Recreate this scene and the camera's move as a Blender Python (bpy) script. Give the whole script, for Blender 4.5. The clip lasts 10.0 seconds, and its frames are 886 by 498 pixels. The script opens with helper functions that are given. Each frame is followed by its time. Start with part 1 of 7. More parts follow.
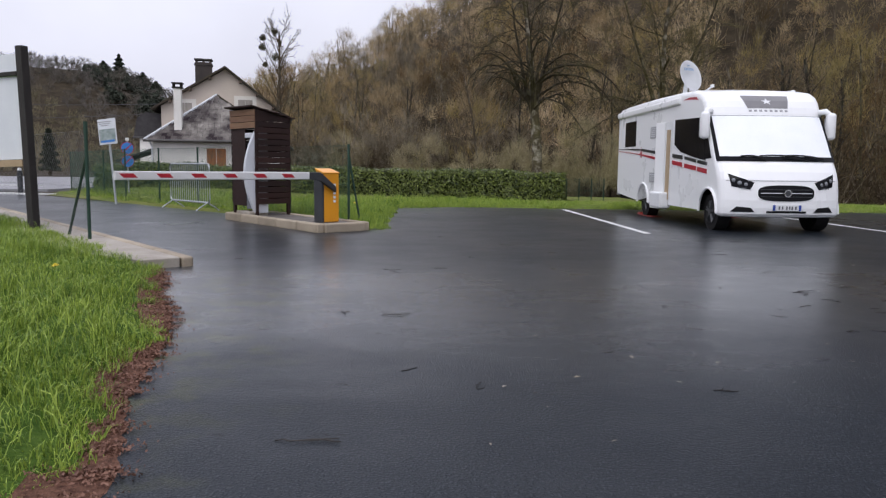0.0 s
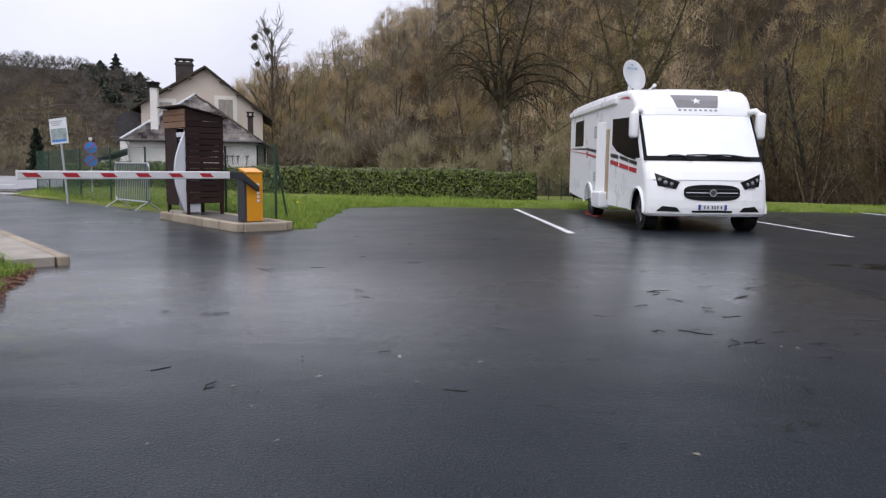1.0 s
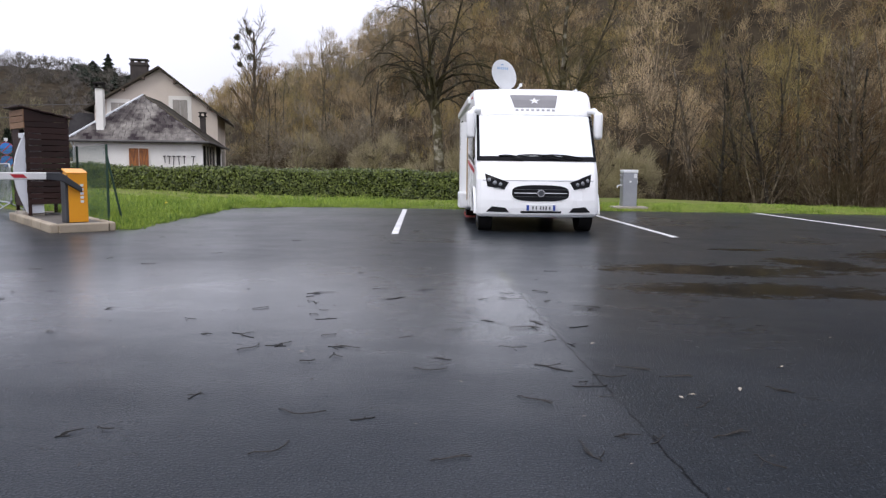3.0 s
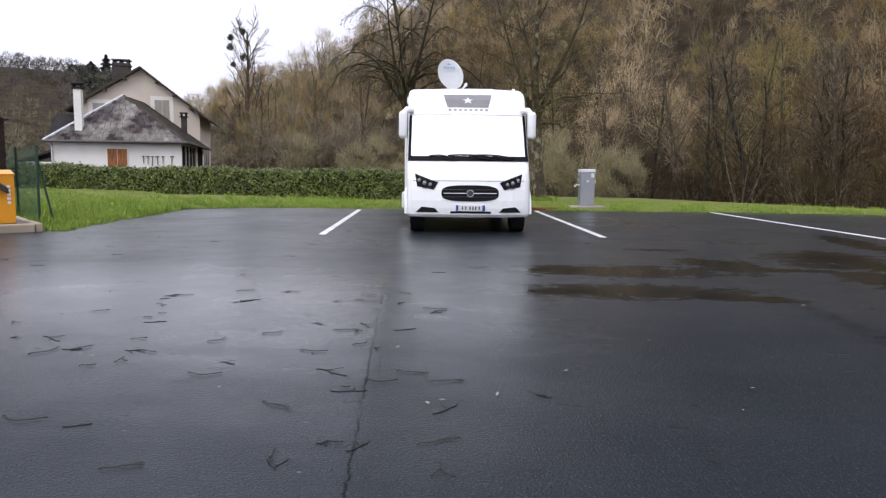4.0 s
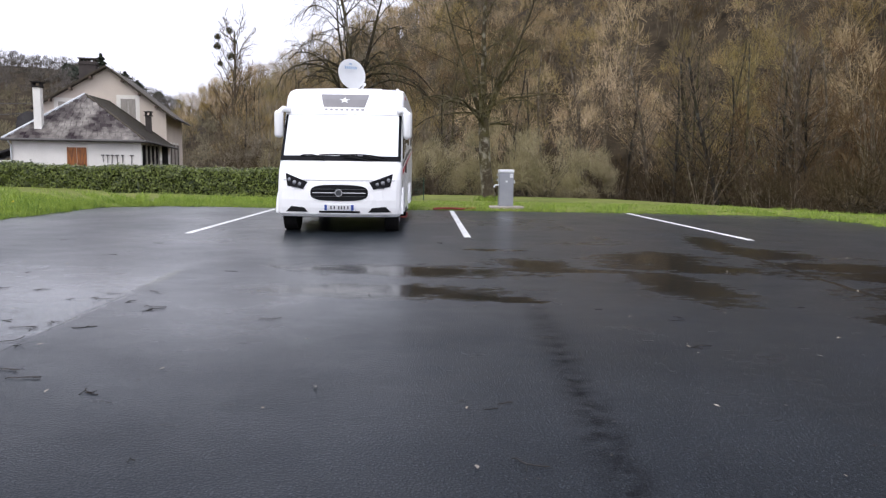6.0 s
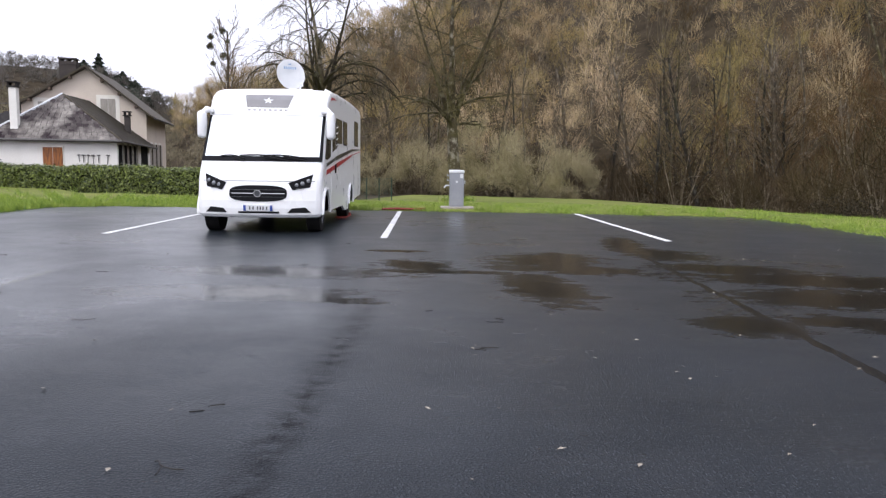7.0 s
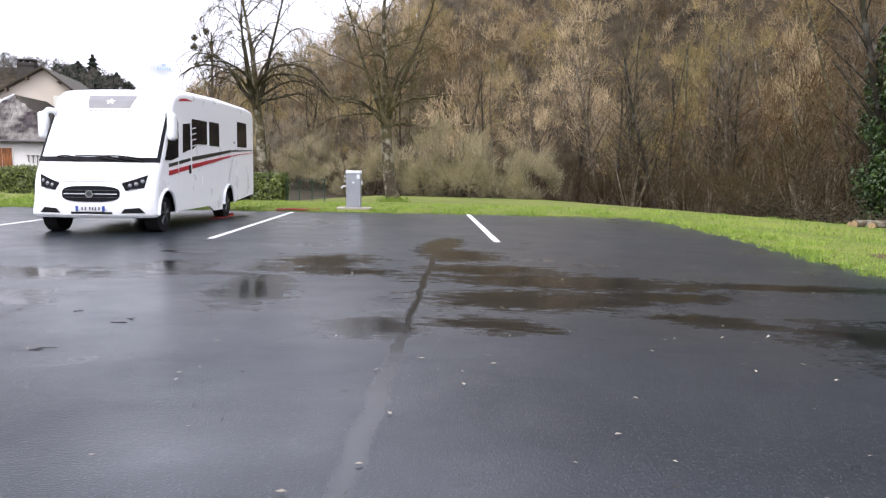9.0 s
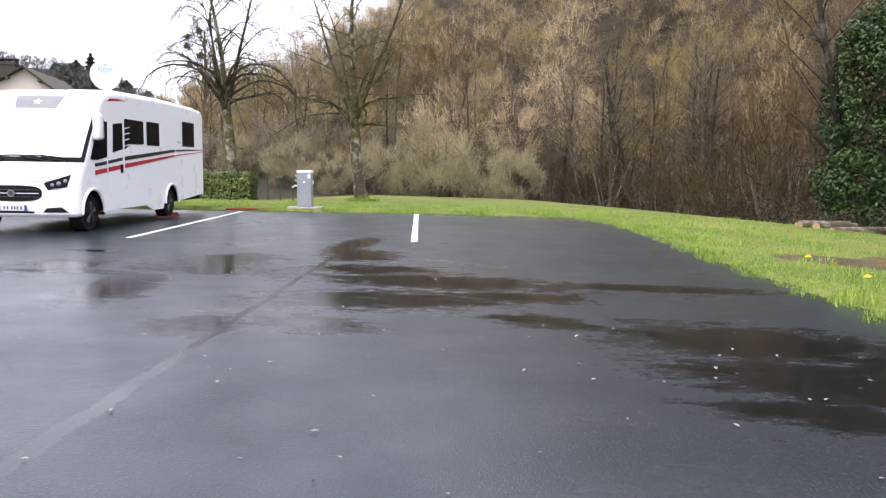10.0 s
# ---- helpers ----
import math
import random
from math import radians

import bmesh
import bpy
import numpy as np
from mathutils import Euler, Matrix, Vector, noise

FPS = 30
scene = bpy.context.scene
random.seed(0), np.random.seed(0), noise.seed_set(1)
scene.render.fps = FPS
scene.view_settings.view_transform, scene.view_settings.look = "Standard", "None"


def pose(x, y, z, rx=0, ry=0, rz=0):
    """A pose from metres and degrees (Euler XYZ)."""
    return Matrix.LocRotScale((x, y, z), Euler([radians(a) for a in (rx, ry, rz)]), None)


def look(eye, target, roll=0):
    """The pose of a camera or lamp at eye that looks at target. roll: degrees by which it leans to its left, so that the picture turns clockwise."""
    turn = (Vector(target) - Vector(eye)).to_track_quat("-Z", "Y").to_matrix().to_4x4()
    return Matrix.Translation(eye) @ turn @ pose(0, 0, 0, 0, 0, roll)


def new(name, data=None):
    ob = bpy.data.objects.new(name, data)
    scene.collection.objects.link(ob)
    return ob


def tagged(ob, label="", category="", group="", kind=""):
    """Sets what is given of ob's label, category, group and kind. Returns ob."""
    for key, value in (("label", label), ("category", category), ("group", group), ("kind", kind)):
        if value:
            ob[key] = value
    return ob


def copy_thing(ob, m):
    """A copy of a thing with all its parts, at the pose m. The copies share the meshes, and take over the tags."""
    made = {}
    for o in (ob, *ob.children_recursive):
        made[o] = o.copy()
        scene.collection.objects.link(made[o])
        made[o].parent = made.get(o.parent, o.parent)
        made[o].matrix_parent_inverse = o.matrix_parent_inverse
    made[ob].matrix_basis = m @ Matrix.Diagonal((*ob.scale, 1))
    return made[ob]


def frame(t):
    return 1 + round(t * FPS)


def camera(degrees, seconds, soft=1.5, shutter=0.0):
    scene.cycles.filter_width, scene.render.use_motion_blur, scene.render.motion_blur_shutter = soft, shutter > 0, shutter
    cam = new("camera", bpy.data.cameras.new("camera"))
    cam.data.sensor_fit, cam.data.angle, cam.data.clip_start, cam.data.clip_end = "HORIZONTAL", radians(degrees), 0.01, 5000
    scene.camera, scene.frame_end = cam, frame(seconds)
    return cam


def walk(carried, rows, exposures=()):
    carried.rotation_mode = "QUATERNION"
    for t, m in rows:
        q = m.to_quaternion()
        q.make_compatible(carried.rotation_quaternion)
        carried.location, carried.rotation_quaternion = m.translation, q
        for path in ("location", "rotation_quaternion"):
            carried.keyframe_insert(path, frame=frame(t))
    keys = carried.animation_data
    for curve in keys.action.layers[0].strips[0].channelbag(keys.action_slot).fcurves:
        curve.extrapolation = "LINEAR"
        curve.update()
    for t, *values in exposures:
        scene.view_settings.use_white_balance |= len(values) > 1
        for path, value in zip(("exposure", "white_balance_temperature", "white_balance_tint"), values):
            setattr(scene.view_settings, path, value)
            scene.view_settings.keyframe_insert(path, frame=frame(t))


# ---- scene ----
cam = camera(62.2, 10.0, soft=1.3)
PATH = [
    (0, (0.421, -0.271, 1.119), (0.392, 1.717, 0.9), 0.7),
    (0.5, (1.11, -0.257, 1.126), (1.079, 1.73, 0.907), 0.7),
    (1, (1.814, -0.24, 1.133), (1.781, 1.747, 0.913), 0.7),
    (1.5, (2.565, -0.225, 1.139), (2.532, 1.762, 0.92), 0.7),
    (2, (3.376, -0.181, 1.154), (3.339, 1.806, 0.934), 0.7),
    (2.5, (4.223, -0.155, 1.164), (4.185, 1.832, 0.944), 0.7),
    (4, (6.328, -0.042, 1.205), (6.28, 1.945, 0.983), 0.5),
    (4.5, (6.9, 0.012, 1.201), (6.852, 1.999, 0.979), 0.5),
    (5, (7.449, 0.001, 1.202), (7.399, 1.988, 0.981), 0.6),
    (5.5, (8.058, -0.001, 1.207), (8.008, 1.986, 0.985), 0.7),
    (6.8, (9.936, 0.034, 1.255), (9.878, 2.021, 1.033), 0.8),
    (7, (10.25, 0.054, 1.256), (10.191, 2.04, 1.034), 0.8),
    (7.5, (11.043, 0.086, 1.26), (10.98, 2.073, 1.039), 0.8),
    (8, (11.827, 0.097, 1.274), (11.763, 2.084, 1.053), 0.8),
    (8.5, (12.597, 0.141, 1.282), (12.53, 2.128, 1.062), 0.8),
    (9, (13.357, 0.165, 1.295), (13.288, 2.151, 1.075), 0.8),
    (9.5, (14.083, 0.235, 1.294), (14.013, 2.222, 1.074), 0.8),
    (10, (14.869, 0.144, 1.332), (14.794, 2.131, 1.11), 0.9),
]
walk(cam, [(t, look(eye, target, roll)) for t, eye, target, roll in PATH], [(0.0, -0.30), (1.2, -0.18), (3.0, 0.0), (5.5, 0.15), (8.0, 0.48), (10.0, 0.84)])
# ---- world, sun, exposure ----
SUN_ELEV, SUN_AZ = 48.0, 205.0          # compass degrees, y is north
world = bpy.data.worlds.new("overcast_sky")
scene.world = world
world.use_nodes = True
wt = world.node_tree
wt.nodes.clear()
w_out = wt.nodes.new("ShaderNodeOutputWorld")
w_bg = wt.nodes.new("ShaderNodeBackground")
w_bg.inputs["Strength"].default_value = 0.14
sky = wt.nodes.new("ShaderNodeTexSky")
sky.sky_type = "NISHITA"
sky.sun_disc = False
sky.sun_elevation, sky.sun_rotation = radians(SUN_ELEV), radians(SUN_AZ)
sky.air_density, sky.dust_density, sky.ozone_density = 1.0, 3.0, 1.0
w_sat = wt.nodes.new("ShaderNodeHueSaturation")     # cloud veil: nearly colourless
w_sat.inputs["Saturation"].default_value = 0.22
w_noise = wt.nodes.new("ShaderNodeTexNoise")
w_noise.inputs["Scale"].default_value = 2.2
w_noise.inputs["Detail"].default_value = 6.0
w_ramp = wt.nodes.new("ShaderNodeMapRange")
w_ramp.inputs["From Min"].default_value, w_ramp.inputs["From Max"].default_value = 0.3, 0.7
w_ramp.inputs["To Min"].default_value, w_ramp.inputs["To Max"].default_value = 7.2, 9.6
w_coord = wt.nodes.new("ShaderNodeTexCoord")
w_mix = wt.nodes.new("ShaderNodeMix")
w_mix.data_type = "RGBA"
w_mix.inputs[0].default_value = 0.85
wt.links.new(w_coord.outputs["Generated"], w_noise.inputs["Vector"])
wt.links.new(w_noise.outputs["Fac"], w_ramp.inputs["Value"])
w_sep = wt.nodes.new("ShaderNodeSeparateXYZ")                  # overcast sky: brighter overhead
wt.links.new(w_coord.outputs["Generated"], w_sep.inputs[0])
w_up = wt.nodes.new("ShaderNodeMapRange")
w_up.inputs["From Min"].default_value, w_up.inputs["From Max"].default_value = 0.1, 1.0
w_up.inputs["To Min"].default_value, w_up.inputs["To Max"].default_value = 0.92, 1.75
wt.links.new(w_sep.outputs["Z"], w_up.inputs["Value"])
w_cie = wt.nodes.new("ShaderNodeMath")
w_cie.operation = "MULTIPLY"
wt.links.new(w_ramp.outputs["Result"], w_cie.inputs[0])
wt.links.new(w_up.outputs["Result"], w_cie.inputs[1])
wt.links.new(sky.outputs["Color"], w_sat.inputs["Color"])
wt.links.new(w_sat.outputs["Color"], w_mix.inputs[6])
w_cloud = wt.nodes.new("ShaderNodeCombineColor")
for ch, k in (("Red", 0.965), ("Green", 0.975), ("Blue", 1.145)):
    mul = wt.nodes.new("ShaderNodeMath")
    mul.operation = "MULTIPLY"
    mul.inputs[1].default_value = k
    wt.links.new(w_cie.outputs[0], mul.inputs[0])
    wt.links.new(mul.outputs[0], w_cloud.inputs[ch])
wt.links.new(w_cloud.outputs["Color"], w_mix.inputs[7])
wt.links.new(w_mix.outputs[2], w_bg.inputs["Color"])
wt.links.new(w_bg.outputs[0], w_out.inputs["Surface"])

sun_data = bpy.data.lights.new("sun", "SUN")
sun_data.energy, sun_data.angle, sun_data.color = 0.9, radians(25), (1.0, 0.97, 0.93)
sun = new("sun", sun_data)
sun_dir = Vector((math.sin(radians(SUN_AZ)) * math.cos(radians(SUN_ELEV)), math.cos(radians(SUN_AZ)) * math.cos(radians(SUN_ELEV)), math.sin(radians(SUN_ELEV))))
sun.matrix_world = look(sun_dir * 60, (0, 0, 0))


# ---- materials ----
class Nodes:
    """Short hand for a node tree."""
    def __init__(self, name):
        self.mat = bpy.data.materials.new(name)
        self.mat.use_nodes = True
        self.t = self.mat.node_tree
        self.bsdf = self.t.nodes["Principled BSDF"]
        self.coord = self.t.nodes.new("ShaderNodeTexCoord").outputs["Object"]

    def put(self, value, socket):
        if isinstance(value, bpy.types.NodeSocket):
            self.t.links.new(value, socket)
        else:
            socket.default_value = value

    def math(self, op, a, b=0.0, clamp=False):
        n = self.t.nodes.new("ShaderNodeMath")
        n.operation, n.use_clamp = op, clamp
        self.put(a, n.inputs[0]), self.put(b, n.inputs[1])
        return n.outputs[0]

    def noise(self, scale, detail=4.0, rough=0.55, stretch=None, vector=None, distort=0.0):
        n = self.t.nodes.new("ShaderNodeTexNoise")
        n.inputs["Scale"].default_value, n.inputs["Detail"].default_value = scale, detail
        n.inputs["Roughness"].default_value, n.inputs["Distortion"].default_value = rough, distort
        v = vector or self.coord
        if stretch:
            m = self.t.nodes.new("ShaderNodeMapping")
            m.inputs["Scale"].default_value = stretch
            self.t.links.new(v, m.inputs["Vector"])
            v = m.outputs["Vector"]
        self.t.links.new(v, n.inputs["Vector"])
        return n.outputs["Fac"]

    def remap(self, v, a, b, c=0.0, d=1.0):
        n = self.t.nodes.new("ShaderNodeMapRange")
        n.inputs["From Min"].default_value, n.inputs["From Max"].default_value = a, b
        n.inputs["To Min"].default_value, n.inputs["To Max"].default_value = c, d
        self.put(v, n.inputs["Value"])
        return n.outputs["Result"]

    def mix(self, fac, a, b):
        n = self.t.nodes.new("ShaderNodeMix")
        n.data_type = "RGBA"
        self.put(fac, n.inputs[0])
        for v, s in ((a, n.inputs[6]), (b, n.inputs[7])):
            self.put((*v, 1) if isinstance(v, tuple) else v, s)
        return n.outputs[2]

    def bump(self, height, strength=0.3, distance=0.01, normal=None):
        n = self.t.nodes.new("ShaderNodeBump")
        n.inputs["Strength"].default_value, n.inputs["Distance"].default_value = strength, distance
        self.put(height, n.inputs["Height"])
        if normal:
            self.put(normal, n.inputs["Normal"])
        return n.outputs[0]

    def random(self):
        return self.t.nodes.new("ShaderNodeObjectInfo").outputs["Random"]

    def island(self):
        return self.t.nodes.new("ShaderNodeNewGeometry").outputs["Random Per Island"]

    def done(self, color=None, rough=None, normal=None, metal=None, **more):
        for v, key in ((color, "Base Color"), (rough, "Roughness"), (normal, "Normal"), (metal, "Metallic")):
            if v is not None:
                self.put((*v, 1) if isinstance(v, tuple) else v, self.bsdf.inputs[key])
        for key, v in more.items():
            self.put(v, self.bsdf.inputs[key.replace("_", " ")])
        return self.mat


def plain(name, c1, c2=None, scale=6.0, fine=60.0, rough=(0.4, 0.6), bump=0.15, dist=0.004, metal=0.0, stretch=None, coat=0.0, per=None, spec=0.5):
    """Two tones mixed by coarse and fine noise, roughness and relief by the fine one."""
    n = Nodes(name)
    c2 = c2 or tuple(c * 0.8 for c in c1)
    big, small = n.noise(scale, 5.0, stretch=stretch), n.noise(fine, 3.0, stretch=stretch)
    fac = n.remap(n.math("ADD", n.math("MULTIPLY", big, 0.65), n.math("MULTIPLY", small, 0.35)), 0.35, 0.65)
    if per:
        fac = n.math("ADD", n.math("MULTIPLY", fac, 0.5), n.math("MULTIPLY", n.random() if per == "object" else n.island(), 0.5))
    return n.done(n.mix(fac, c1, c2), n.remap(small, 0.3, 0.7, *rough), n.bump(small, bump, dist) if bump else None, metal, Coat_Weight=coat, Specular_IOR_Level=spec)


def asphalt_material():
    n = Nodes("wet_asphalt")
    sep = n.t.nodes.new("ShaderNodeSeparateXYZ")
    n.t.links.new(n.coord, sep.inputs[0])
    x, y = sep.outputs["X"], sep.outputs["Y"]
    wob = n.math("MULTIPLY", n.math("SUBTRACT", n.noise(0.9, 5.0, 0.65, stretch=(0.6, 1.6, 1)), 0.5), 2.4)
    wob2 = n.math("MULTIPLY", n.math("SUBTRACT", n.noise(3.4, 6.0, 0.72, stretch=(0.62, 1.35, 1)), 0.5), 1.5)
    pud = None
    # standing water: hollows (x, y, half length, half width) of the paving
    for cx, cy, rx, ry, deg in ((8.05, 8.6, 1.35, 0.52, -4), (8.0, 7.15, 1.25, 0.45, 0), (8.9, 6.85, 0.6, 0.22, -12), (9.65, 9.35, 0.62, 0.5, -50), (9.95, 8.8, 0.9, 0.18, 0), (11.4, 10.1, 0.8, 0.85, -30), (11.6, 9.2, 1.1, 0.42, -12), (11.1, 7.8, 0.45, 1.1, 8),
                                (12.9, 12.3, 0.34, 1.5, -6), (13.2, 11.0, 0.62, 0.8, 20), (13.6, 9.5, 1.0, 0.5, -10), (14.4, 8.6, 1.7, 0.62, -8), (14.0, 7.4, 1.25, 0.6, 0), (15.3, 7.7, 0.9, 0.35, -5), (12.6, 6.0, 0.42, 0.42, 0), (13.6, 6.15, 0.6, 0.3, -20),
                                (16.9, 8.45, 1.4, 0.26, -6), (15.5, 6.5, 0.55, 0.28, -20), (17.1, 5.85, 1.15, 0.66, -14), (17.3, 4.75, 1.2, 0.6, -16), (18.2, 5.2, 0.8, 0.8, 0), (16.9, 4.15, 0.75, 0.26, -12), (9.3, 10.9, 0.5, 0.16, 0)):
        ca, sa = math.cos(radians(deg)), math.sin(radians(deg))
        ux, uy = n.math("SUBTRACT", x, cx), n.math("SUBTRACT", y, cy)
        dx = n.math("ADD", n.math("MULTIPLY", ux, ca / rx), n.math("MULTIPLY", uy, sa / rx))
        dy = n.math("SUBTRACT", n.math("MULTIPLY", uy, ca / ry), n.math("MULTIPLY", ux, sa / ry))
        d = n.math("SQRT", n.math("ADD", n.math("MULTIPLY", dx, dx), n.math("MULTIPLY", dy, dy)))
        v = n.remap(d, 1.55, 0.35, 0.0, 1.0)
        pud = v if pud is None else n.math("MAXIMUM", pud, v)
    seam = None
    # joints between paving lanes, running away from the path
    for sx, half, y0, y1, weight in ((12.86, 0.044, 2.6, 12.6, 1.0),):
        off = n.math("ABSOLUTE", n.math("SUBTRACT", n.math("ADD", x, n.math("MULTIPLY", wob, 0.05)), sx))
        v = n.math("MULTIPLY", n.remap(off, half * 1.9, half * 0.3, 0.0, weight), n.math("MULTIPLY", n.remap(y, y0 - 1, y0 + 1), n.remap(y, y1 + 1, y1 - 1)))
        seam = v if seam is None else n.math("MAXIMUM", seam, v)
    ragged = n.math("ADD", n.math("MULTIPLY", wob, 0.16), n.math("ADD", n.math("MULTIPLY", wob2, 1.35), n.math("MULTIPLY", n.math("SUBTRACT", n.noise(9.0, 7.0, 0.78, stretch=(0.55, 1.3, 1)), 0.5), 1.7)))
    track = n.remap(n.math("ADD", seam, n.math("MULTIPLY", ragged, 0.45)), 0.38, 0.95, 0.0, 0.85)
    # the near stretch of the joint is a smooth band of sealant under a thin film of water
    sealed = n.math("MULTIPLY", n.remap(n.math("ADD", seam, n.math("MULTIPLY", ragged, 0.3)), 0.15, 0.7), n.remap(n.math("ADD", y, wob), 5.4, 4.2))
    track = n.math("MULTIPLY", track, n.remap(n.math("ADD", y, wob), 4.3, 5.6))
    water = n.math("MAXIMUM", n.remap(n.math("ADD", pud, ragged), 0.32, 0.80, 0.0, 0.94), track)
    line = n.math("ABSOLUTE", n.math("SUBTRACT", n.math("ADD", x, n.math("MULTIPLY", wob2, 0.05)), n.math("ADD", 6.10, n.math("MULTIPLY", y, -0.075))))
    crack = n.math("MULTIPLY", n.remap(line, 0.010, 0.002, 0.0, 0.9), n.math("MULTIPLY", n.remap(y, 8.6, 7.4), n.remap(n.noise(3.0, 3.0), 0.35, 0.5)))
    rut = n.math("MULTIPLY", n.remap(n.math("ABSOLUTE", n.math("SUBTRACT", n.math("ADD", x, n.math("MULTIPLY", wob2, 0.12)), 9.4)), 0.16, 0.02), n.math("MULTIPLY", n.remap(y, 7.6, 6.0), n.remap(n.noise(9.0, 4.0, 0.7), 0.38, 0.62)))
    grain = n.noise(190.0, 3.0, 0.7)
    pits = n.t.nodes.new("ShaderNodeTexVoronoi")
    pits.inputs["Scale"].default_value = 72.0
    n.t.links.new(n.coord, pits.inputs["Vector"])
    stone = n.remap(pits.outputs["Distance"], 0.0, 0.6)
    patch = n.noise(0.7, 5.0)
    tone = n.t.nodes.new("ShaderNodeSeparateColor")
    n.t.links.new(pits.outputs["Color"], tone.inputs[0])
    chips = n.math("MULTIPLY", n.remap(tone.outputs["Red"], 0.45, 1.0), n.remap(pits.outputs["Distance"], 0.55, 0.25))
    moss = n.math("MULTIPLY", n.remap(n.math("ADD", n.math("ABSOLUTE", n.math("SUBTRACT", x, -1.55)), n.math("MULTIPLY", wob, 0.8)), 1.1, 0.2), n.math("MULTIPLY", n.remap(n.noise(4.0, 6.0, 0.7), 0.47, 0.64), n.remap(y, 8.0, 6.8)))
    speck = n.remap(n.noise(105.0, 5.0, 0.8), 0.40, 0.62)
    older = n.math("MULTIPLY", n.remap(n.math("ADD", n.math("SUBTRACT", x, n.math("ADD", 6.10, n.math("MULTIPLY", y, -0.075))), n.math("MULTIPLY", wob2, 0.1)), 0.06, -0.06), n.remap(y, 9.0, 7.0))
    film = n.remap(n.math("ADD", n.noise(0.33, 4.0, 0.6, stretch=(1.0, 0.8, 1)), n.math("MULTIPLY", n.noise(1.7, 6.0, 0.68, stretch=(0.8, 1.1, 1)), 0.55)), 0.62, 0.98)
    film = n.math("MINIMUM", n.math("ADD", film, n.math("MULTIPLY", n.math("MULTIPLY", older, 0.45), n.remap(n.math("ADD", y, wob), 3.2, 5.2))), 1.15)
    col = n.mix(n.remap(patch, 0.3, 0.7), (0.0115, 0.0142, 0.0180), (0.0185, 0.0222, 0.0275))
    # older paving left of the crack is paler, with some sky sheen painted in
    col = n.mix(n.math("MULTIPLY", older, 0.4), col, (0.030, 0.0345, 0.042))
    col = n.mix(n.math("MULTIPLY", n.math("MULTIPLY", chips, speck), n.remap(n.noise(14.0, 3.0), 0.3, 0.7, 0.45, 1.0)), col, (0.085, 0.098, 0.112))
    tuft = n.math("MULTIPLY", n.math("MULTIPLY", n.remap(line, 0.09, 0.02), n.remap(n.math("ABSOLUTE", n.math("SUBTRACT", y, 7.7)), 0.9, 0.2)), n.remap(n.noise(9.0, 5.0, 0.7), 0.45, 0.6))
    moss = n.math("MAXIMUM", moss, tuft)
    col = n.mix(n.math("MULTIPLY", moss, 0.75), col, (0.075, 0.078, 0.022))
    col = n.mix(n.math("MULTIPLY", water, 0.9), col, (0.005, 0.0048, 0.0042))
    col = n.mix(n.math("MAXIMUM", crack, n.math("MULTIPLY", rut, 0.8)), col, (0.004, 0.004, 0.005))
    col = n.mix(n.math("MULTIPLY", sealed, 0.85), col, (0.005, 0.005, 0.0055))
    worn = n.math("MAXIMUM", crack, rut)
    inv = n.math("SUBTRACT", 1.0, water)
    # rain film: lies over the stones away from the coarse strip along the near edge
    cover = n.math("MAXIMUM", n.remap(n.math("ADD", y, n.math("MULTIPLY", wob, 1.0)), 3.0, 6.4), n.remap(n.math("ADD", x, n.math("MULTIPLY", wob, 0.8)), 10.4, 12.0))
    bare = n.math("SUBTRACT", 1.0, n.math("MULTIPLY", cover, 0.85))
    sharp = n.math("ADD", n.math("MULTIPLY", n.math("SUBTRACT", speck, 0.5), n.math("MULTIPLY", bare, 1.9)), 1.0)
    # sheen painted by place: weaker on two near strips, stronger in the last lane
    xw = n.math("ADD", x, n.math("MULTIPLY", wob, 0.5))
    sheen_cut = n.math("MULTIPLY", n.remap(n.math("ABSOLUTE", n.math("SUBTRACT", xw, 8.8)), 2.5, 0.9, 0.0, 0.36), n.remap(y, 7.0, 5.0))
    sheen_cut = n.math("SUBTRACT", n.math("ADD", sheen_cut, n.math("MULTIPLY", n.math("MULTIPLY", n.remap(xw, 5.0, 3.8, 0.0, 0.36), n.remap(xw, 0.9, 2.1)), n.remap(y, 5.5, 3.6))), n.remap(xw, 13.0, 15.5, 0.0, 0.25))
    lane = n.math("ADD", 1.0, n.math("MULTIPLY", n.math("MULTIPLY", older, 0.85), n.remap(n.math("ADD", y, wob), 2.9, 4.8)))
    dull = n.math("MULTIPLY", lane, n.math("MULTIPLY", n.math("SUBTRACT", 1.0, sheen_cut), n.math("SUBTRACT", 1.0, n.math("MULTIPLY", worn, 0.75))))
    rough = n.math("ADD", n.remap(film, 0.0, 1.0, 0.37, 0.26), n.math("MULTIPLY", n.math("SUBTRACT", grain, 0.5), 0.12))
    rough = n.math("ADD", n.math("MULTIPLY", rough, inv), n.math("MULTIPLY", water, 0.09))
    rough = n.math("SUBTRACT", rough, n.math("MULTIPLY", sealed, 0.17))
    height = n.math("MULTIPLY", n.math("MULTIPLY", n.math("ADD", n.math("MULTIPLY", grain, 0.5), n.math("ADD", n.math("MULTIPLY", chips, 0.9), n.math("MULTIPLY", stone, -0.6))), inv), n.remap(bare, 0.15, 1.0, 0.3, 1.0))
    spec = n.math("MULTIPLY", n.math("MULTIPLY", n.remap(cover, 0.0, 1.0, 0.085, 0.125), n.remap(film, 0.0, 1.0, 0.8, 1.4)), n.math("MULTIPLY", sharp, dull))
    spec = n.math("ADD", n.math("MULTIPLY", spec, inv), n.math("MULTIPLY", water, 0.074))
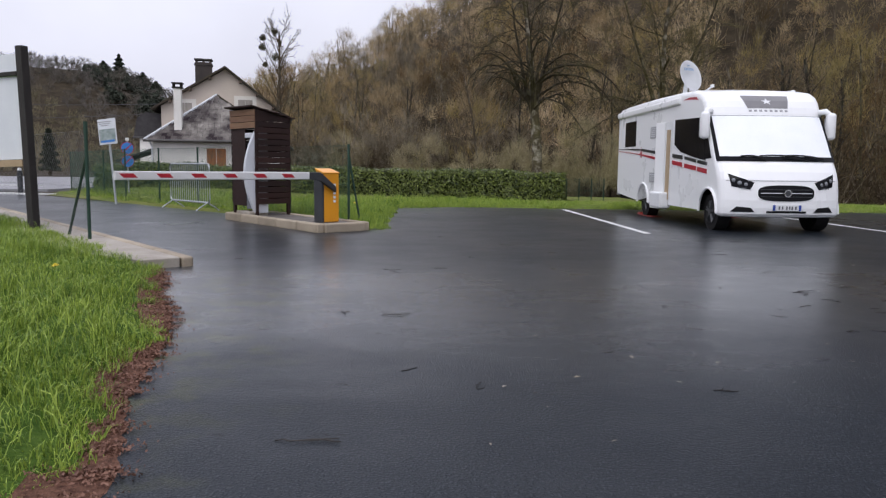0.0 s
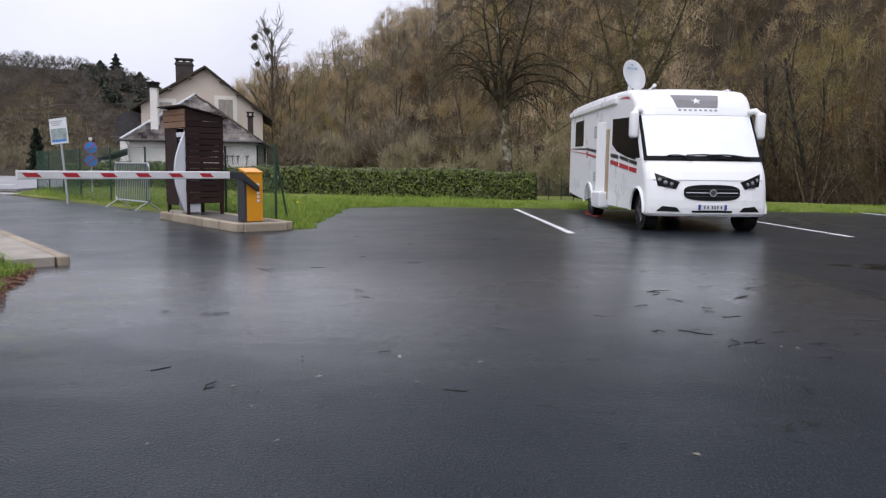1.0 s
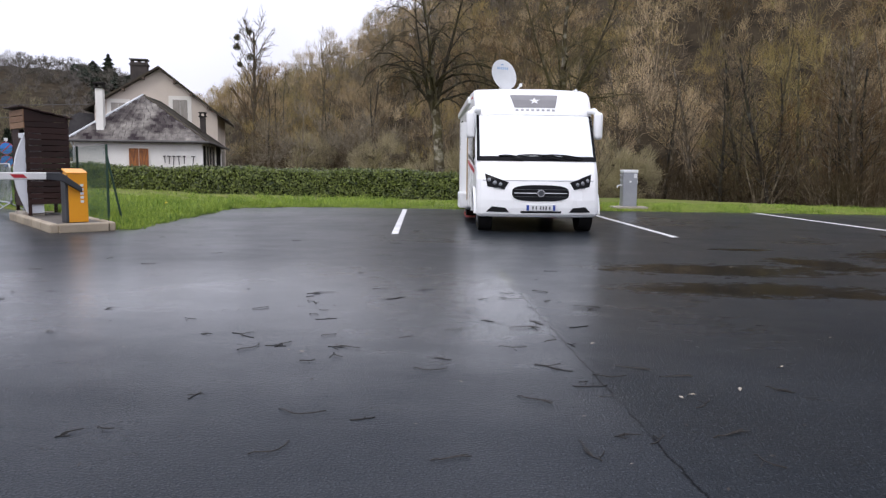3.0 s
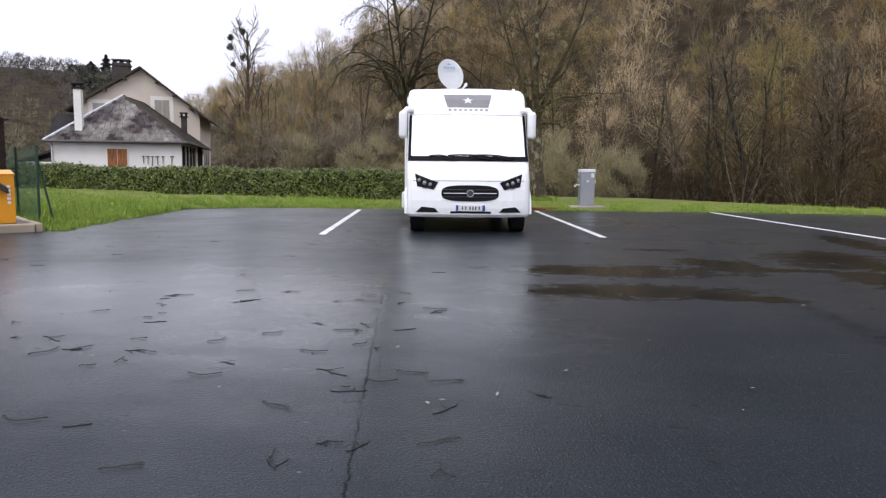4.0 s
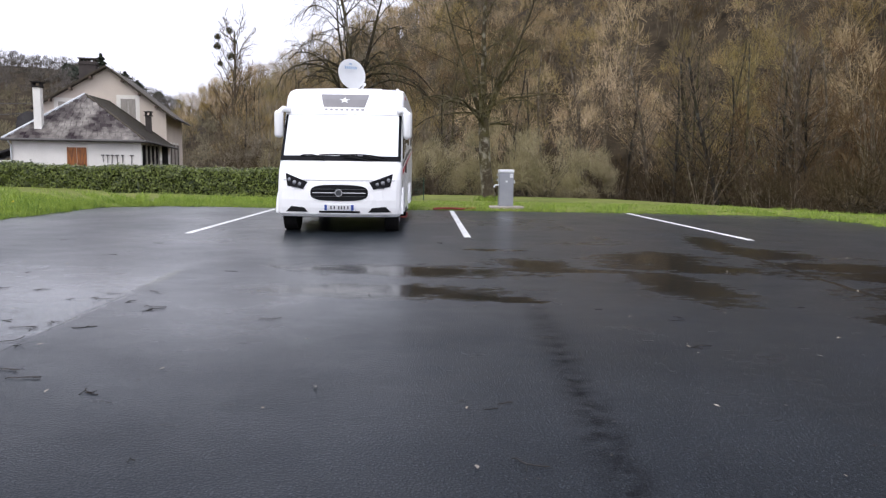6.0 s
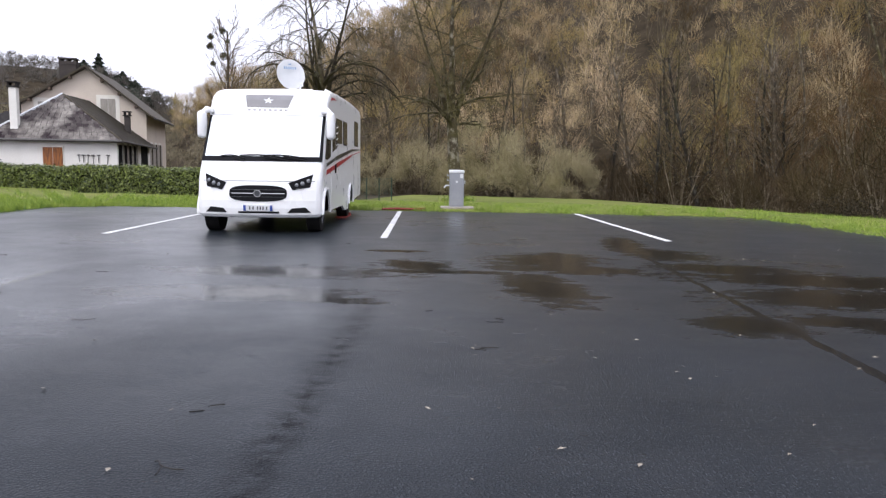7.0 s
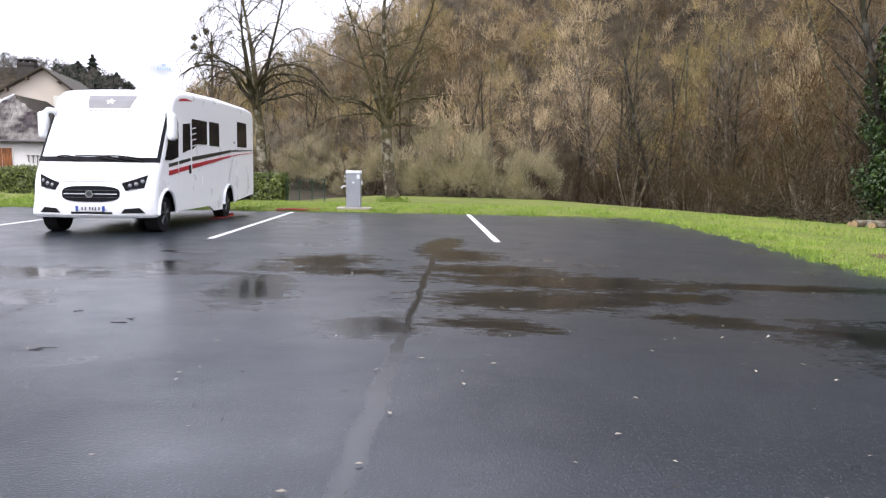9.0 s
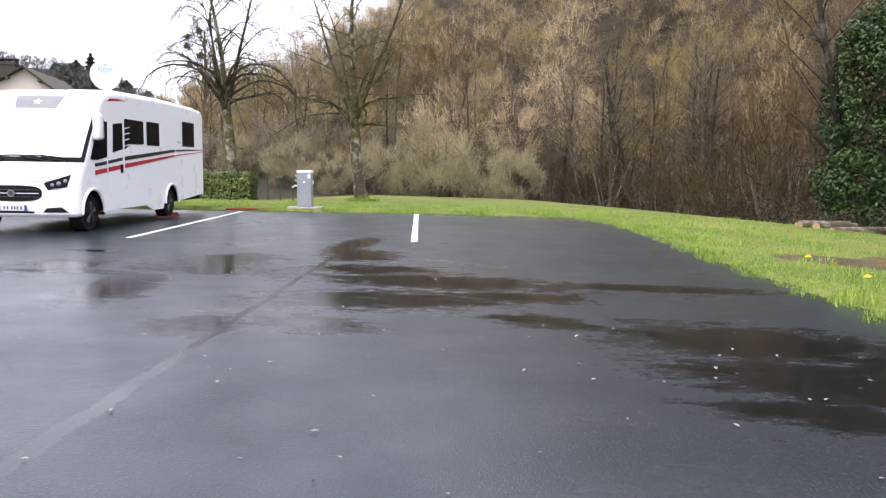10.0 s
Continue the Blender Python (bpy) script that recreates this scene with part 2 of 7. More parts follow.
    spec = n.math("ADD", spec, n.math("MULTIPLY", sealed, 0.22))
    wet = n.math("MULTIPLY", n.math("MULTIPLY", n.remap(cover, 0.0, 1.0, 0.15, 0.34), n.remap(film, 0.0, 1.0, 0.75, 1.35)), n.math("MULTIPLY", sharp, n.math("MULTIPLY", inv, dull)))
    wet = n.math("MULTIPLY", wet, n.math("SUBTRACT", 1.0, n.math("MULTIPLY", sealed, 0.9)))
    height = n.math("MULTIPLY", height, n.math("SUBTRACT", 1.0, n.math("MULTIPLY", sealed, 0.85)))
    skin = n.bump(height, 0.14, 0.005)
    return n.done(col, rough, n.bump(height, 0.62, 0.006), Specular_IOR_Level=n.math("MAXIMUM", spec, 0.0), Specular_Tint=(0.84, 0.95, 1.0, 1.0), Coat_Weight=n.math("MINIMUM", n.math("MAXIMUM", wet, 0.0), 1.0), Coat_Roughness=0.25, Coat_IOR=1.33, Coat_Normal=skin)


def bark_material(name, dark, pale, moss):
    n = Nodes(name)
    grain = n.noise(9.0, 6.0, 0.65, stretch=(1, 1, 0.25))
    lichen = n.remap(n.noise(2.4, 5.0, 0.7), 0.5, 0.66)
    green = n.remap(n.noise(1.1, 4.0), 0.45, 0.7)
    col = n.mix(n.remap(grain, 0.3, 0.7), dark, tuple(c * 1.9 for c in dark))
    col = n.mix(n.math("MULTIPLY", green, 0.5), col, moss)
    col = n.mix(n.math("MULTIPLY", lichen, 0.75), col, pale)
    return n.done(col, 0.9, n.bump(grain, 0.6, 0.02), Specular_IOR_Level=0.15)


def wood_haze_material(name, tones, scale=0.05, cell=0.22):
    """Bark and twigs of far trees: tone drifts over the stand and jumps from tree to tree and twig to twig."""
    n = Nodes(name)
    drift, isl = n.noise(scale, 3.0), n.island()
    warp = n.t.nodes.new("ShaderNodeTexVoronoi")
    warp.inputs["Scale"].default_value = cell
    n.t.links.new(n.coord, warp.inputs["Vector"])
    tree = n.t.nodes.new("ShaderNodeSeparateColor")
    n.t.links.new(warp.outputs["Color"], tree.inputs[0])
    col = n.mix(n.remap(n.math("ADD", n.math("MULTIPLY", drift, 0.5), n.math("MULTIPLY", tree.outputs["Red"], 0.5)), 0.3, 0.7), tones[0], tones[1])
    col = n.mix(n.remap(tree.outputs["Green"], 0.45, 0.9), col, tones[2])
    col = n.mix(n.math("MULTIPLY", n.math("POWER", isl, 2.0), 0.7), col, tones[3])
    dark = n.mix(n.remap(tree.outputs["Blue"], 0.4, 1.0, 0.0, 0.5), col, tuple(c * 0.5 for c in tones[0]))
    return n.done(dark, 0.95, Specular_IOR_Level=0.1)


def leaf_material(name, a, b, rough=0.5, trans=0.15, scale=1.5):
    n = Nodes(name)
    f = n.math("ADD", n.math("MULTIPLY", n.island(), 0.6), n.math("MULTIPLY", n.noise(scale, 3.0), 0.5))
    return n.done(n.mix(n.remap(f, 0.2, 0.9), a, b), rough, Specular_IOR_Level=0.3, Subsurface_Weight=0.0)


def slate_material():
    n = Nodes("lichened_slate")
    where = n.t.nodes.new("ShaderNodeNewGeometry").outputs["Position"]
    patch = n.remap(n.noise(0.75, 4.0, 0.6, vector=where), 0.46, 0.66)
    fine = n.noise(11.0, 4.0, 0.65, vector=where)
    col = n.mix(n.math("ADD", n.math("MULTIPLY", patch, 0.72), n.math("MULTIPLY", n.random(), 0.28)), (0.016, 0.011, 0.014), (0.30, 0.28, 0.25))
    col = n.mix(n.remap(fine, 0.40, 0.7, 0.0, 0.45), col, (0.085, 0.062, 0.064))
    return n.done(col, 0.8, n.bump(fine, 0.4, 0.01), Specular_IOR_Level=0.12)


M = {}
M["asphalt"] = asphalt_material()
M["far_road"] = plain("far_paving", (0.20, 0.20, 0.21), (0.27, 0.27, 0.28), 0.5, 30, (0.5, 0.7), 0.1)
M["line"] = plain("worn_white_paint", (0.72, 0.72, 0.70), (0.45, 0.45, 0.45), 2.5, 90, (0.45, 0.7), 0.3)
# leaf litter darkened so that gaps between the trees hold painted shade
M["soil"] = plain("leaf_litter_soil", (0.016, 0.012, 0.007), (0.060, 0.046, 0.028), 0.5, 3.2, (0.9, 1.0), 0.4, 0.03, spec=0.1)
M["earth"] = plain("bare_earth", (0.055, 0.040, 0.024), (0.12, 0.085, 0.05), 1.2, 25, (0.9, 1.0), 0.6, 0.03, spec=0.1)
M["lawn"] = plain("lawn_turf", (0.072, 0.105, 0.020), (0.185, 0.190, 0.050), 0.35, 22, (0.8, 0.95), 0.6, 0.03, spec=0.1)
# turf darkened for the verge: shade between long blades lies in the colour
M["verge_turf"] = plain("verge_shaded_turf", (0.034, 0.072, 0.012), (0.075, 0.120, 0.022), 3.0, 40, (0.9, 1.0), 0.8, 0.03, spec=0.05)
M["grass"] = leaf_material("grass_blades", (0.048, 0.122, 0.011), (0.340, 0.430, 0.070), 0.55)
M["litter"] = plain("dead_leaves", (0.095, 0.042, 0.028), (0.27, 0.140, 0.095), 8, 60, (0.7, 0.9), 0.3, per="island")
M["litter_mat"] = plain("matted_needles", (0.060, 0.028, 0.020), (0.22, 0.115, 0.078), 34, 150, (0.85, 1.0), 0.9, 0.02, spec=0.1)
M["debris"] = plain("dark_bark_scraps", (0.012, 0.010, 0.009), (0.03, 0.022, 0.016), 8, 60, (0.6, 0.9), 0.2, per="island")
M["petal"] = plain("pale_leaf_scraps", (0.34, 0.31, 0.26), (0.16, 0.13, 0.09), 8, 60, (0.6, 0.9), 0.2, per="island")
M["twig"] = plain("wet_twig", (0.008, 0.0065, 0.005), (0.022, 0.016, 0.011), 20, 90, (0.5, 0.8), 0.3)
M["dandelion"] = plain("dandelion_yellow", (0.75, 0.60, 0.02), (0.6, 0.42, 0.01), 50, 200, (0.6, 0.8), 0.1)
M["concrete"] = plain("weathered_concrete", (0.37, 0.335, 0.285), (0.235, 0.205, 0.17), 3, 70, (0.7, 0.9), 0.35, 0.006)
M["kerb"] = plain("beige_kerb", (0.41, 0.345, 0.255), (0.225, 0.185, 0.135), 3, 60, (0.7, 0.9), 0.35, 0.006, per="object")
M["worn_paving"] = plain("dirty_paving", (0.13, 0.115, 0.098), (0.062, 0.055, 0.047), 2.2, 50, (0.6, 0.9), 0.4, 0.006)
M["hedge"] = leaf_material("laurel_leaves", (0.006, 0.017, 0.004), (0.195, 0.235, 0.052), 0.36, scale=3.0)
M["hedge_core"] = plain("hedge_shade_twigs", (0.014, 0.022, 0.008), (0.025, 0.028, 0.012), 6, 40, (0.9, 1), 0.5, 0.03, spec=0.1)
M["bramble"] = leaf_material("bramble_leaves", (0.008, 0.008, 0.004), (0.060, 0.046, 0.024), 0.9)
M["cut_wood"] = plain("sawn_wood", (0.42, 0.28, 0.15), (0.30, 0.19, 0.10), 8, 60, (0.7, 0.9), 0.3)
M["ivy"] = leaf_material("ivy_leaves", (0.010, 0.026, 0.007), (0.070, 0.112, 0.026), 0.42)
M["bark"] = bark_material("mossy_bark", (0.045, 0.036, 0.024), (0.40, 0.37, 0.30), (0.12, 0.11, 0.03))
M["bark_dark"] = bark_material("grey_brown_bark", (0.055, 0.043, 0.030), (0.28, 0.25, 0.20), (0.085, 0.08, 0.03))
M["bark_limb"] = bark_material("dark_limb_bark", (0.020, 0.016, 0.011), (0.12, 0.11, 0.08), (0.070, 0.062, 0.018))
M["bark_moss"] = bark_material("mossy_limb_bark", (0.034, 0.028, 0.016), (0.20, 0.18, 0.12), (0.125, 0.110, 0.035))
M["twigs_moss"] = wood_haze_material("olive_twigs", ((0.075, 0.060, 0.028), (0.105, 0.085, 0.040), (0.115, 0.100, 0.040), (0.21, 0.18, 0.10)), 0.3)
M["bark_black"] = bark_material("wet_dark_bark", (0.017, 0.014, 0.011), (0.10, 0.095, 0.08), (0.045, 0.045, 0.018))
M["wood_stems"] = bark_material("woodland_stems", (0.070, 0.055, 0.037), (0.30, 0.26, 0.20), (0.115, 0.10, 0.045))
M["twigs"] = wood_haze_material("bare_twigs", ((0.071, 0.043, 0.019), (0.094, 0.061, 0.027), (0.087, 0.063, 0.022), (0.197, 0.137, 0.074)), 0.2)
M["twigs_grey"] = wood_haze_material("grey_twigs", ((0.134, 0.101, 0.065), (0.176, 0.135, 0.089), (0.119, 0.088, 0.050), (0.310, 0.244, 0.167)), 0.2)
# darker copy of the twigs: shade at the foot of the woods in the colour
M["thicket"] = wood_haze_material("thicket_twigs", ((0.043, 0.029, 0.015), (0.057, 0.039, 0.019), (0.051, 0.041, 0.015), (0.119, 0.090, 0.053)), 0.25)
M["twigs_dark"] = wood_haze_material("mossy_twigs", ((0.045, 0.035, 0.019), (0.064, 0.053, 0.028), (0.068, 0.060, 0.022), (0.128, 0.112, 0.068)), 0.3)
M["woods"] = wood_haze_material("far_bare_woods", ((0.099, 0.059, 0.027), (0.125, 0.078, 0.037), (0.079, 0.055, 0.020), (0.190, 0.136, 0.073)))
M["woods_grey"] = wood_haze_material("grey_bare_woods", ((0.275, 0.201, 0.108), (0.367, 0.285, 0.166), (0.236, 0.157, 0.075), (0.523, 0.412, 0.249)))
M["woods_olive"] = wood_haze_material("olive_budding_woods", ((0.266, 0.206, 0.077), (0.239, 0.198, 0.080), (0.304, 0.212, 0.083), (0.435, 0.336, 0.160)))
M["woods_ridge"] = wood_haze_material("ridge_woods", ((0.161, 0.136, 0.098), (0.203, 0.174, 0.127), (0.152, 0.120, 0.069), (0.277, 0.240, 0.180)))
M["woods_pale"] = wood_haze_material("pale_bare_woods", ((0.441, 0.330, 0.208), (0.356, 0.247, 0.135), (0.426, 0.330, 0.175), (0.650, 0.523, 0.349)))
# distance haze is mixed into the greys of the far hill
M["far_hill"] = wood_haze_material("distant_woods", ((0.105, 0.095, 0.086), (0.135, 0.122, 0.108), (0.095, 0.090, 0.070), (0.185, 0.168, 0.148)), 0.03, 0.11)
M["valley"] = wood_haze_material("valley_thickets", ((0.175, 0.150, 0.098), (0.215, 0.188, 0.125), (0.160, 0.148, 0.080), (0.28, 0.245, 0.170)), 0.03, 0.11)
M["shrub"] = wood_haze_material("willow_shrubs", ((0.246, 0.212, 0.122), (0.322, 0.280, 0.172), (0.222, 0.196, 0.096), (0.455, 0.394, 0.244)), 0.12, 0.5)
M["conifer"] = leaf_material("conifer_needles", (0.020, 0.028, 0.018), (0.042, 0.054, 0.032), 0.9)
# conifer tones lightened for the far stand, haze painted in
M["far_firs"] = leaf_material("far_fir_needles", (0.032, 0.040, 0.030), (0.060, 0.070, 0.050), 0.9)
M["mistletoe"] = leaf_material("mistletoe_sprigs", (0.030, 0.034, 0.018), (0.080, 0.088, 0.040), 0.7)

M["gelcoat"] = plain("white_gelcoat", (0.82, 0.825, 0.83), (0.815, 0.82, 0.825), 0.5, 2.0, (0.27, 0.29), 0.0, coat=0.2)
M["white_plastic"] = plain("white_plastic", (0.74, 0.75, 0.76), (0.68, 0.69, 0.70), 5, 60, (0.35, 0.5), 0.05)
M["black_gloss"] = plain("black_glass", (0.005, 0.005, 0.006), (0.008, 0.008, 0.010), 2, 40, (0.06, 0.12), 0.0, spec=0.09)
M["black_plastic"] = plain("black_plastic", (0.007, 0.007, 0.008), (0.011, 0.011, 0.012), 6, 80, (0.45, 0.65), 0.1, spec=0.2)
M["underbody"] = plain("underbody_dark", (0.010, 0.010, 0.010), (0.018, 0.017, 0.016), 4, 30, (0.8, 0.95), 0.3, spec=0.1)
M["blind"] = plain("silver_white_blind", (0.84, 0.86, 0.88), (0.78, 0.81, 0.84), 2, 30, (0.25, 0.4), 0.05, coat=0.7)
M["grey_panel"] = plain("grey_decal", (0.17, 0.165, 0.17), (0.21, 0.205, 0.21), 3, 60, (0.3, 0.45), 0.02)
M["decal_grey"] = plain("light_grey_decal", (0.34, 0.34, 0.36), None, 3, 60, (0.35, 0.5), 0.0)
M["stripe_red"] = plain("red_decal", (0.42, 0.012, 0.030), (0.36, 0.010, 0.026), 3, 60, (0.25, 0.4), 0.0)
M["stripe_black"] = plain("black_decal", (0.014, 0.014, 0.018), None, 3, 60, (0.25, 0.4), 0.0)
M["chrome"] = plain("chrome", (0.62, 0.62, 0.63), (0.5, 0.5, 0.51), 5, 60, (0.08, 0.2), 0.0, metal=1.0)
M["lens"] = plain("headlight_lens", (0.22, 0.23, 0.25), (0.12, 0.125, 0.135), 20, 80, (0.05, 0.12), 0.0, coat=0.6)
M["rubber"] = plain("tyre_rubber", (0.008, 0.008, 0.008), (0.014, 0.013, 0.013), 8, 70, (0.7, 0.9), 0.3, spec=0.15)
M["alloy"] = plain("dark_alloy", (0.045, 0.045, 0.05), (0.09, 0.09, 0.095), 8, 70, (0.3, 0.45), 0.05, metal=0.6)
M["plate"] = plain("plate_white", (0.66, 0.67, 0.68), (0.6, 0.61, 0.62), 6, 60, (0.35, 0.5), 0.0)
M["plate_blue"] = plain("plate_blue", (0.02, 0.06, 0.30), None, 6, 60, (0.35, 0.5), 0.0)
M["ink"] = plain("dark_ink", (0.03, 0.03, 0.035), None, 6, 60, (0.4, 0.6), 0.0)
M["ink_grey"] = plain("faded_ink", (0.10, 0.10, 0.11), None, 6, 60, (0.4, 0.6), 0.0)
M["pale_blue"] = plain("pale_blue_ink", (0.30, 0.42, 0.58), None, 6, 60, (0.4, 0.6), 0.0)
M["tan"] = plain("tan_lining", (0.42, 0.31, 0.19), (0.34, 0.25, 0.15), 6, 60, (0.6, 0.8), 0.1)
M["red_ramp"] = plain("red_levelling_ramp", (0.26, 0.024, 0.016), (0.18, 0.018, 0.012), 6, 60, (0.5, 0.7), 0.1)

M["yellow"] = plain("orange_yellow_paint", (0.72, 0.31, 0.010), (0.66, 0.27, 0.010), 3, 60, (0.35, 0.5), 0.05, coat=0.2)
M["boom_white"] = plain("boom_white", (0.74, 0.74, 0.74), (0.62, 0.62, 0.61), 3, 60, (0.35, 0.5), 0.05)
M["boom_red"] = plain("boom_red", (0.42, 0.018, 0.03), (0.36, 0.015, 0.026), 3, 60, (0.35, 0.5), 0.02)
M["dark_metal"] = plain("anthracite_metal", (0.025, 0.027, 0.032), (0.04, 0.042, 0.048), 5, 60, (0.4, 0.55), 0.1)
M["green_metal"] = plain("green_fence_paint", (0.008, 0.035, 0.020), (0.012, 0.045, 0.028), 5, 60, (0.4, 0.6), 0.1)
M["green_wire"] = plain("green_coated_wire", (0.015, 0.06, 0.035), (0.02, 0.075, 0.045), 5, 60, (0.5, 0.7), 0.0)
M["grey_wire"] = plain("galvanised_wire", (0.20, 0.20, 0.20), (0.14, 0.14, 0.14), 5, 60, (0.4, 0.6), 0.0, metal=0.6)
M["galvanised"] = plain("galvanised_steel", (0.46, 0.48, 0.50), (0.36, 0.38, 0.40), 7, 60, (0.35, 0.5), 0.05, metal=0.7)
M["plank"] = plain("dark_stained_planks", (0.010, 0.0042, 0.0036), (0.034, 0.013, 0.010), 2.0, 26, (0.5, 0.75), 0.4, 0.006, stretch=(1, 1, 7), per="object", spec=0.3)
M["plank_worn"] = plain("worn_planks", (0.26, 0.155, 0.085), (0.12, 0.056, 0.030), 2.0, 26, (0.6, 0.8), 0.4, 0.006, stretch=(1, 1, 7), per="object")
M["machine"] = plain("pale_machine_shell", (0.60, 0.62, 0.66), (0.52, 0.54, 0.58), 3, 50, (0.3, 0.45), 0.03)
M["machine_grey"] = plain("grey_machine_panel", (0.12, 0.13, 0.15), (0.16, 0.17, 0.19), 3, 50, (0.35, 0.5), 0.03)
M["post_wood"] = plain("tarred_post", (0.012, 0.010, 0.009), (0.026, 0.021, 0.018), 3, 30, (0.6, 0.85), 0.4, 0.006, stretch=(4, 4, 1))
M["board"] = plain("white_board", (0.72, 0.74, 0.77), (0.62, 0.64, 0.68), 1.5, 50, (0.4, 0.6), 0.05)
M["sign_blue"] = plain("sign_blue", (0.03, 0.17, 0.50), (0.035, 0.19, 0.54), 5, 60, (0.3, 0.45), 0.0)
M["sign_red"] = plain("sign_red", (0.50, 0.02, 0.03), None, 5, 60, (0.3, 0.45), 0.0)
M["sign_white"] = plain("sign_white", (0.74, 0.75, 0.76), None, 5, 60, (0.3, 0.45), 0.0)
M["photo"] = plain("faded_print", (0.16, 0.22, 0.20), (0.38, 0.42, 0.42), 5, 16, (0.4, 0.6), 0.0)
M["pedestal"] = plain("brushed_grey_cabinet", (0.33, 0.34, 0.36), (0.27, 0.28, 0.30), 3, 50, (0.3, 0.45), 0.03, metal=0.4)

M["render_wall"] = plain("cream_grey_render", (0.64, 0.56, 0.475), (0.55, 0.475, 0.40), 0.6, 14, (0.85, 0.95), 0.25, 0.01)
M["white_wall"] = plain("whitewashed_wall", (0.80, 0.78, 0.74), (0.68, 0.655, 0.61), 0.8, 14, (0.85, 0.95), 0.25, 0.01)
M["slate"] = slate_material()
M["slate_dark"] = plain("dark_slate", (0.030, 0.028, 0.030), (0.062, 0.058, 0.058), 2.0, 14, (0.6, 0.8), 0.4, 0.01, spec=0.2)
M["slate_bed"] = plain("slate_shade", (0.075, 0.068, 0.070), (0.17, 0.155, 0.15), 0.9, 9, (0.7, 0.9), 0.4, 0.01)
M["tile_brown"] = plain("mossy_brown_roof", (0.034, 0.024, 0.017), (0.055, 0.045, 0.024), 1.2, 9, (0.7, 0.9), 0.5, 0.02)
M["zinc"] = plain("white_zinc", (0.62, 0.64, 0.66), (0.5, 0.52, 0.54), 2, 30, (0.4, 0.6), 0.05)
M["brick"] = plain("sooty_brick", (0.060, 0.048, 0.042), (0.034, 0.029, 0.027), 2, 22, (0.8, 0.95), 0.4, 0.01)
M["soot"] = plain("sooty_slab", (0.022, 0.020, 0.019), (0.035, 0.032, 0.03), 3, 30, (0.8, 0.95), 0.2, spec=0.1)
M["gutter"] = plain("dark_gutter", (0.05, 0.048, 0.045), (0.08, 0.075, 0.07), 3, 30, (0.5, 0.7), 0.1)
M["shutter"] = plain("orange_brown_shutter", (0.40, 0.135, 0.025), (0.08, 0.030, 0.014), 2.2, 20, (0.5, 0.7), 0.3, 0.005, stretch=(6, 6, 1))
M["grey_shutter"] = plain("faded_grey_shutter", (0.36, 0.33, 0.29), (0.26, 0.235, 0.205), 2, 20, (0.6, 0.8), 0.3, 0.005, stretch=(6, 6, 1))
M["stone_trim"] = plain("pale_stone_trim", (0.78, 0.75, 0.69), (0.70, 0.665, 0.60), 2, 20, (0.8, 0.9), 0.2)
M["eave_wood"] = plain("eave_boards", (0.12, 0.085, 0.06), (0.07, 0.05, 0.036), 2, 20, (0.7, 0.9), 0.2)


# ---- mesh tools ----
def mesh_from(name, verts, faces, mat, smooth=False):
    me = bpy.data.meshes.new(name)
    me.from_pydata(verts, [], faces)
    me.materials.append(mat)
    if smooth:
        me.shade_smooth()
    return me


def mesh_quads(name, verts, n_per, mat):
    """verts (k, n, 3): k loose faces of n corners, from one array."""
    k = len(verts)
    me = bpy.data.meshes.new(name)
    me.vertices.add(k * n_per)
    me.vertices.foreach_set("co", np.ascontiguousarray(verts, dtype=np.float32).ravel())
    me.loops.add(k * n_per)
    me.loops.foreach_set("vertex_index", np.arange(k * n_per, dtype=np.int32))
    me.polygons.add(k)
    me.polygons.foreach_set("loop_start", np.arange(0, k * n_per, n_per, dtype=np.int32))
    me.update(calc_edges=True)
    me.materials.append(mat)
    return me


def thing(name, label, category, at=None, group="", kind=""):
    ob = new(name)
    ob.empty_display_size = 0.2
    if at is not None:
        ob.matrix_world = at
    return tagged(ob, label, category, group, kind)


def link_mesh(name, me, parent=None, label=""):
    ob = new(name, me)
    if parent:
        ob.parent = parent
    return tagged(ob, label)


def part(name, bm, material, parent=None, label="", smooth=False, m=None):
    """Links a bmesh as ONE mesh object under a thing or a part."""
    me = bpy.data.meshes.new(name)
    if m is not None:
        bm.transform(m)
    bmesh.ops.recalc_face_normals(bm, faces=bm.faces)
    bm.to_mesh(me)
    bm.free()
    me.materials.append(material)
    if smooth:
        me.shade_smooth()
    return link_mesh(name, me, parent, label)


def box(cx, cy, cz, sx, sy, sz, bevel=0.0, seg=2, m=None):
    bm = bmesh.new()
    bmesh.ops.create_cube(bm, size=1.0)
    bmesh.ops.scale(bm, vec=(sx, sy, sz), verts=bm.verts)
    if bevel:
        bmesh.ops.bevel(bm, geom=bm.edges[:], offset=bevel, segments=seg, profile=0.5, affect="EDGES")
    if m is not None:
        bm.transform(m)
    bmesh.ops.translate(bm, vec=(cx, cy, cz), verts=bm.verts)
    return bm


def rod(p0, p1, r0, r1=None, n=12, cap=True):
    p0, p1 = Vector(p0), Vector(p1)
    bm = bmesh.new()
    d = p1 - p0
    bmesh.ops.create_cone(bm, cap_ends=cap, segments=n, radius1=r0, radius2=r0 if r1 is None else r1, depth=d.length)
    bm.transform(Matrix.Translation((p0 + p1) / 2) @ d.to_track_quat("Z", "Y").to_matrix().to_4x4())
    return bm


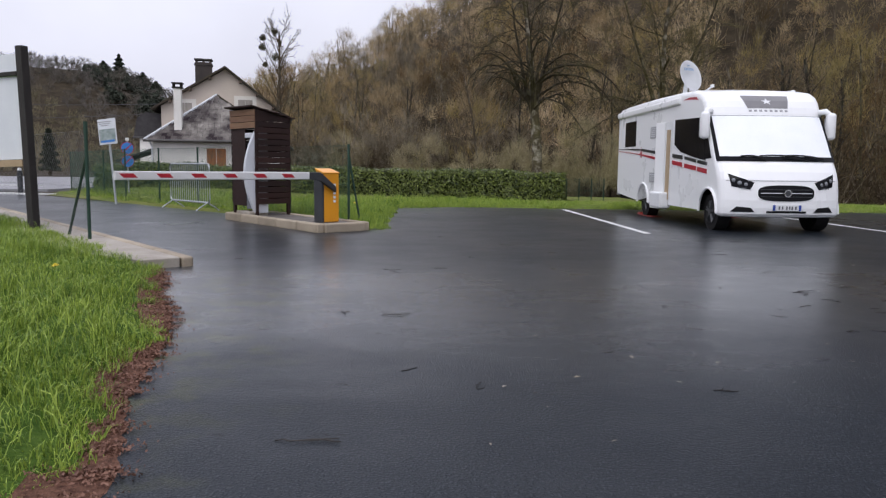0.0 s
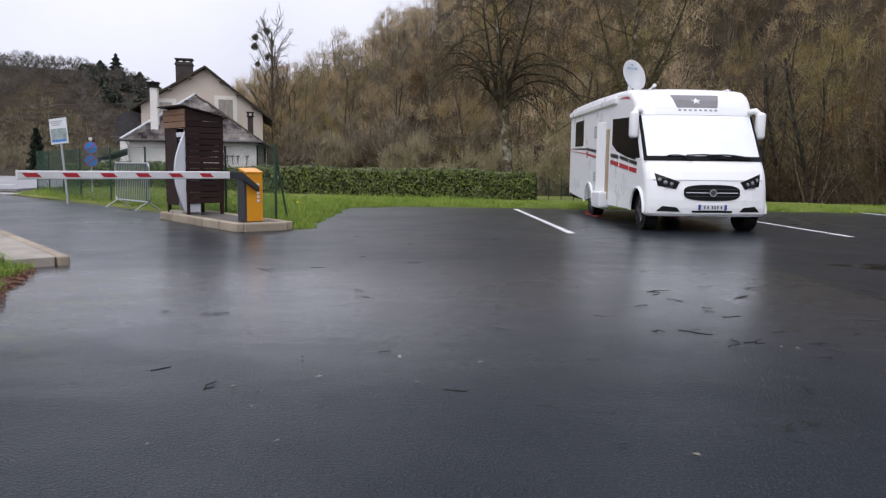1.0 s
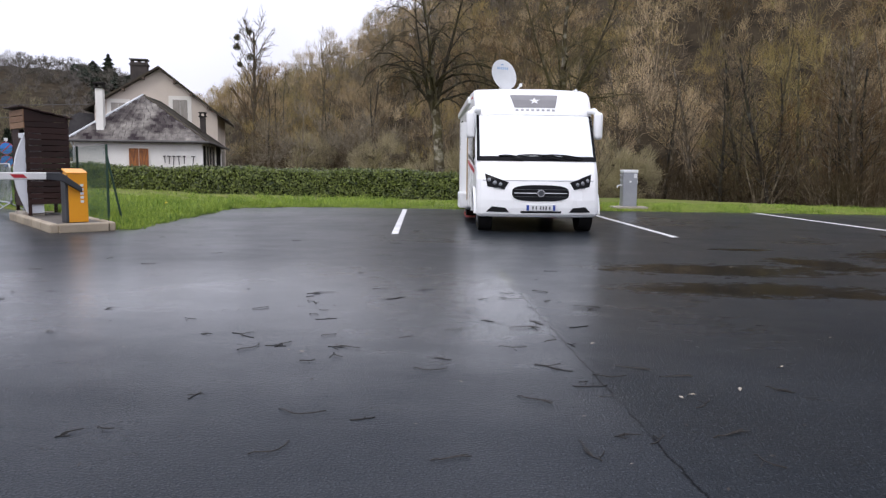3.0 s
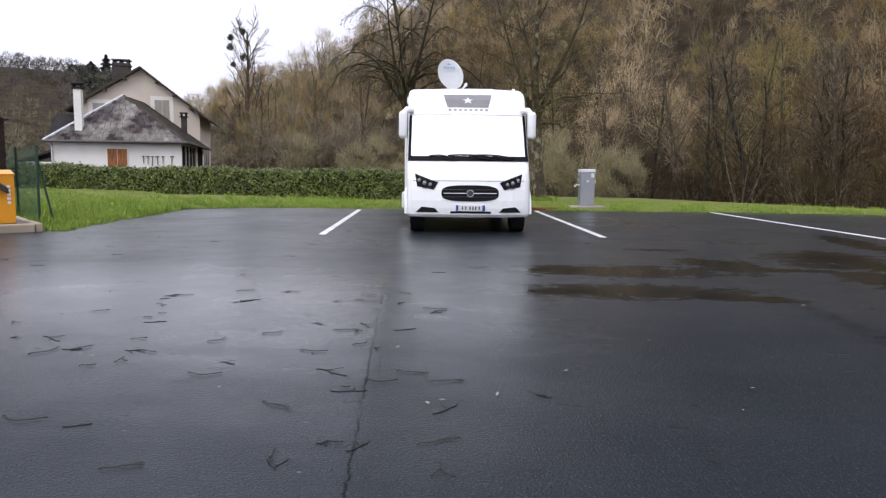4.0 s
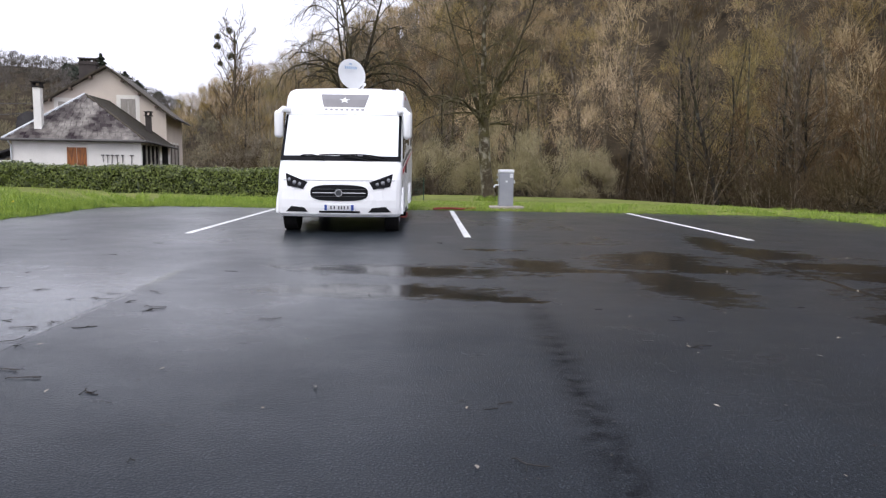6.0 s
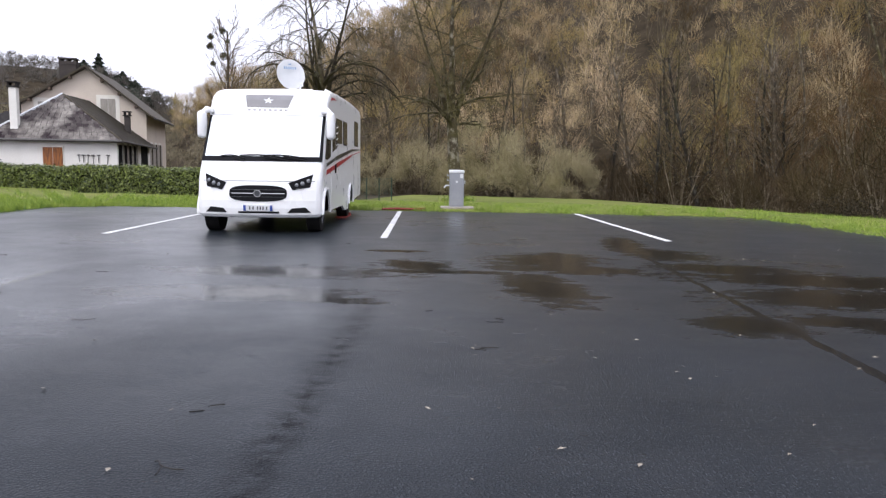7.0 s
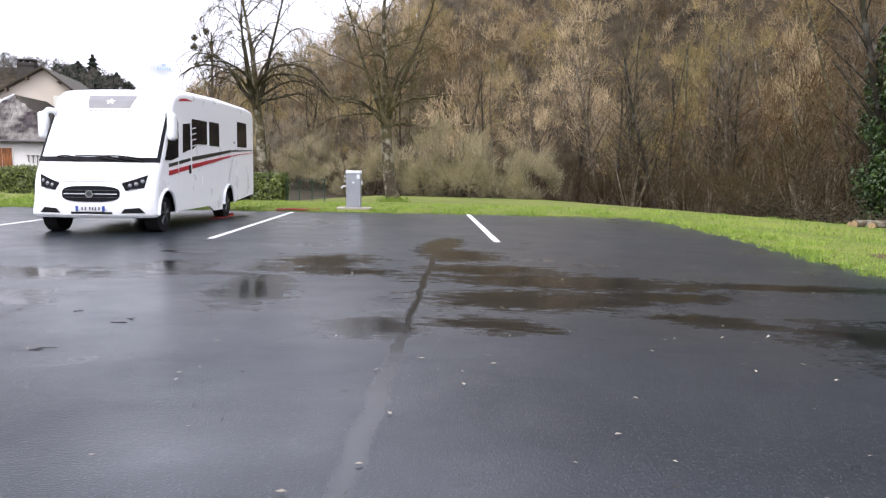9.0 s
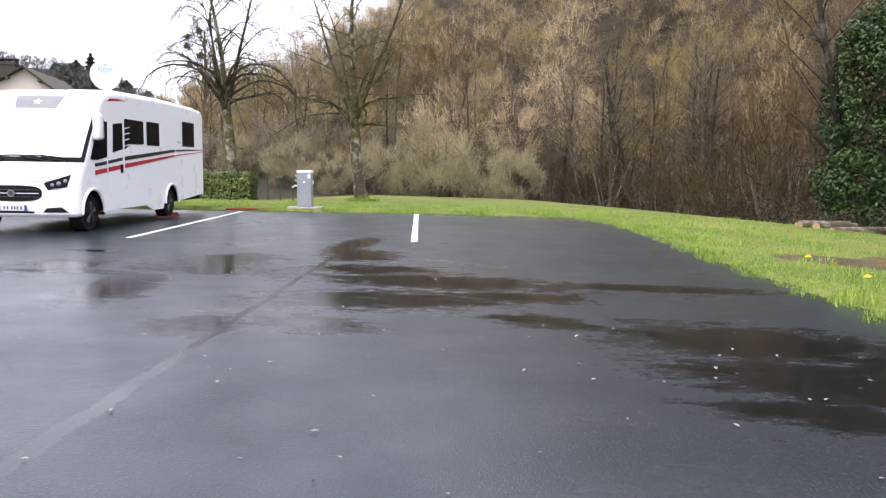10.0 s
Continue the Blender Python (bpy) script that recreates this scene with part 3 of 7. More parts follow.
def prism(poly, axis, lo, hi, bevel=0.0):
    """A polygon of two coordinates swept along axis from lo to hi; the pair fills the other two axes in order."""
    bm = bmesh.new()
    def at(p, c):
        q = list(p)
        q.insert("xyz".index(axis), c)
        return q
    a = [bm.verts.new(at(p, lo)) for p in poly]
    b = [bm.verts.new(at(p, hi)) for p in poly]
    bm.faces.new(a), bm.faces.new(b[::-1])
    for i in range(len(poly)):
        j = (i + 1) % len(poly)
        bm.faces.new((a[i], b[i], b[j], a[j]))
    if bevel:
        bmesh.ops.bevel(bm, geom=bm.edges[:], offset=bevel, segments=2, profile=0.5, affect="EDGES")
    return bm


def pipe(points, r, n=8, closed=False):
    """A bent round bar through the points."""
    bm = bmesh.new()
    pts = [Vector(p) for p in points]
    rings = []
    for i, p in enumerate(pts):
        a, b = pts[max(i - 1, 0)], pts[min(i + 1, len(pts) - 1)]
        q = (b - a).to_track_quat("Z", "Y")
        rings.append([bm.verts.new(p + q @ Vector((r * math.cos(2 * math.pi * k / n), r * math.sin(2 * math.pi * k / n), 0))) for k in range(n)])
    for u, v in zip(rings, rings[1:]):
        for k in range(n):
            bm.faces.new((u[k], u[(k + 1) % n], v[(k + 1) % n], v[k]))
    bm.faces.new(rings[0][::-1]), bm.faces.new(rings[-1])
    return bm


def join_bm(*bms):
    out = bmesh.new()
    for b in bms:
        me = bpy.data.meshes.new("tmp")
        b.to_mesh(me)
        b.free()
        out.from_mesh(me)
        bpy.data.meshes.remove(me)
    return out


def tubes(segs, sides):
    """segs (k, 8): two ends and two radii. Vertices and quads of open prisms."""
    s = np.asarray(segs, dtype=np.float64)
    p0, p1, r0, r1 = s[:, 0:3], s[:, 3:6], s[:, 6:7], s[:, 7:8]
    d = p1 - p0
    d /= np.linalg.norm(d, axis=1, keepdims=True) + 1e-9
    ref = np.where(np.abs(d[:, 2:3]) > 0.9, np.array([[1.0, 0, 0]]), np.array([[0, 0, 1.0]]))
    u = np.cross(d, ref)
    u /= np.linalg.norm(u, axis=1, keepdims=True) + 1e-9
    v = np.cross(d, u)
    faces = []
    for k in range(sides):
        a, b = 2 * math.pi * k / sides, 2 * math.pi * (k + 1) / sides
        ca, cb = math.cos(a) * u + math.sin(a) * v, math.cos(b) * u + math.sin(b) * v
        faces.append(np.stack([p0 + r0 * ca, p0 + r0 * cb, p1 + r1 * cb, p1 + r1 * ca], axis=1))
    return np.concatenate(faces)


def connected_tubes(name, segs, sides, mat):
    """Tubes whose faces share their prism's vertices, so that each prism is one island."""
    q = tubes(segs, sides).reshape(sides, len(segs), 4, 3)
    k = len(segs)
    ring0, ring1 = q[:, :, 0, :], q[:, :, 3, :]
    verts = np.concatenate([ring0, ring1]).transpose(1, 0, 2).reshape(-1, 3)
    base = (np.arange(k) * 2 * sides)[:, None, None]
    i = np.arange(sides)
    f = np.stack([i, (i + 1) % sides, sides + (i + 1) % sides, sides + i], axis=1)[None]
    faces = (base + f).reshape(-1, 4)
    me = bpy.data.meshes.new(name)
    me.vertices.add(len(verts))
    me.vertices.foreach_set("co", verts.astype(np.float32).ravel())
    me.loops.add(faces.size)
    me.loops.foreach_set("vertex_index", faces.astype(np.int32).ravel())
    me.polygons.add(len(faces))
    me.polygons.foreach_set("loop_start", np.arange(0, faces.size, 4, dtype=np.int32))
    me.update(calc_edges=True)
    me.materials.append(mat)
    me.shade_smooth()
    return me


def ribbons(name, thick, thin, mat, rng):
    """Trees far off: prisms for the thick pieces, flat strips for the twigs, in one mesh."""
    a = tubes(thick, 3)
    s = np.asarray(thin)
    d = s[:, 3:6] - s[:, 0:3]
    u = np.cross(d, rng.normal(size=d.shape))
    u /= np.linalg.norm(u, axis=1, keepdims=True) + 1e-9
    b = np.stack([s[:, 0:3] - u * s[:, 6:7], s[:, 0:3] + u * s[:, 6:7], s[:, 3:6] + u * s[:, 7:8], s[:, 3:6] - u * s[:, 7:8]], 1)
    return mesh_quads(name, np.concatenate([a, b]), 4, mat)


def blades(points, height, width, lean, rng, bow=1):
    """Grass: a bent blade of two pieces (straight: one piece) at each point; returns (k, 4, 3)."""
    k = len(points)
    a, b = rng.uniform(0, 2 * math.pi, k), rng.uniform(0, 2 * math.pi, k)
    h = height * rng.uniform(0.45, 1.25, k)
    w = width * rng.uniform(0.6, 1.3, k)
    side = np.stack([np.cos(a), np.sin(a), np.zeros(k)], 1) * w[:, None]
    off = np.stack([np.cos(b), np.sin(b), np.zeros(k)], 1) * (lean * h * rng.uniform(0.1, 1.0, k))[:, None]
    up = np.stack([np.zeros(k), np.zeros(k), h], 1)
    mid = points + off * 0.38 + up * 0.62
    tip = points + off + up * (1.0 - 0.25 * bow)
    low = np.stack([points - side, points + side, mid + side * 0.7, mid - side * 0.7], 1)
    if not bow:
        return np.stack([points - side, points + side, tip + side * 0.2, tip - side * 0.2], 1)
    return np.concatenate([low, np.stack([mid - side * 0.7, mid + side * 0.7, tip + side * 0.1, tip - side * 0.1], 1)])


def leaf_quads(points, size, rng, normals=None, flat=0.0):
    """Small leaves turned at random, or about given normals; returns (k, 4, 3)."""
    k = len(points)
    n = rng.normal(size=(k, 3))
    if normals is not None:
        n = n * 0.55 + normals
    if flat:
        n[:, 2] += flat
    n /= np.linalg.norm(n, axis=1, keepdims=True)
    t = np.cross(n, rng.normal(size=(k, 3)))
    t /= np.linalg.norm(t, axis=1, keepdims=True)
    b = np.cross(n, t)
    s = (size * rng.uniform(0.6, 1.4, k))[:, None]
    return np.stack([points - t * s, points - b * s * 0.5 + n * s * 0.15, points + t * s, points + b * s * 0.5 + n * s * 0.15], 1)


def smooth01(a, b, v):
    v = np.clip((v - a) / (b - a), 0, 1)
    return v * v * (3 - 2 * v)


# ---- trees ----
def limb(rng, out, p, d, length, r, n, bend, wander, taper=0.35):
    """A bent limb of n pieces from p along d; returns its joints."""
    joints = [(p.copy(), d.copy(), r)]
    step = length / n
    for i in range(n):
        d = d + np.array([0, 0, bend]) / n + rng.normal(size=3) * wander
        d /= np.linalg.norm(d)
        q = p + d * step
        r2 = r * (1 - (1 - taper) / n) if i < n - 1 else r * taper ** (1.0 / n)
        out.append((*p, *q, r, r2))
        p, r = q, r2
        joints.append((p.copy(), d.copy(), r))
    return joints


def side_dir(rng, d, angle):
    ref = rng.normal(size=3)
    s = np.cross(d, ref)
    s /= np.linalg.norm(s) + 1e-9
    return d * math.cos(angle) + s * math.sin(angle)


def bare_tree(seed, height, trunk_r, fork, limbs, spread, droop, subs, twigs, twig_r=0.006, up=0.5, trunk_n=6, lean=0.0, sub_len=0.5, cheap=False, limb_r=0.42, wander=0.05):
    """Segments (thick, thin) of a leafless tree: trunk, arching limbs, branches and twigs."""
    rng = np.random.default_rng(seed)
    thick, thin = [], []
    d0 = np.array([lean * rng.normal(), lean * rng.normal(), 1.0])
    trunk = limb(rng, thick, np.zeros(3), d0 / np.linalg.norm(d0), height * 0.86, trunk_r, trunk_n, 0.1, wander, 0.18)
    for i in range(limbs):
        f = fork + (1 - fork) * (i / max(limbs - 1, 1)) ** 1.1 * 0.95
        k = min(int(f * trunk_n), trunk_n - 1)
        t = f * trunk_n - k
        p = trunk[k][0] * (1 - t) + trunk[k + 1][0] * t
        az = i * 2.4 + rng.uniform(-0.5, 0.5)
        tilt = up + 0.55 * f + rng.uniform(-0.15, 0.15)
        d = np.array([math.cos(az), math.sin(az), tilt])
        d /= np.linalg.norm(d)
        ln = spread * (1.15 - 0.6 * (f - fork)) * rng.uniform(0.75, 1.15)
        r = trunk_r * limb_r * (1.15 - 0.7 * f)
        nl = 3 if cheap else 5
        js = limb(rng, thick, p, d, ln, r, nl, droop * rng.uniform(0.4, 1.3) * (1.2 - f), 0.09, 0.22)
        for s in range(subs):
            u = 0.22 + 0.78 * (s + rng.uniform(0, 1)) / subs
            kk = min(int(u * nl), nl - 1)
            pj, dj, rj = js[kk]
            pj = pj + (js[kk + 1][0] - pj) * (u * nl - kk)
            dd = side_dir(rng, dj, rng.uniform(0.5, 1.1))
            dd[2] += 0.15
            dd /= np.linalg.norm(dd)
            sl = ln * sub_len * rng.uniform(0.45, 1.0) * (1.15 - 0.5 * u)
            sj = limb(rng, thin, pj, dd, sl, max(rj * 0.5, twig_r * 1.3), 2 if cheap else 3, droop * 0.6, 0.12, 0.35)
            for w in range(twigs):
                uu = 0.2 + 0.8 * (w + rng.uniform(0, 1)) / twigs
                nj = len(sj) - 1
                k3 = min(int(uu * nj), nj - 1)
                pk, dk, rk = sj[k3]
                pk = pk + (sj[k3 + 1][0] - pk) * (uu * nj - k3)
                dt = side_dir(rng, dk, rng.uniform(0.4, 1.0))
                limb(rng, thin, pk, dt, sl * rng.uniform(0.25, 0.6), twig_r, 1 if cheap else 2, droop * 0.4, 0.16, 0.4)
    return np.array(thick), np.array(thin)


def arch(rng, out, p, d, length, r, n, sag, wander, taper):
    """A limb that leaves along d and sags more and more towards its tip; returns its joints."""
    joints = [(p.copy(), d.copy(), r)]
    for i in range(n):
        d = d + np.array([0, 0, sag * (0.35 + 1.3 * i / n) / n]) + rng.normal(size=3) * wander
        d /= np.linalg.norm(d)
        q = p + d * (length / n)
        r2 = r * taper ** (1.0 / n)
        out.append((*p, *q, r, r2))
        p, r = q, r2
        joints.append((p.copy(), d.copy(), r))
    return joints


def on_limb(js, u):
    """The point, direction and radius at the share u of a limb."""
    n = len(js) - 1
    k = min(int(u * n), n - 1)
    f = u * n - k
    return js[k][0] * (1 - f) + js[k + 1][0] * f, js[k][1], js[k][2] * (1 - f) + js[k + 1][2] * f


def old_tree(seed, height, trunk_r, fork_z, leaders, sag, reach, rise, climb, stout, subs, twigs, low):
    """Stout trunk that forks into leaders (azimuth, lean, share of the height); arching limbs, branches, twigs.
    Returns segments of trunk, limbs and twigs."""
    rng = np.random.default_rng(seed)
    trunk_s, limb_s, twig_s = [], [], []
    root = limb(rng, trunk_s, np.zeros(3), np.array([-0.05, 0.0, 1.0]), fork_z, trunk_r, 8, 0.0, 0.025, 0.74)
    for k in range(5):
        a = 2 * math.pi * k / 5 + 0.4
        trunk_s.append((math.cos(a) * trunk_r * 1.35, math.sin(a) * trunk_r * 1.35, -0.12, 0, 0, 0.75, trunk_r * 0.5, trunk_r * 0.62))
    limbs = []
    for i, (az, lean, share) in enumerate(leaders):
        az, lean = radians(az), radians(lean)
        d = np.array([math.cos(az) * math.sin(lean), math.sin(az) * math.sin(lean), math.cos(lean)])
        p = root[-1][0] - np.array([0, 0, 0.25 * i])
        js = arch(rng, trunk_s if i == 0 else limb_s, p, d, (height - fork_z) * share, trunk_r * (0.66 - 0.07 * i), 9, 0.55, 0.06, 0.10)
        count = int(14 * share)
        for k in range(count):
            u = 0.07 + 0.9 * (k + rng.uniform(-0.2, 0.2)) / count
            p, dd, r = on_limb(js, max(u, 0.02))
            a = az * (i > 0) + k * 2.4 + rng.uniform(-0.5, 0.5)
            el = radians(rise + climb * u + rng.uniform(-20, 20))
            out = np.array([math.cos(a) * math.cos(el), math.sin(a) * math.cos(el), math.sin(el)])
            limbs.append((p, out, reach * rng.uniform(0.65, 1.08) * (1.08 - 0.5 * u), max(r * stout, 0.026), sag * (1.12 - 0.85 * u) * rng.uniform(0.7, 1.25)))
    for i in range(low):
        a = i * 2 * math.pi / low + rng.uniform(-0.3, 0.3)
        el = radians(rise - 2 + rng.uniform(-8, 16))
        out = np.array([math.cos(a) * math.cos(el), math.sin(a) * math.cos(el), math.sin(el)])
        limbs.append((root[-1][0] - np.array([0, 0, rng.uniform(-0.7, 0.5)]), out, reach * rng.uniform(0.8, 1.1), trunk_r * 0.6 * stout, sag * rng.uniform(0.85, 1.2)))
    for p, d, ln, r, sg in limbs:
        js = arch(rng, limb_s, p, d, ln, r, 8, sg, 0.15, 0.28)
        for k in range(subs):
            u = 0.16 + 0.82 * (k + rng.uniform(0, 1)) / subs
            pj, dj, rj = on_limb(js, u)
            dd = side_dir(rng, dj, rng.uniform(0.5, 1.15))
            sl = ln * 0.40 * rng.uniform(0.4, 1.0) * (1.2 - 0.55 * u)
            sj = arch(rng, limb_s if rj > 0.026 else twig_s, pj, dd, sl, max(rj * 0.5, 0.014), 4, sg * 0.85, 0.14, 0.42)
            for w in range(twigs):
                pk, dk, rk = on_limb(sj, 0.2 + 0.8 * (w + rng.uniform(0, 1)) / twigs)
                arch(rng, twig_s, pk, side_dir(rng, dk, rng.uniform(0.4, 1.0)), sl * rng.uniform(0.35, 0.75), 0.0085, 2, sg * 0.5, 0.16, 0.5)
    return np.array(trunk_s), np.array(limb_s), np.array(twig_s)


def haze_tree(seed, height, width, base, trunk_r, limbs, clumps, twigs, twig_len, twig_r, clump_r=0.16, stems=1):
    """Far leafless tree: stems and rising limbs that carry rounded clumps of fine twigs."""
    rng = np.random.default_rng(seed)
    thick, thin = [], []
    mid = base + (height - base) * 0.5
    heads = []
    for i in range(clumps):
        v = rng.normal(size=3)
        v /= np.linalg.norm(v)
        v *= rng.uniform(0.35, 1.0) ** 0.5
        heads.append(np.array([v[0] * width / 2, v[1] * width / 2, mid + v[2] * (height - base) * 0.5]))
    tops = []
    for i in range(stems):
        d = np.array([rng.normal() * 0.06 * stems, rng.normal() * 0.06 * stems, 1.0])
        tops += limb(rng, thick, np.zeros(3), d / np.linalg.norm(d), height * rng.uniform(0.7, 0.9), trunk_r, 4, 0.1, 0.05, 0.15)
    for i in range(min(limbs, clumps)):
        h = heads[i]
        low = [t for t in tops if t[0][2] < h[2] - 0.15 * height] or tops[:1]
        p = low[rng.integers(len(low))][0]
        q = (p + h) / 2 + rng.normal(size=3) * 0.06 * width + np.array([0, 0, 0.03 * height])
        thick.append((*p, *q, trunk_r * 0.34, trunk_r * 0.24))
        thick.append((*q, *h, trunk_r * 0.24, trunk_r * 0.10))
    per = twigs // clumps
    for h in heads:
        out = h - np.array([0, 0, mid - 0.25 * height])
        out = out / np.linalg.norm(out)
        v = rng.normal(size=(per, 3))
        v /= np.linalg.norm(v, axis=1, keepdims=True)
        p = h + v * clump_r * width * rng.uniform(0.1, 1.0, (per, 1)) ** 0.5
        d = v * 0.55 + out * 0.35 + np.array([0, 0, 0.55]) + rng.normal(size=(per, 3)) * 0.42
        d /= np.linalg.norm(d, axis=1, keepdims=True)
        ln = twig_len * rng.uniform(0.5, 1.3, (per, 1))
        r = np.full((per, 1), twig_r) * rng.uniform(0.6, 1.3, (per, 1))
        thin.append(np.concatenate([p - d * ln * 0.3, p + d * ln * 0.7, r, r * 0.5], 1))
    return np.array(thick), np.concatenate(thin)


def place(segs, m, s=1.0):
    """Tree segments turned about z by the angle, scaled and moved: m = (x, y, z, angle)."""
    c, n = math.cos(m[3]), math.sin(m[3])
    rot = np.array([[c, -n, 0], [n, c, 0], [0, 0, 1.0]])
    out = segs.copy()
    out[:, 0:3] = segs[:, 0:3] @ rot.T * s + np.array(m[:3])
    out[:, 3:6] = segs[:, 3:6] @ rot.T * s + np.array(m[:3])
    out[:, 6:8] *= s
    return out


# ---- ground ----
# crest of the bank where the lawn ends on the right (y, x)
CREST_Y, CREST_X = [-30, 8, 18.7, 19.9, 21.7, 25.2, 30.1, 37.3, 50, 60, 75], [29.5, 27.5, 25.2, 24.5, 24.1, 23.7, 23.2, 21.8, 18.6, 12.0, -2.0]


def past_crest(x, y):
    return x - np.interp(y, CREST_Y, CREST_X)


def dip(x, y):
    """The lawn falls away gently behind and beside the car park."""
    s = smooth01(-13.0, 4.0, x)
    return -0.03 * np.maximum(0.0, y - 20.8) * s * (1 - 0.5 * smooth01(60, 110, y)) - 0.045 * np.clip(x - 18.6, 0.0, 25.0) - 2.0 * smooth01(0.3, 7.0, past_crest(x, y)) * smooth01(70, 45, y)


def hill(x, y):
    """Steep wooded valley side ahead and to the right, a farther hill to the left."""
    d = np.maximum(0.72 * x + 0.69 * y - 60.0, 0.0)
    q = x / np.maximum(y, 20.0)
    top = np.interp(q, [-0.5, -0.36, -0.23, -0.16, -0.1, -0.03, 0.12, 0.3, 0.6], [4.0, 6.0, 16.0, 23.0, 30.0, 40.0, 95.0, 150.0, 150.0])
    main = top * np.tanh((0.78 * d + 0.5 * np.maximum(d - 48.0, 0.0) * smooth01(0.0, 0.25, q)) / top)       # steeper above the first slope: unseen rise that keeps sky off the asphalt
    r = np.sqrt(x * x + y * y)
    west = smooth01(-0.14, -0.52, q)
    return np.maximum(main, 25.5 * smooth01(130.0, 245.0, r) * west * smooth01(0, 60, y)) + 5.0 * smooth01(150, 320, r) * smooth01(0, 60, y)


def ground_z(x, y):
    x, y = np.asarray(x, dtype=float), np.asarray(y, dtype=float)
    return dip(x, y) + hill(x, y)


def sheet(name, xs, ys, zf, mat, label, category="ground"):
    gx, gy = np.meshgrid(xs, ys)
    verts = np.stack([gx, gy, zf(gx, gy)], -1).reshape(-1, 3)
    w = len(xs)
    faces = [(j * w + i, j * w + i + 1, (j + 1) * w + i + 1, (j + 1) * w + i) for j in range(len(ys) - 1) for i in range(w - 1)]
    me = mesh_from(name, verts.tolist(), faces, mat, True)
    return tagged(link_mesh(name, me), label, category, kind="structure")


gxs = np.concatenate([np.linspace(-2500, -420, 10), np.linspace(-400, -64, 40), np.linspace(-60, 80, 71), np.linspace(86, 400, 40), np.linspace(420, 2500, 10)])
gys = np.concatenate([np.linspace(-2500, -90, 10), np.linspace(-80, 100, 91), np.linspace(104, 420, 60), np.linspace(450, 2500, 10)])
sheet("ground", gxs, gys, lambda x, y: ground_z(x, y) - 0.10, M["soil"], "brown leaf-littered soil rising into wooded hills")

# car park and drive: one thick slab of asphalt
CORNER = [(17.35, 20.5), (17.9, 20.1), (18.25, 19.3), (18.5, 17.5)]
slab = [(-1.2, 20.2), (0.4, 21.1), (4.4, 21.0), (13.4, 20.9), *CORNER, (18.65, 14.0), (18.6, 11.0), (18.75, 8.0), (18.8, 0.0), (18.8, -30), (-45, -30), (-45, 42.0), (-24.0, 34.0), (-16.0, 27.0), (-11.0, 22.6), (-8.0, 19.9), (-5.0, 17.2)]
road = part("car_park", prism(slab, "z", -0.12, 0.0), M["asphalt"])
tagged(road, "dark wet asphalt car park with puddles and lane joints", "asphalt", kind="structure")


def edge_curve(pts, step):
    """Evenly spaced points on a polyline, softened."""
    p = np.array(pts, dtype=float)
    seg = np.linalg.norm(np.diff(p[:, :2], axis=0), axis=1)
    s = np.concatenate([[0], np.cumsum(seg)])
    q = np.arange(0, s[-1], step)
    return np.stack([np.interp(q, s, p[:, i]) for i in range(p.shape[1])], 1)


WOOD_EDGE = np.array([(44, 14), (36, 26), (31.5, 35), (27.5, 46), (21, 58), (9, 66), (-8, 82), (-26, 104), (-40, 135)], dtype=float)


def beyond_edge(x, y):
    """How far y lies behind the front line of the woods."""
    order = np.argsort(WOOD_EDGE[:, 0])
    return y - np.interp(x, WOOD_EDGE[order, 0], WOOD_EDGE[order, 1])


# edge of the lawn, each with the way it runs outwards (x, y, out x, out y)
LAWN_EDGE = [(-1.0, 13.1, -0.72, 0.69), (-1.15, 15.0, -0.72, 0.69), (-1.25, 18.0, -0.72, 0.69), (-1.35, 19.8, -0.65, 0.76), (-0.6, 20.6, -0.45, 0.89), (0.8, 21.15, -0.15, 0.99), (4.4, 20.95, -0.03, 1.0),
             (9.0, 20.85, 0.0, 1.0), (13.4, 20.8, 0.05, 1.0), (16.5, 20.55, 0.2, 0.98), (17.6, 20.2, 0.45, 0.89), (18.15, 19.3, 0.75, 0.66), (18.45, 17.5, 0.93, 0.37), (18.6, 14.0, 0.98, 0.2),
             (18.55, 11.0, 1.0, 0.05), (18.7, 8.0, 1.0, 0.0), (18.75, 0.0, 1.0, 0.0), (18.75, -28.0, 1.0, 0.0)]
lawn_rows = edge_curve(LAWN_EDGE, 0.35)
LAWN_OUT = np.array([0.0, 0.12, 0.35, 0.9, 2.0, 4.0, 7.0, 11.0, 16.0, 23.0, 32.0, 42.0])


def lawn_lift(d, x, y):
    n = np.sin(x * 1.7 + np.sin(y * 1.3) * 2) * np.sin(y * 1.9 + np.sin(x * 0.8))
    return np.minimum(d, 0.25) * 0.22 + 0.012 * n * np.minimum(d, 1.0) + 0.008 + 0.04 * smooth01(0.3, 2.5, d)


def lawn_point(row, d):
    wob = 0.07 * np.sin(row[..., 0] * 3.1 + row[..., 1] * 4.3) + 0.05 * np.sin(row[..., 0] * 7.7 - row[..., 1] * 9.1)
    dd = d + wob * (d < 1)
    x, y = row[..., 0] + row[..., 2] * dd, row[..., 1] + row[..., 3] * dd
    return x, y, ground_z(x, y) + lawn_lift(d, x, y)


def lawn_reach(row):
    """How far the lawn runs out before it meets the trees."""
    for d in np.arange(4.0, 44.0, 1.0):
        px_, py_ = row[0] + row[2] * d, row[1] + row[3] * d
        if beyond_edge(px_, py_) > 0.0 or past_crest(px_, py_) > 0.6:
            return d
    return 44.0


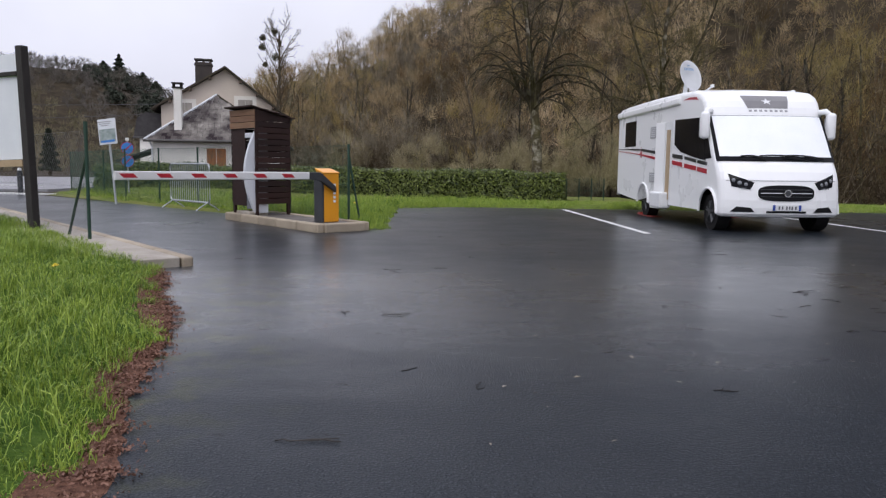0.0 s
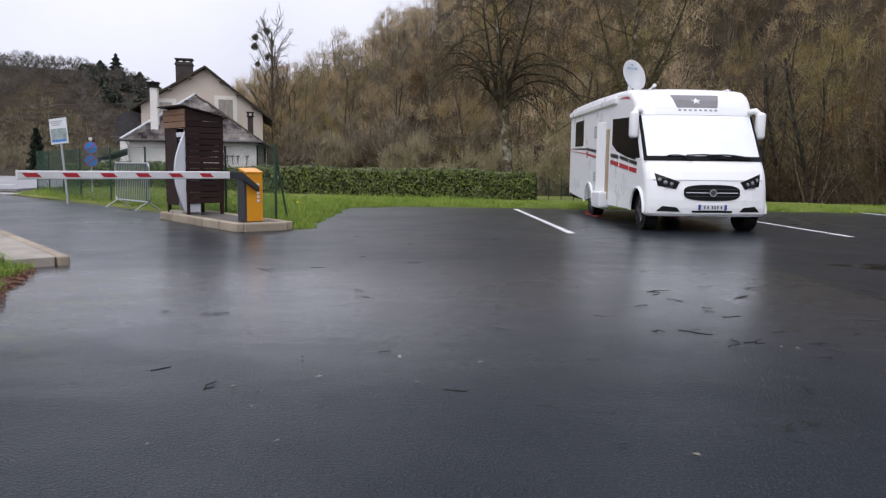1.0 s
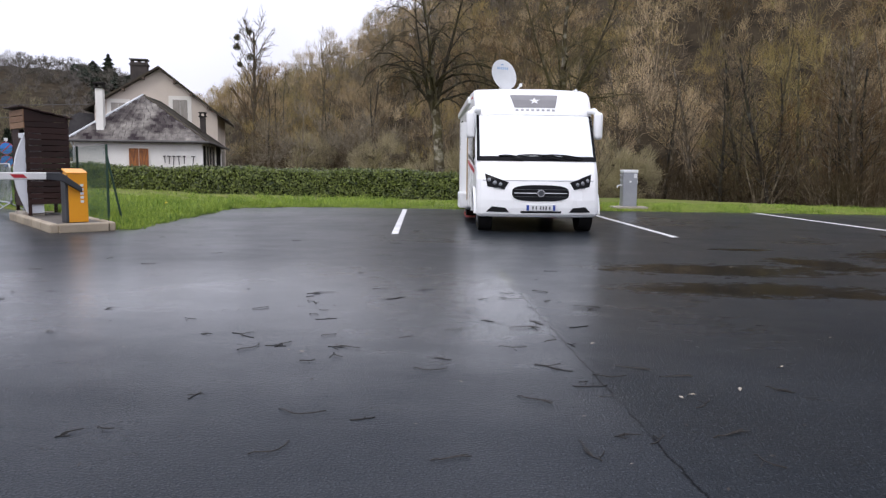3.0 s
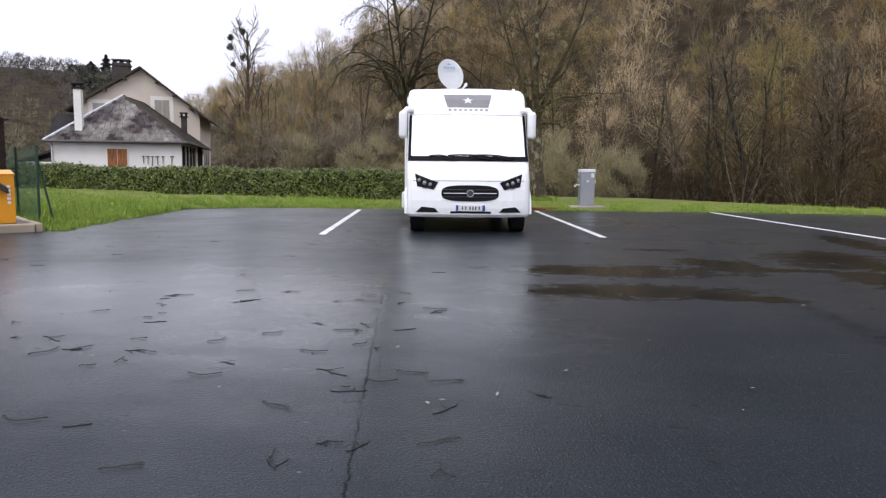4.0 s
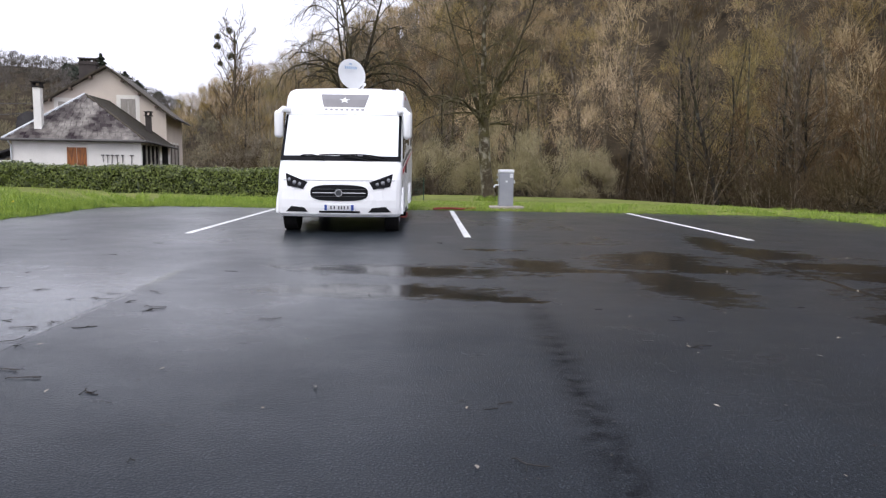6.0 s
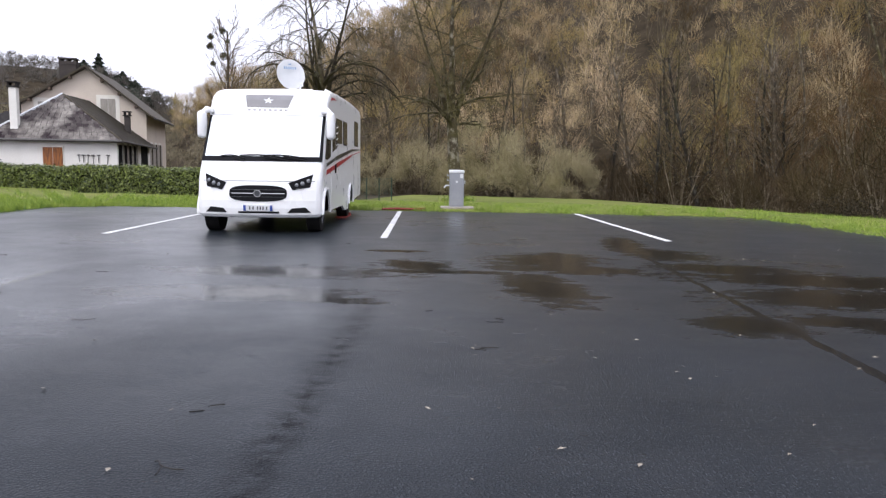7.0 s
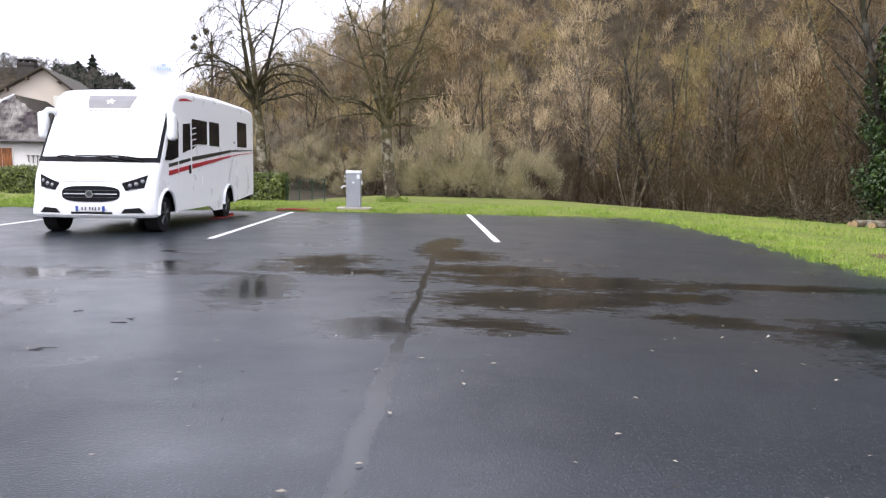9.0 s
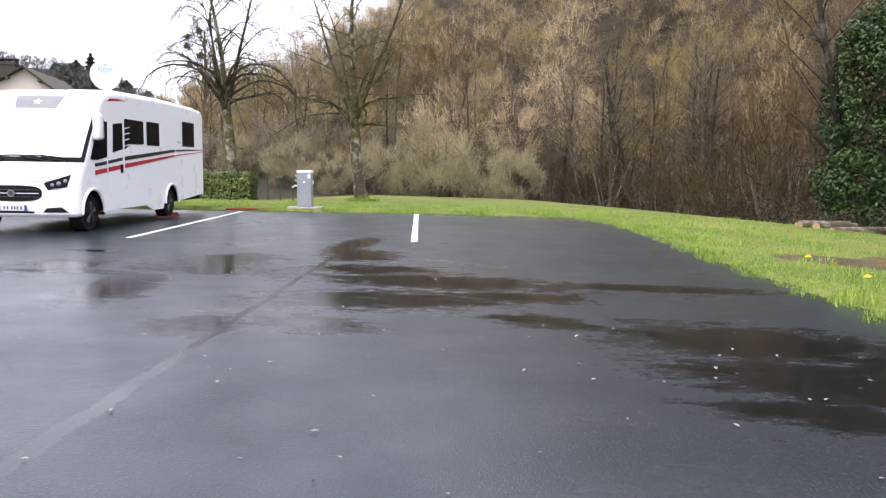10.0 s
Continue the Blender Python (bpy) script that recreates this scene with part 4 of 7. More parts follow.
reach = np.array([lawn_reach(r) if r[0] > 6 else (11.0 if r[0] > -0.9 else 18.0) for r in lawn_rows])
ld = np.minimum(LAWN_OUT[None, :], reach[:, None] * (LAWN_OUT[None, :] / 42.0) ** 0.25)
row_no = np.arange(len(lawn_rows))
lx, ly, lz = lawn_point(np.broadcast_to(lawn_rows[:, None, :], (len(lawn_rows), len(LAWN_OUT), 4)), ld)
lz = lz - (0.10 * np.clip(1 - row_no / 3.0, 0, 1))[:, None]        # runs down to the drive along its first edge
w = len(LAWN_OUT)
lawn = link_mesh("lawn", mesh_from("lawn", np.stack([lx, ly, lz], -1).reshape(-1, 3).tolist(), [(j * w + i, j * w + i + 1, (j + 1) * w + i + 1, (j + 1) * w + i) for j in range(len(lawn_rows) - 1) for i in range(w - 1)], M["lawn"], True))
tagged(lawn, "short bright green lawn around the car park", "lawn", kind="structure")

# grass patch beside the drive
PATCH_EDGE = [(-0.3, -30.0), (-0.45, -4.0), (-0.62, 0.0), (-0.93, 2.1), (-1.2, 3.0), (-1.42, 3.7), (-1.55, 4.5), (-2.02, 5.5), (-2.48, 6.6), (-2.75, 7.3), (-3.05, 7.85), (-3.7, 8.6), (-4.6, 9.6), (-6.0, 11.4), (-8.5, 14.2), (-12, 18)]
patch_rows = edge_curve(PATCH_EDGE, 0.25)
PATCH_OUT = np.array([0.0, 0.1, 0.3, 0.8, 2.0, 5.0, 12.0, 24.0])


def patch_point(p, d):
    wob = 0.06 * np.sin(p[..., 1] * 4.1) + 0.04 * np.sin(p[..., 1] * 9.7 + 1)
    x, y = p[..., 0] - (d + wob * (d < 0.6)), p[..., 1] - 0.25 * d
    z = np.minimum(d, 0.3) * 0.3 + 0.006 + 0.05 * smooth01(0.3, 2.0, d) + 0.012 * np.sin(x * 2.3) * np.sin(y * 1.9)
    return x, y, z


px, py, pz = patch_point(np.broadcast_to(patch_rows[:, None, :], (len(patch_rows), len(PATCH_OUT), 2)), np.broadcast_to(PATCH_OUT[None, :], (len(patch_rows), len(PATCH_OUT))))
w = len(PATCH_OUT)
patch = link_mesh("grass_verge", mesh_from("grass_verge", np.stack([px, py, pz], -1).reshape(-1, 3).tolist(), [(j * w + i, j * w + i + 1, (j + 1) * w + i + 1, (j + 1) * w + i) for j in range(len(patch_rows) - 1) for i in range(w - 1)], M["verge_turf"], True))
tagged(patch, "long green grass verge beside the drive", "grass", kind="structure")

# lighter square beyond the drive, with a pale kerb line
far_road = part("far_road", prism([(-60, 26), (-17, 31.0), (-17.5, 60), (-75, 62)], "z", -0.1, 0.012), M["far_road"])
tagged(far_road, "pale grey paved village square", "road", kind="structure")
for a, b in (((-22.0, 27.2), (-13.0, 25.6)), ((-34, 33), (-20, 36))):
    va, vb = Vector((*a, 0)), Vector((*b, 0))
    e = (vb - va).normalized().cross(Vector((0, 0, 1))) * 0.14
    k = part("kerb_line", prism([(p.x, p.y) for p in (va - e, vb - e, vb + e, va + e)], "z", 0.0, 0.05), M["line"])
    tagged(k, "pale kerb line across the drive", "kerb", kind="structure")

# painted bay lines
for (ax, ay), (bx, by) in (((3.877, 12.82), (3.50, 20.35)), ((8.826, 12.85), (8.42, 20.55)), ((13.864, 13.11), (13.33, 20.75))):
    va, vb = Vector((ax, ay, 0)), Vector((bx, by, 0))
    e = (vb - va).normalized().cross(Vector((0, 0, 1))) * 0.06
    ln = part("bay_line", prism([(p.x, p.y) for p in (va - e, vb - e, vb + e, va + e)], "z", 0.001, 0.006), M["line"])
    tagged(ln, "white painted parking bay line", "road marking", kind="structure")


# ---- motorhome ----
VAN = pose(6.47, 13.25, 0.0, 0, 0, 2.5)
HW = 1.14                                        # half width
# centre line of the shell: distance behind the nose, height
FRONT = [(0.16, 0.285), (0.06, 0.30), (0.015, 0.35), (0.0, 0.46), (0.0, 0.60), (0.02, 0.80), (0.06, 0.98), (0.13, 1.12), (0.21, 1.23), (0.28, 1.31), (0.42, 1.52), (0.57, 1.75), (0.73, 1.98), (0.88, 2.19), (0.90, 2.24), (0.96, 2.36), (1.05, 2.49), (1.17, 2.60), (1.35, 2.68)]
ROOF = [(1.8, 2.745), (2.6, 2.78), (4.5, 2.81), (6.6, 2.80), (7.25, 2.77), (7.42, 2.70), (7.48, 2.55), (7.48, 1.6), (7.48, 0.8), (7.45, 0.42), (7.35, 0.40)]


def plan(x, z):
    """How far the nose is drawn back towards the sides."""
    a = float(np.interp(z, [0.3, 0.9, 1.3, 2.2, 2.7], [0.22, 0.24, 0.20, 0.17, 0.12]))
    return a * (abs(x) / HW) ** 2.6


def nose_y(x, z):
    zs, ys = [p[1] for p in FRONT], [p[0] for p in FRONT]
    return float(np.interp(z, zs, ys)) + plan(x, z)


def shell():
    bm = bmesh.new()
    prof = FRONT + ROOF
    n = len(prof)
    norm = []
    for i, (y, z) in enumerate(prof):
        a, b = prof[max(i - 1, 0)], prof[min(i + 1, n - 1)]
        t = Vector((b[0] - a[0], b[1] - a[1])).normalized()
        norm.append((t.y, -t.x))                # inwards
    r = 0.09
    xs = [-HW, -HW + 0.012, -HW + 0.035, -HW + r, -0.8, -0.5, -0.2, 0, 0.2, 0.5, 0.8, HW - r, HW - 0.035, HW - 0.012, HW]
    cols = []
    for x in xs:
        e = abs(x) - (HW - r)
        inset = r - math.sqrt(max(r * r - e * e, 0)) if e > 0 else 0.0
        col = []
        for (y, z), (ny, nz) in zip(prof, norm):
            front = 1.0 if y < 1.4 and z < 2.72 else 0.0
            crown = 0.03 * (1 - (x / HW) ** 2) if z > 2.6 else 0.0
            col.append(bm.verts.new((x, y + front * plan(x, z) + ny * inset, z + nz * inset + crown)))
        cols.append(col)
    for a, b in zip(cols, cols[1:]):
        for i in range(n - 1):
            bm.faces.new((a[i], b[i], b[i + 1], a[i + 1]))
    # flat sides with the wheel arches cut out
    for col, s in ((cols[0], -1), (cols[-1], 1)):
        loop = list(col)
        low = []
        for cy, rad in ((4.93, 0.43), (0.75, 0.43)):
            for k in range(13):
                a = math.pi * k / 12
                yy, zz = cy + rad * math.cos(a), 0.36 + rad * math.sin(a) * 1.02
                if yy > 0.37:
                    low.append((yy, zz))
        loop += [bm.verts.new((s * HW, y, z)) for y, z in low]
        bm.faces.new(loop if s > 0 else loop[::-1])
    bmesh.ops.triangulate(bm, faces=[f for f in bm.faces if len(f.verts) > 4], ngon_method="EAR_CLIP")
    return bm


def nose_quad(c, n=8, m=6, off=0.006, thick=0.02):
    """A four-cornered panel (x, z: bottom left, bottom right, top right, top left) laid on the nose."""
    bm = bmesh.new()
    g = []
    for j in range(m + 1):
        row = []
        v = j / m
        for i in range(n + 1):
            u = i / n
            x = (c[0][0] * (1 - u) + c[1][0] * u) * (1 - v) + (c[3][0] * (1 - u) + c[2][0] * u) * v
            z = (c[0][1] * (1 - u) + c[1][1] * u) * (1 - v) + (c[3][1] * (1 - u) + c[2][1] * u) * v
            row.append((x, z))
        g.append(row)
    return lay_grid(bm, g, off, thick)


def lay_grid(bm, g, off, thick):
    front = [[bm.verts.new((x, nose_y(x, z) - off, z)) for x, z in row] for row in g]
    back = [[bm.verts.new((x, nose_y(x, z) - off + thick, z)) for x, z in row] for row in g]
    for j in range(len(g) - 1):
        for i in range(len(g[0]) - 1):
            bm.faces.new((front[j][i], front[j][i + 1], front[j + 1][i + 1], front[j + 1][i]))
    rim = [(0, i) for i in range(len(g[0]))] + [(j, len(g[0]) - 1) for j in range(1, len(g))] + [(len(g) - 1, i) for i in range(len(g[0]) - 2, -1, -1)] + [(j, 0) for j in range(len(g) - 2, 0, -1)]
    for (a, b), (c, d) in zip(rim, rim[1:] + rim[:1]):
        bm.faces.new((front[a][b], back[a][b], back[c][d], front[c][d]))
    return bm


def nose_oval(cx, cz, hx, hz, power=3.0, off=0.006, thick=0.02, n=40, top=1.0):
    """A rounded panel on the nose."""
    bm = bmesh.new()
    rings = []
    for rr in (0.5, 1.0):
        ring = []
        for k in range(n):
            a = 2 * math.pi * k / n
            c, s = math.cos(a), math.sin(a)
            q = (abs(c) ** power + abs(s) ** power) ** (-1 / power)
            x, z = cx + hx * rr * q * c * (top if s > 0 else 1.0), cz + hz * rr * q * s
            ring.append((x, z))
        rings.append(ring)
    vs = [[bm.verts.new((x, nose_y(x, z) - off, z)) for x, z in ring] for ring in rings]
    mid = bm.verts.new((cx, nose_y(cx, cz) - off, cz))
    rim = [bm.verts.new((x, nose_y(x, z) - off + thick, z)) for x, z in rings[1]]
    for k in range(n):
        j = (k + 1) % n
        bm.faces.new((mid, vs[0][k], vs[0][j]))
        bm.faces.new((vs[0][k], vs[1][k], vs[1][j], vs[0][j]))
        bm.faces.new((vs[1][k], rim[k], rim[j], vs[1][j]))
    return bm


def flank(poly, s, off=0.004, thick=0.02):
    """A flat panel (distance behind the nose, height) on a side; s is +1 or -1."""
    a, b = s * (HW + off), s * (HW + off - thick)
    return prism(poly, "x", min(a, b), max(a, b))


def rect(y0, z0, y1, z1, r=0.04):
    """A rectangle with cut corners."""
    return [(y0 + r, z0), (y1 - r, z0), (y1, z0 + r), (y1, z1 - r), (y1 - r, z1), (y0 + r, z1), (y0, z1 - r), (y0, z0 + r)]


van = thing("motorhome", "white motorhome with black and red stripes parked in a bay", "motorhome", VAN)
part("body", shell(), M["gelcoat"], van, smooth=False)
part("chassis", join_bm(box(0, 3.9, 0.50, 2.1, 6.9, 0.30), box(0, 1.0, 0.42, 1.5, 1.5, 0.2), box(0, 2.9, 0.33, 0.9, 3.0, 0.12), box(0, 4.93, 0.36, 1.6, 0.12, 0.12), box(0, 0.75, 0.36, 1.6, 0.12, 0.12)), M["underbody"], van, "dark underbody")

# screen
ws = part("windscreen", nose_quad([(-1.12, 1.315), (1.12, 1.315), (1.105, 2.195), (-1.105, 2.195)], 16, 8, 0.010, 0.03), M["black_gloss"], van, "black-edged windscreen")
part("sun_blind", nose_quad([(-1.062, 1.405), (1.062, 1.405), (1.055, 2.188), (-1.055, 2.188)], 16, 8, 0.016, 0.02), M["blind"], ws, "bright white thermal blind filling the windscreen")
for x0, x1, z1 in ((-0.72, -0.28, 1.36), (-0.38, 0.52, 1.37), (0.0, 0.86, 1.37)):
    pts = []
    for k in range(9):
        u = k / 8
        x = x1 + (x0 - x1) * u
        z = z1 + 0.035 * math.sin(u * math.pi) + 0.05 * u
        pts.append((x, nose_y(x, z) - 0.035, z))
    wiper = part("wiper", pipe(pts, 0.012, 6), M["black_plastic"], van)
    part("wiper_arm", pipe([(x1, nose_y(x1, 1.33) - 0.03, 1.33), ((x0 + x1) / 2, nose_y(0, z1 + 0.03) - 0.06, z1 + 0.05)], 0.013, 6), M["black_plastic"], wiper)
# brow panel with star and lettering strip
brow = part("brow_panel", nose_quad([(-0.38, 2.34), (0.40, 2.34), (0.49, 2.64), (-0.47, 2.64)], 10, 6, 0.006, 0.012), M["grey_panel"], van, "grey skylight panel with a white star")
star = []
for k in range(10):
    a = math.pi / 2 + math.pi * k / 5
    rr = 0.085 if k % 2 == 0 else 0.034
    star.append((0.01 + rr * math.cos(a) * 1.25, 2.475 + rr * math.sin(a) * 0.8))
bm = bmesh.new()
mid = bm.verts.new((0.01, nose_y(0, 2.475) - 0.012, 2.475))
sv = [bm.verts.new((x, nose_y(x, z) - 0.012, z)) for x, z in star]
for k in range(10):
    bm.faces.new((mid, sv[k], sv[(k + 1) % 10]))
part("star", bm, M["white_plastic"], brow, "white star emblem")
for k in range(8):
    x = -0.37 + k * 0.1
    part("letter_bar", nose_quad([(x + 0.008, 2.272), (x + 0.062, 2.272), (x + 0.062, 2.308), (x + 0.008, 2.308)], 2, 2, 0.005, 0.008), M["decal_grey"], van)
# hood joint, lights, grille, intakes
part("hood_lip", nose_quad([(-1.02, 0.952), (1.02, 0.952), (1.02, 0.964), (-1.02, 0.964)], 16, 1, 0.003, 0.01), M["decal_grey"], van)
for s in (-1, 1):
    c = [(s * 0.64, 0.795), (s * 0.94, 0.850), (s * 0.985, 1.085), (s * 0.56, 0.925)]
    c = c if s > 0 else [c[1], c[0], c[3], c[2]]
    hl = part("headlight", nose_quad(c, 8, 6, 0.008, 0.04), M["black_gloss"], van, "angular black headlight")
    for lx, lz, lr in ((0.70, 0.885, 0.045), (0.80, 0.91, 0.05), (0.90, 0.96, 0.045)):
        bm = bmesh.new()
        bmesh.ops.create_uvsphere(bm, u_segments=14, v_segments=8, radius=lr)
        bm.transform(Matrix.Translation((s * lx, nose_y(lx, lz) + 0.022, lz)))
        part("lamp", bm, M["lens"], hl, "clear round lamp", True)
    for k in range(5):
        bm = box(s * (0.665 + k * 0.04), nose_y(0.75, 0.82) - 0.012, 0.822, 0.024, 0.012, 0.02, 0.003)
        part("marker_lamp", bm, M["lens"], hl)
    c = [(s * 0.55, 0.385), (s * 0.96, 0.385), (s * 0.86, 0.485), (s * 0.62, 0.465)]
    c = c if s > 0 else [c[1], c[0], c[3], c[2]]
    part("air_intake", nose_quad(c, 6, 3, 0.007, 0.03), M["black_plastic"], van, "black bumper intake")
gr = part("grille", nose_oval(0.02, 0.735, 0.52, 0.145, 3.2, 0.010, 0.04), M["black_gloss"], van, "black grille with chrome bars")
for z, h in ((0.735, 0.014), (0.80, 0.008), (0.67, 0.008)):
    part("bar", nose_quad([(-0.46, z - h / 2), (0.50, z - h / 2), (0.50, z + h / 2), (-0.46, z + h / 2)], 12, 1, 0.018, 0.014), M["chrome"] if h > 0.01 else M["dark_metal"], gr)
part("emblem", rod((0.02, -0.035, 0.735), (0.02, 0.02, 0.735), 0.07, n=24), M["chrome"], gr, "round chrome badge")
part("emblem_face", rod((0.02, -0.040, 0.735), (0.02, -0.03, 0.735), 0.05, n=24), M["dark_metal"], gr)
pl = part("number_plate", box(0.025, -0.012, 0.47, 0.53, 0.014, 0.105, 0.004), M["plate"], van, "white number plate with blue ends")
part("blue_end", box(-0.215, -0.021, 0.47, 0.045, 0.006, 0.1), M["plate_blue"], pl)
part("blue_end", box(0.265, -0.021, 0.47, 0.045, 0.006, 0.1), M["plate_blue"], pl)
for x in (-0.12, -0.06, 0.02, 0.07, 0.12, 0.185):
    part("bar", box(x, -0.021, 0.47, 0.026, 0.006, 0.058), M["ink_grey"], pl)
part("lower_slot", nose_quad([(-0.34, 0.372), (0.40, 0.372), (0.40, 0.408), (-0.34, 0.408)], 10, 1, 0.006, 0.02), M["black_plastic"], van)
# mirrors
for s in (-1, 1):
    mir = part("mirror", box(s * 1.225, 0.88, 2.0, 0.16, 0.20, 0.52, 0.07, 4), M["gelcoat"], van, "white drop-arm mirror", True)
    part("mirror_arm", pipe([(s * 1.06, 1.04, 2.27), (s * 1.15, 0.95, 2.29), (s * 1.22, 0.89, 2.20)], 0.06, 10), M["gelcoat"], mir, smooth=True)
    part("mirror_glass", box(s * 1.225, 0.985, 1.97, 0.14, 0.008, 0.38, 0.003), M["chrome"], mir)
# wheels
def wheel(y, s):
    w_ = part("wheel", rod((s * 0.82, y, 0.345), (s * 1.07, y, 0.345), 0.345, n=40), M["rubber"], van, "black tyre on dark alloy wheel")
    part("rim", rod((s * 1.065, y, 0.345), (s * 1.078, y, 0.345), 0.225, n=32), M["black_plastic"], w_)
    for k in range(5):
        a = 2 * math.pi * k / 5 + 0.3
        for da in (-0.13, 0.13):
            p1 = (s * 1.082, y + 0.215 * math.cos(a + da), 0.345 + 0.215 * math.sin(a + da))
            part("spoke", rod((s * 1.086, y, 0.345), p1, 0.02, 0.014, 6), M["alloy"], w_)
    part("hub", rod((s * 1.07, y, 0.345), (s * 1.10, y, 0.345), 0.055, n=16), M["alloy"], w_)
    ring = []
    for k in range(17):
        a = math.pi * k / 16
        ring.append((s * (HW + 0.012), y + 0.445 * math.cos(a), 0.345 + 0.46 * math.sin(a)))
    part("arch_lip", pipe(ring, 0.028, 6), M["gelcoat"], van)


for s in (-1, 1):
    wheel(0.75, s), wheel(4.93, s)
# stripes, both sides: black above red, rising and thinning to the rear
for s in (-1, 1):
    for (ya, za, yb, zb, ha, hb, mat_) in ((0.88, 1.265, 1.38, 1.315, 0.065, 0.065, "stripe_black"), (1.46, 1.325, 2.12, 1.395, 0.065, 0.065, "stripe_black"), (2.25, 1.405, 5.2, 1.635, 0.085, 0.06, "stripe_black"), (5.3, 1.64, 7.36, 1.70, 0.045, 0.012, "stripe_black"),
                                           (0.88, 1.12, 1.38, 1.165, 0.088, 0.088, "stripe_red"), (1.46, 1.175, 2.12, 1.235, 0.088, 0.088, "stripe_red"), (2.25, 1.25, 5.2, 1.51, 0.095, 0.04, "stripe_red"), (5.3, 1.52, 7.36, 1.645, 0.02, 0.008, "stripe_red")):
        if s < 0 and 2.2 < ya < 2.3:
            for y0, y1 in ((2.25, 2.88), (3.92, 5.2)):
                f0, f1 = (y0 - ya) / (yb - ya), (y1 - ya) / (yb - ya)
                q0, q1, h0, h1 = za + (zb - za) * f0, za + (zb - za) * f1, ha + (hb - ha) * f0, ha + (hb - ha) * f1
                part("stripe", flank([(y0, q0 - h0 / 2), (y1, q1 - h1 / 2), (y1, q1 + h1 / 2), (y0 - 0.0, q0 + h0 / 2)], s, 0.010, 0.012), M[mat_], van)
            continue
        part("stripe", flank([(ya, za - ha / 2), (yb, zb - hb / 2), (yb, zb + hb / 2), (ya, za + ha / 2)], s, 0.010, 0.012), M[mat_], van)
    part("roof_flash", flank([(1.48, 2.53), (1.62, 2.60), (2.0, 2.625), (2.38, 2.60), (2.05, 2.585), (1.7, 2.555)], s, 0.003, 0.006), M["stripe_red"], van)
    # star on the stripe
    part("side_star", flank([(5.12, 1.57), (5.22, 1.57), (5.245, 1.70), (5.27, 1.57), (5.37, 1.555), (5.28, 1.52), (5.30, 1.42), (5.24, 1.49), (5.17, 1.42), (5.20, 1.52)], s, 0.006, 0.006), M["gelcoat"] if s > 0 else M["stripe_red"], van)


def side_window(poly, s, label="dark tinted side window"):
    wd = part("window", flank(poly, s, 0.012, 0.03), M["black_gloss"], van, label)
    ys, zs = [p[0] for p in poly], [p[1] for p in poly]
    part("window_seal", flank([(min(ys) - 0.015, min(zs) - 0.015), (max(ys) + 0.015, min(zs) - 0.015), (max(ys) + 0.015, max(zs) + 0.015), (min(ys) - 0.015, max(zs) + 0.015)], s, 0.006, 0.012), M["black_plastic"], wd) if len(poly) == 8 else None
    return wd


# right flank
side_window(rect(5.78, 1.77, 6.66, 2.38), 1)
side_window(rect(3.46, 1.73, 4.18, 2.24), 1)
side_window([(2.26, 1.60), (2.55, 1.72), (3.22, 1.73), (3.25, 1.76), (3.25, 2.24), (2.30, 2.24), (2.26, 2.20)], 1)
side_window([(1.02, 1.37), (1.40, 1.43), (1.44, 2.12), (1.14, 2.14)], 1, "dark cab quarter window")
cab = part("cab_door", flank(rect(1.50, 0.62, 2.20, 2.22, 0.05), 1, 0.006, 0.02), M["gelcoat"], van)
part("door_window", flank([(1.66, 1.52), (2.14, 1.60), (2.14, 2.14), (1.70, 2.10)], 1, 0.012, 0.02), M["black_gloss"], cab)
part("door_handle", flank(rect(2.02, 1.10, 2.10, 1.28, 0.02), 1, 0.03, 0.03), M["black_plastic"], cab)
for k in range(4):
    part("louvre_bar", flank([(2.22, 1.66 + 0.12 * k), (2.48, 1.70 + 0.12 * k), (2.48, 1.72 + 0.12 * k), (2.22, 1.68 + 0.12 * k)], 1, 0.02, 0.006), M["gelcoat"], van)
for y0, z0, y1, z1 in ((2.9, 0.82, 3.3, 1.02), (3.55, 0.90, 3.98, 0.98), (4.0, 1.02, 4.4, 1.10)):
    part("service_flap", flank(rect(y0, z0, y1, z1, 0.02), 1, 0.006, 0.015), M["gelcoat"], van)
part("skirt_drop", flank([(3.30, 0.37), (4.42, 0.37), (4.36, 0.23), (3.75, 0.23)], 1, 0.0, 0.05), M["gelcoat"], van)
part("vent", flank(rect(5.42, 1.83, 5.58, 1.87, 0.01), 1, 0.006, 0.01), M["decal_grey"], van)
# left flank
side_window(rect(5.74, 1.75, 6.70, 2.37), -1)
side_window([(0.98, 1.33), (1.6, 1.40), (2.35, 1.52), (2.76, 1.68), (2.78, 2.22), (1.14, 2.17)], -1, "large dark cab window")
for s in (-1, 1):
    part("pillar_trim", flank([(0.69, 1.37), (1.02, 1.36), (1.18, 2.17), (1.12, 2.17)], s, 0.008, 0.02), M["black_gloss"], van, "black windscreen pillar trim")
part("awning", box(-HW + 0.0, 4.95, 2.60, 0.12, 4.9, 0.16, 0.04, 3), M["gelcoat"], van, "white rolled awning box")
door = part("doorway", flank(rect(2.95, 0.42, 3.84, 2.20, 0.05), -1, 0.004, 0.02), M["white_plastic"], van, "entrance door frame")
# black strip painted in for the shaded gap beside the open door
part("door_gap", flank(rect(3.66, 0.46, 3.80, 2.16, 0.02), -1, 0.008, 0.01), M["black_plastic"], door)
part("door_leaf", box(0, 0, 0, 0.04, 0.30, 1.80, 0.012, 2, m=pose(0, 0, 0, 0, 0, 24)), M["gelcoat"], van, "white entrance door ajar", m=Matrix.Translation((-HW - 0.07, 3.52, 1.30)))
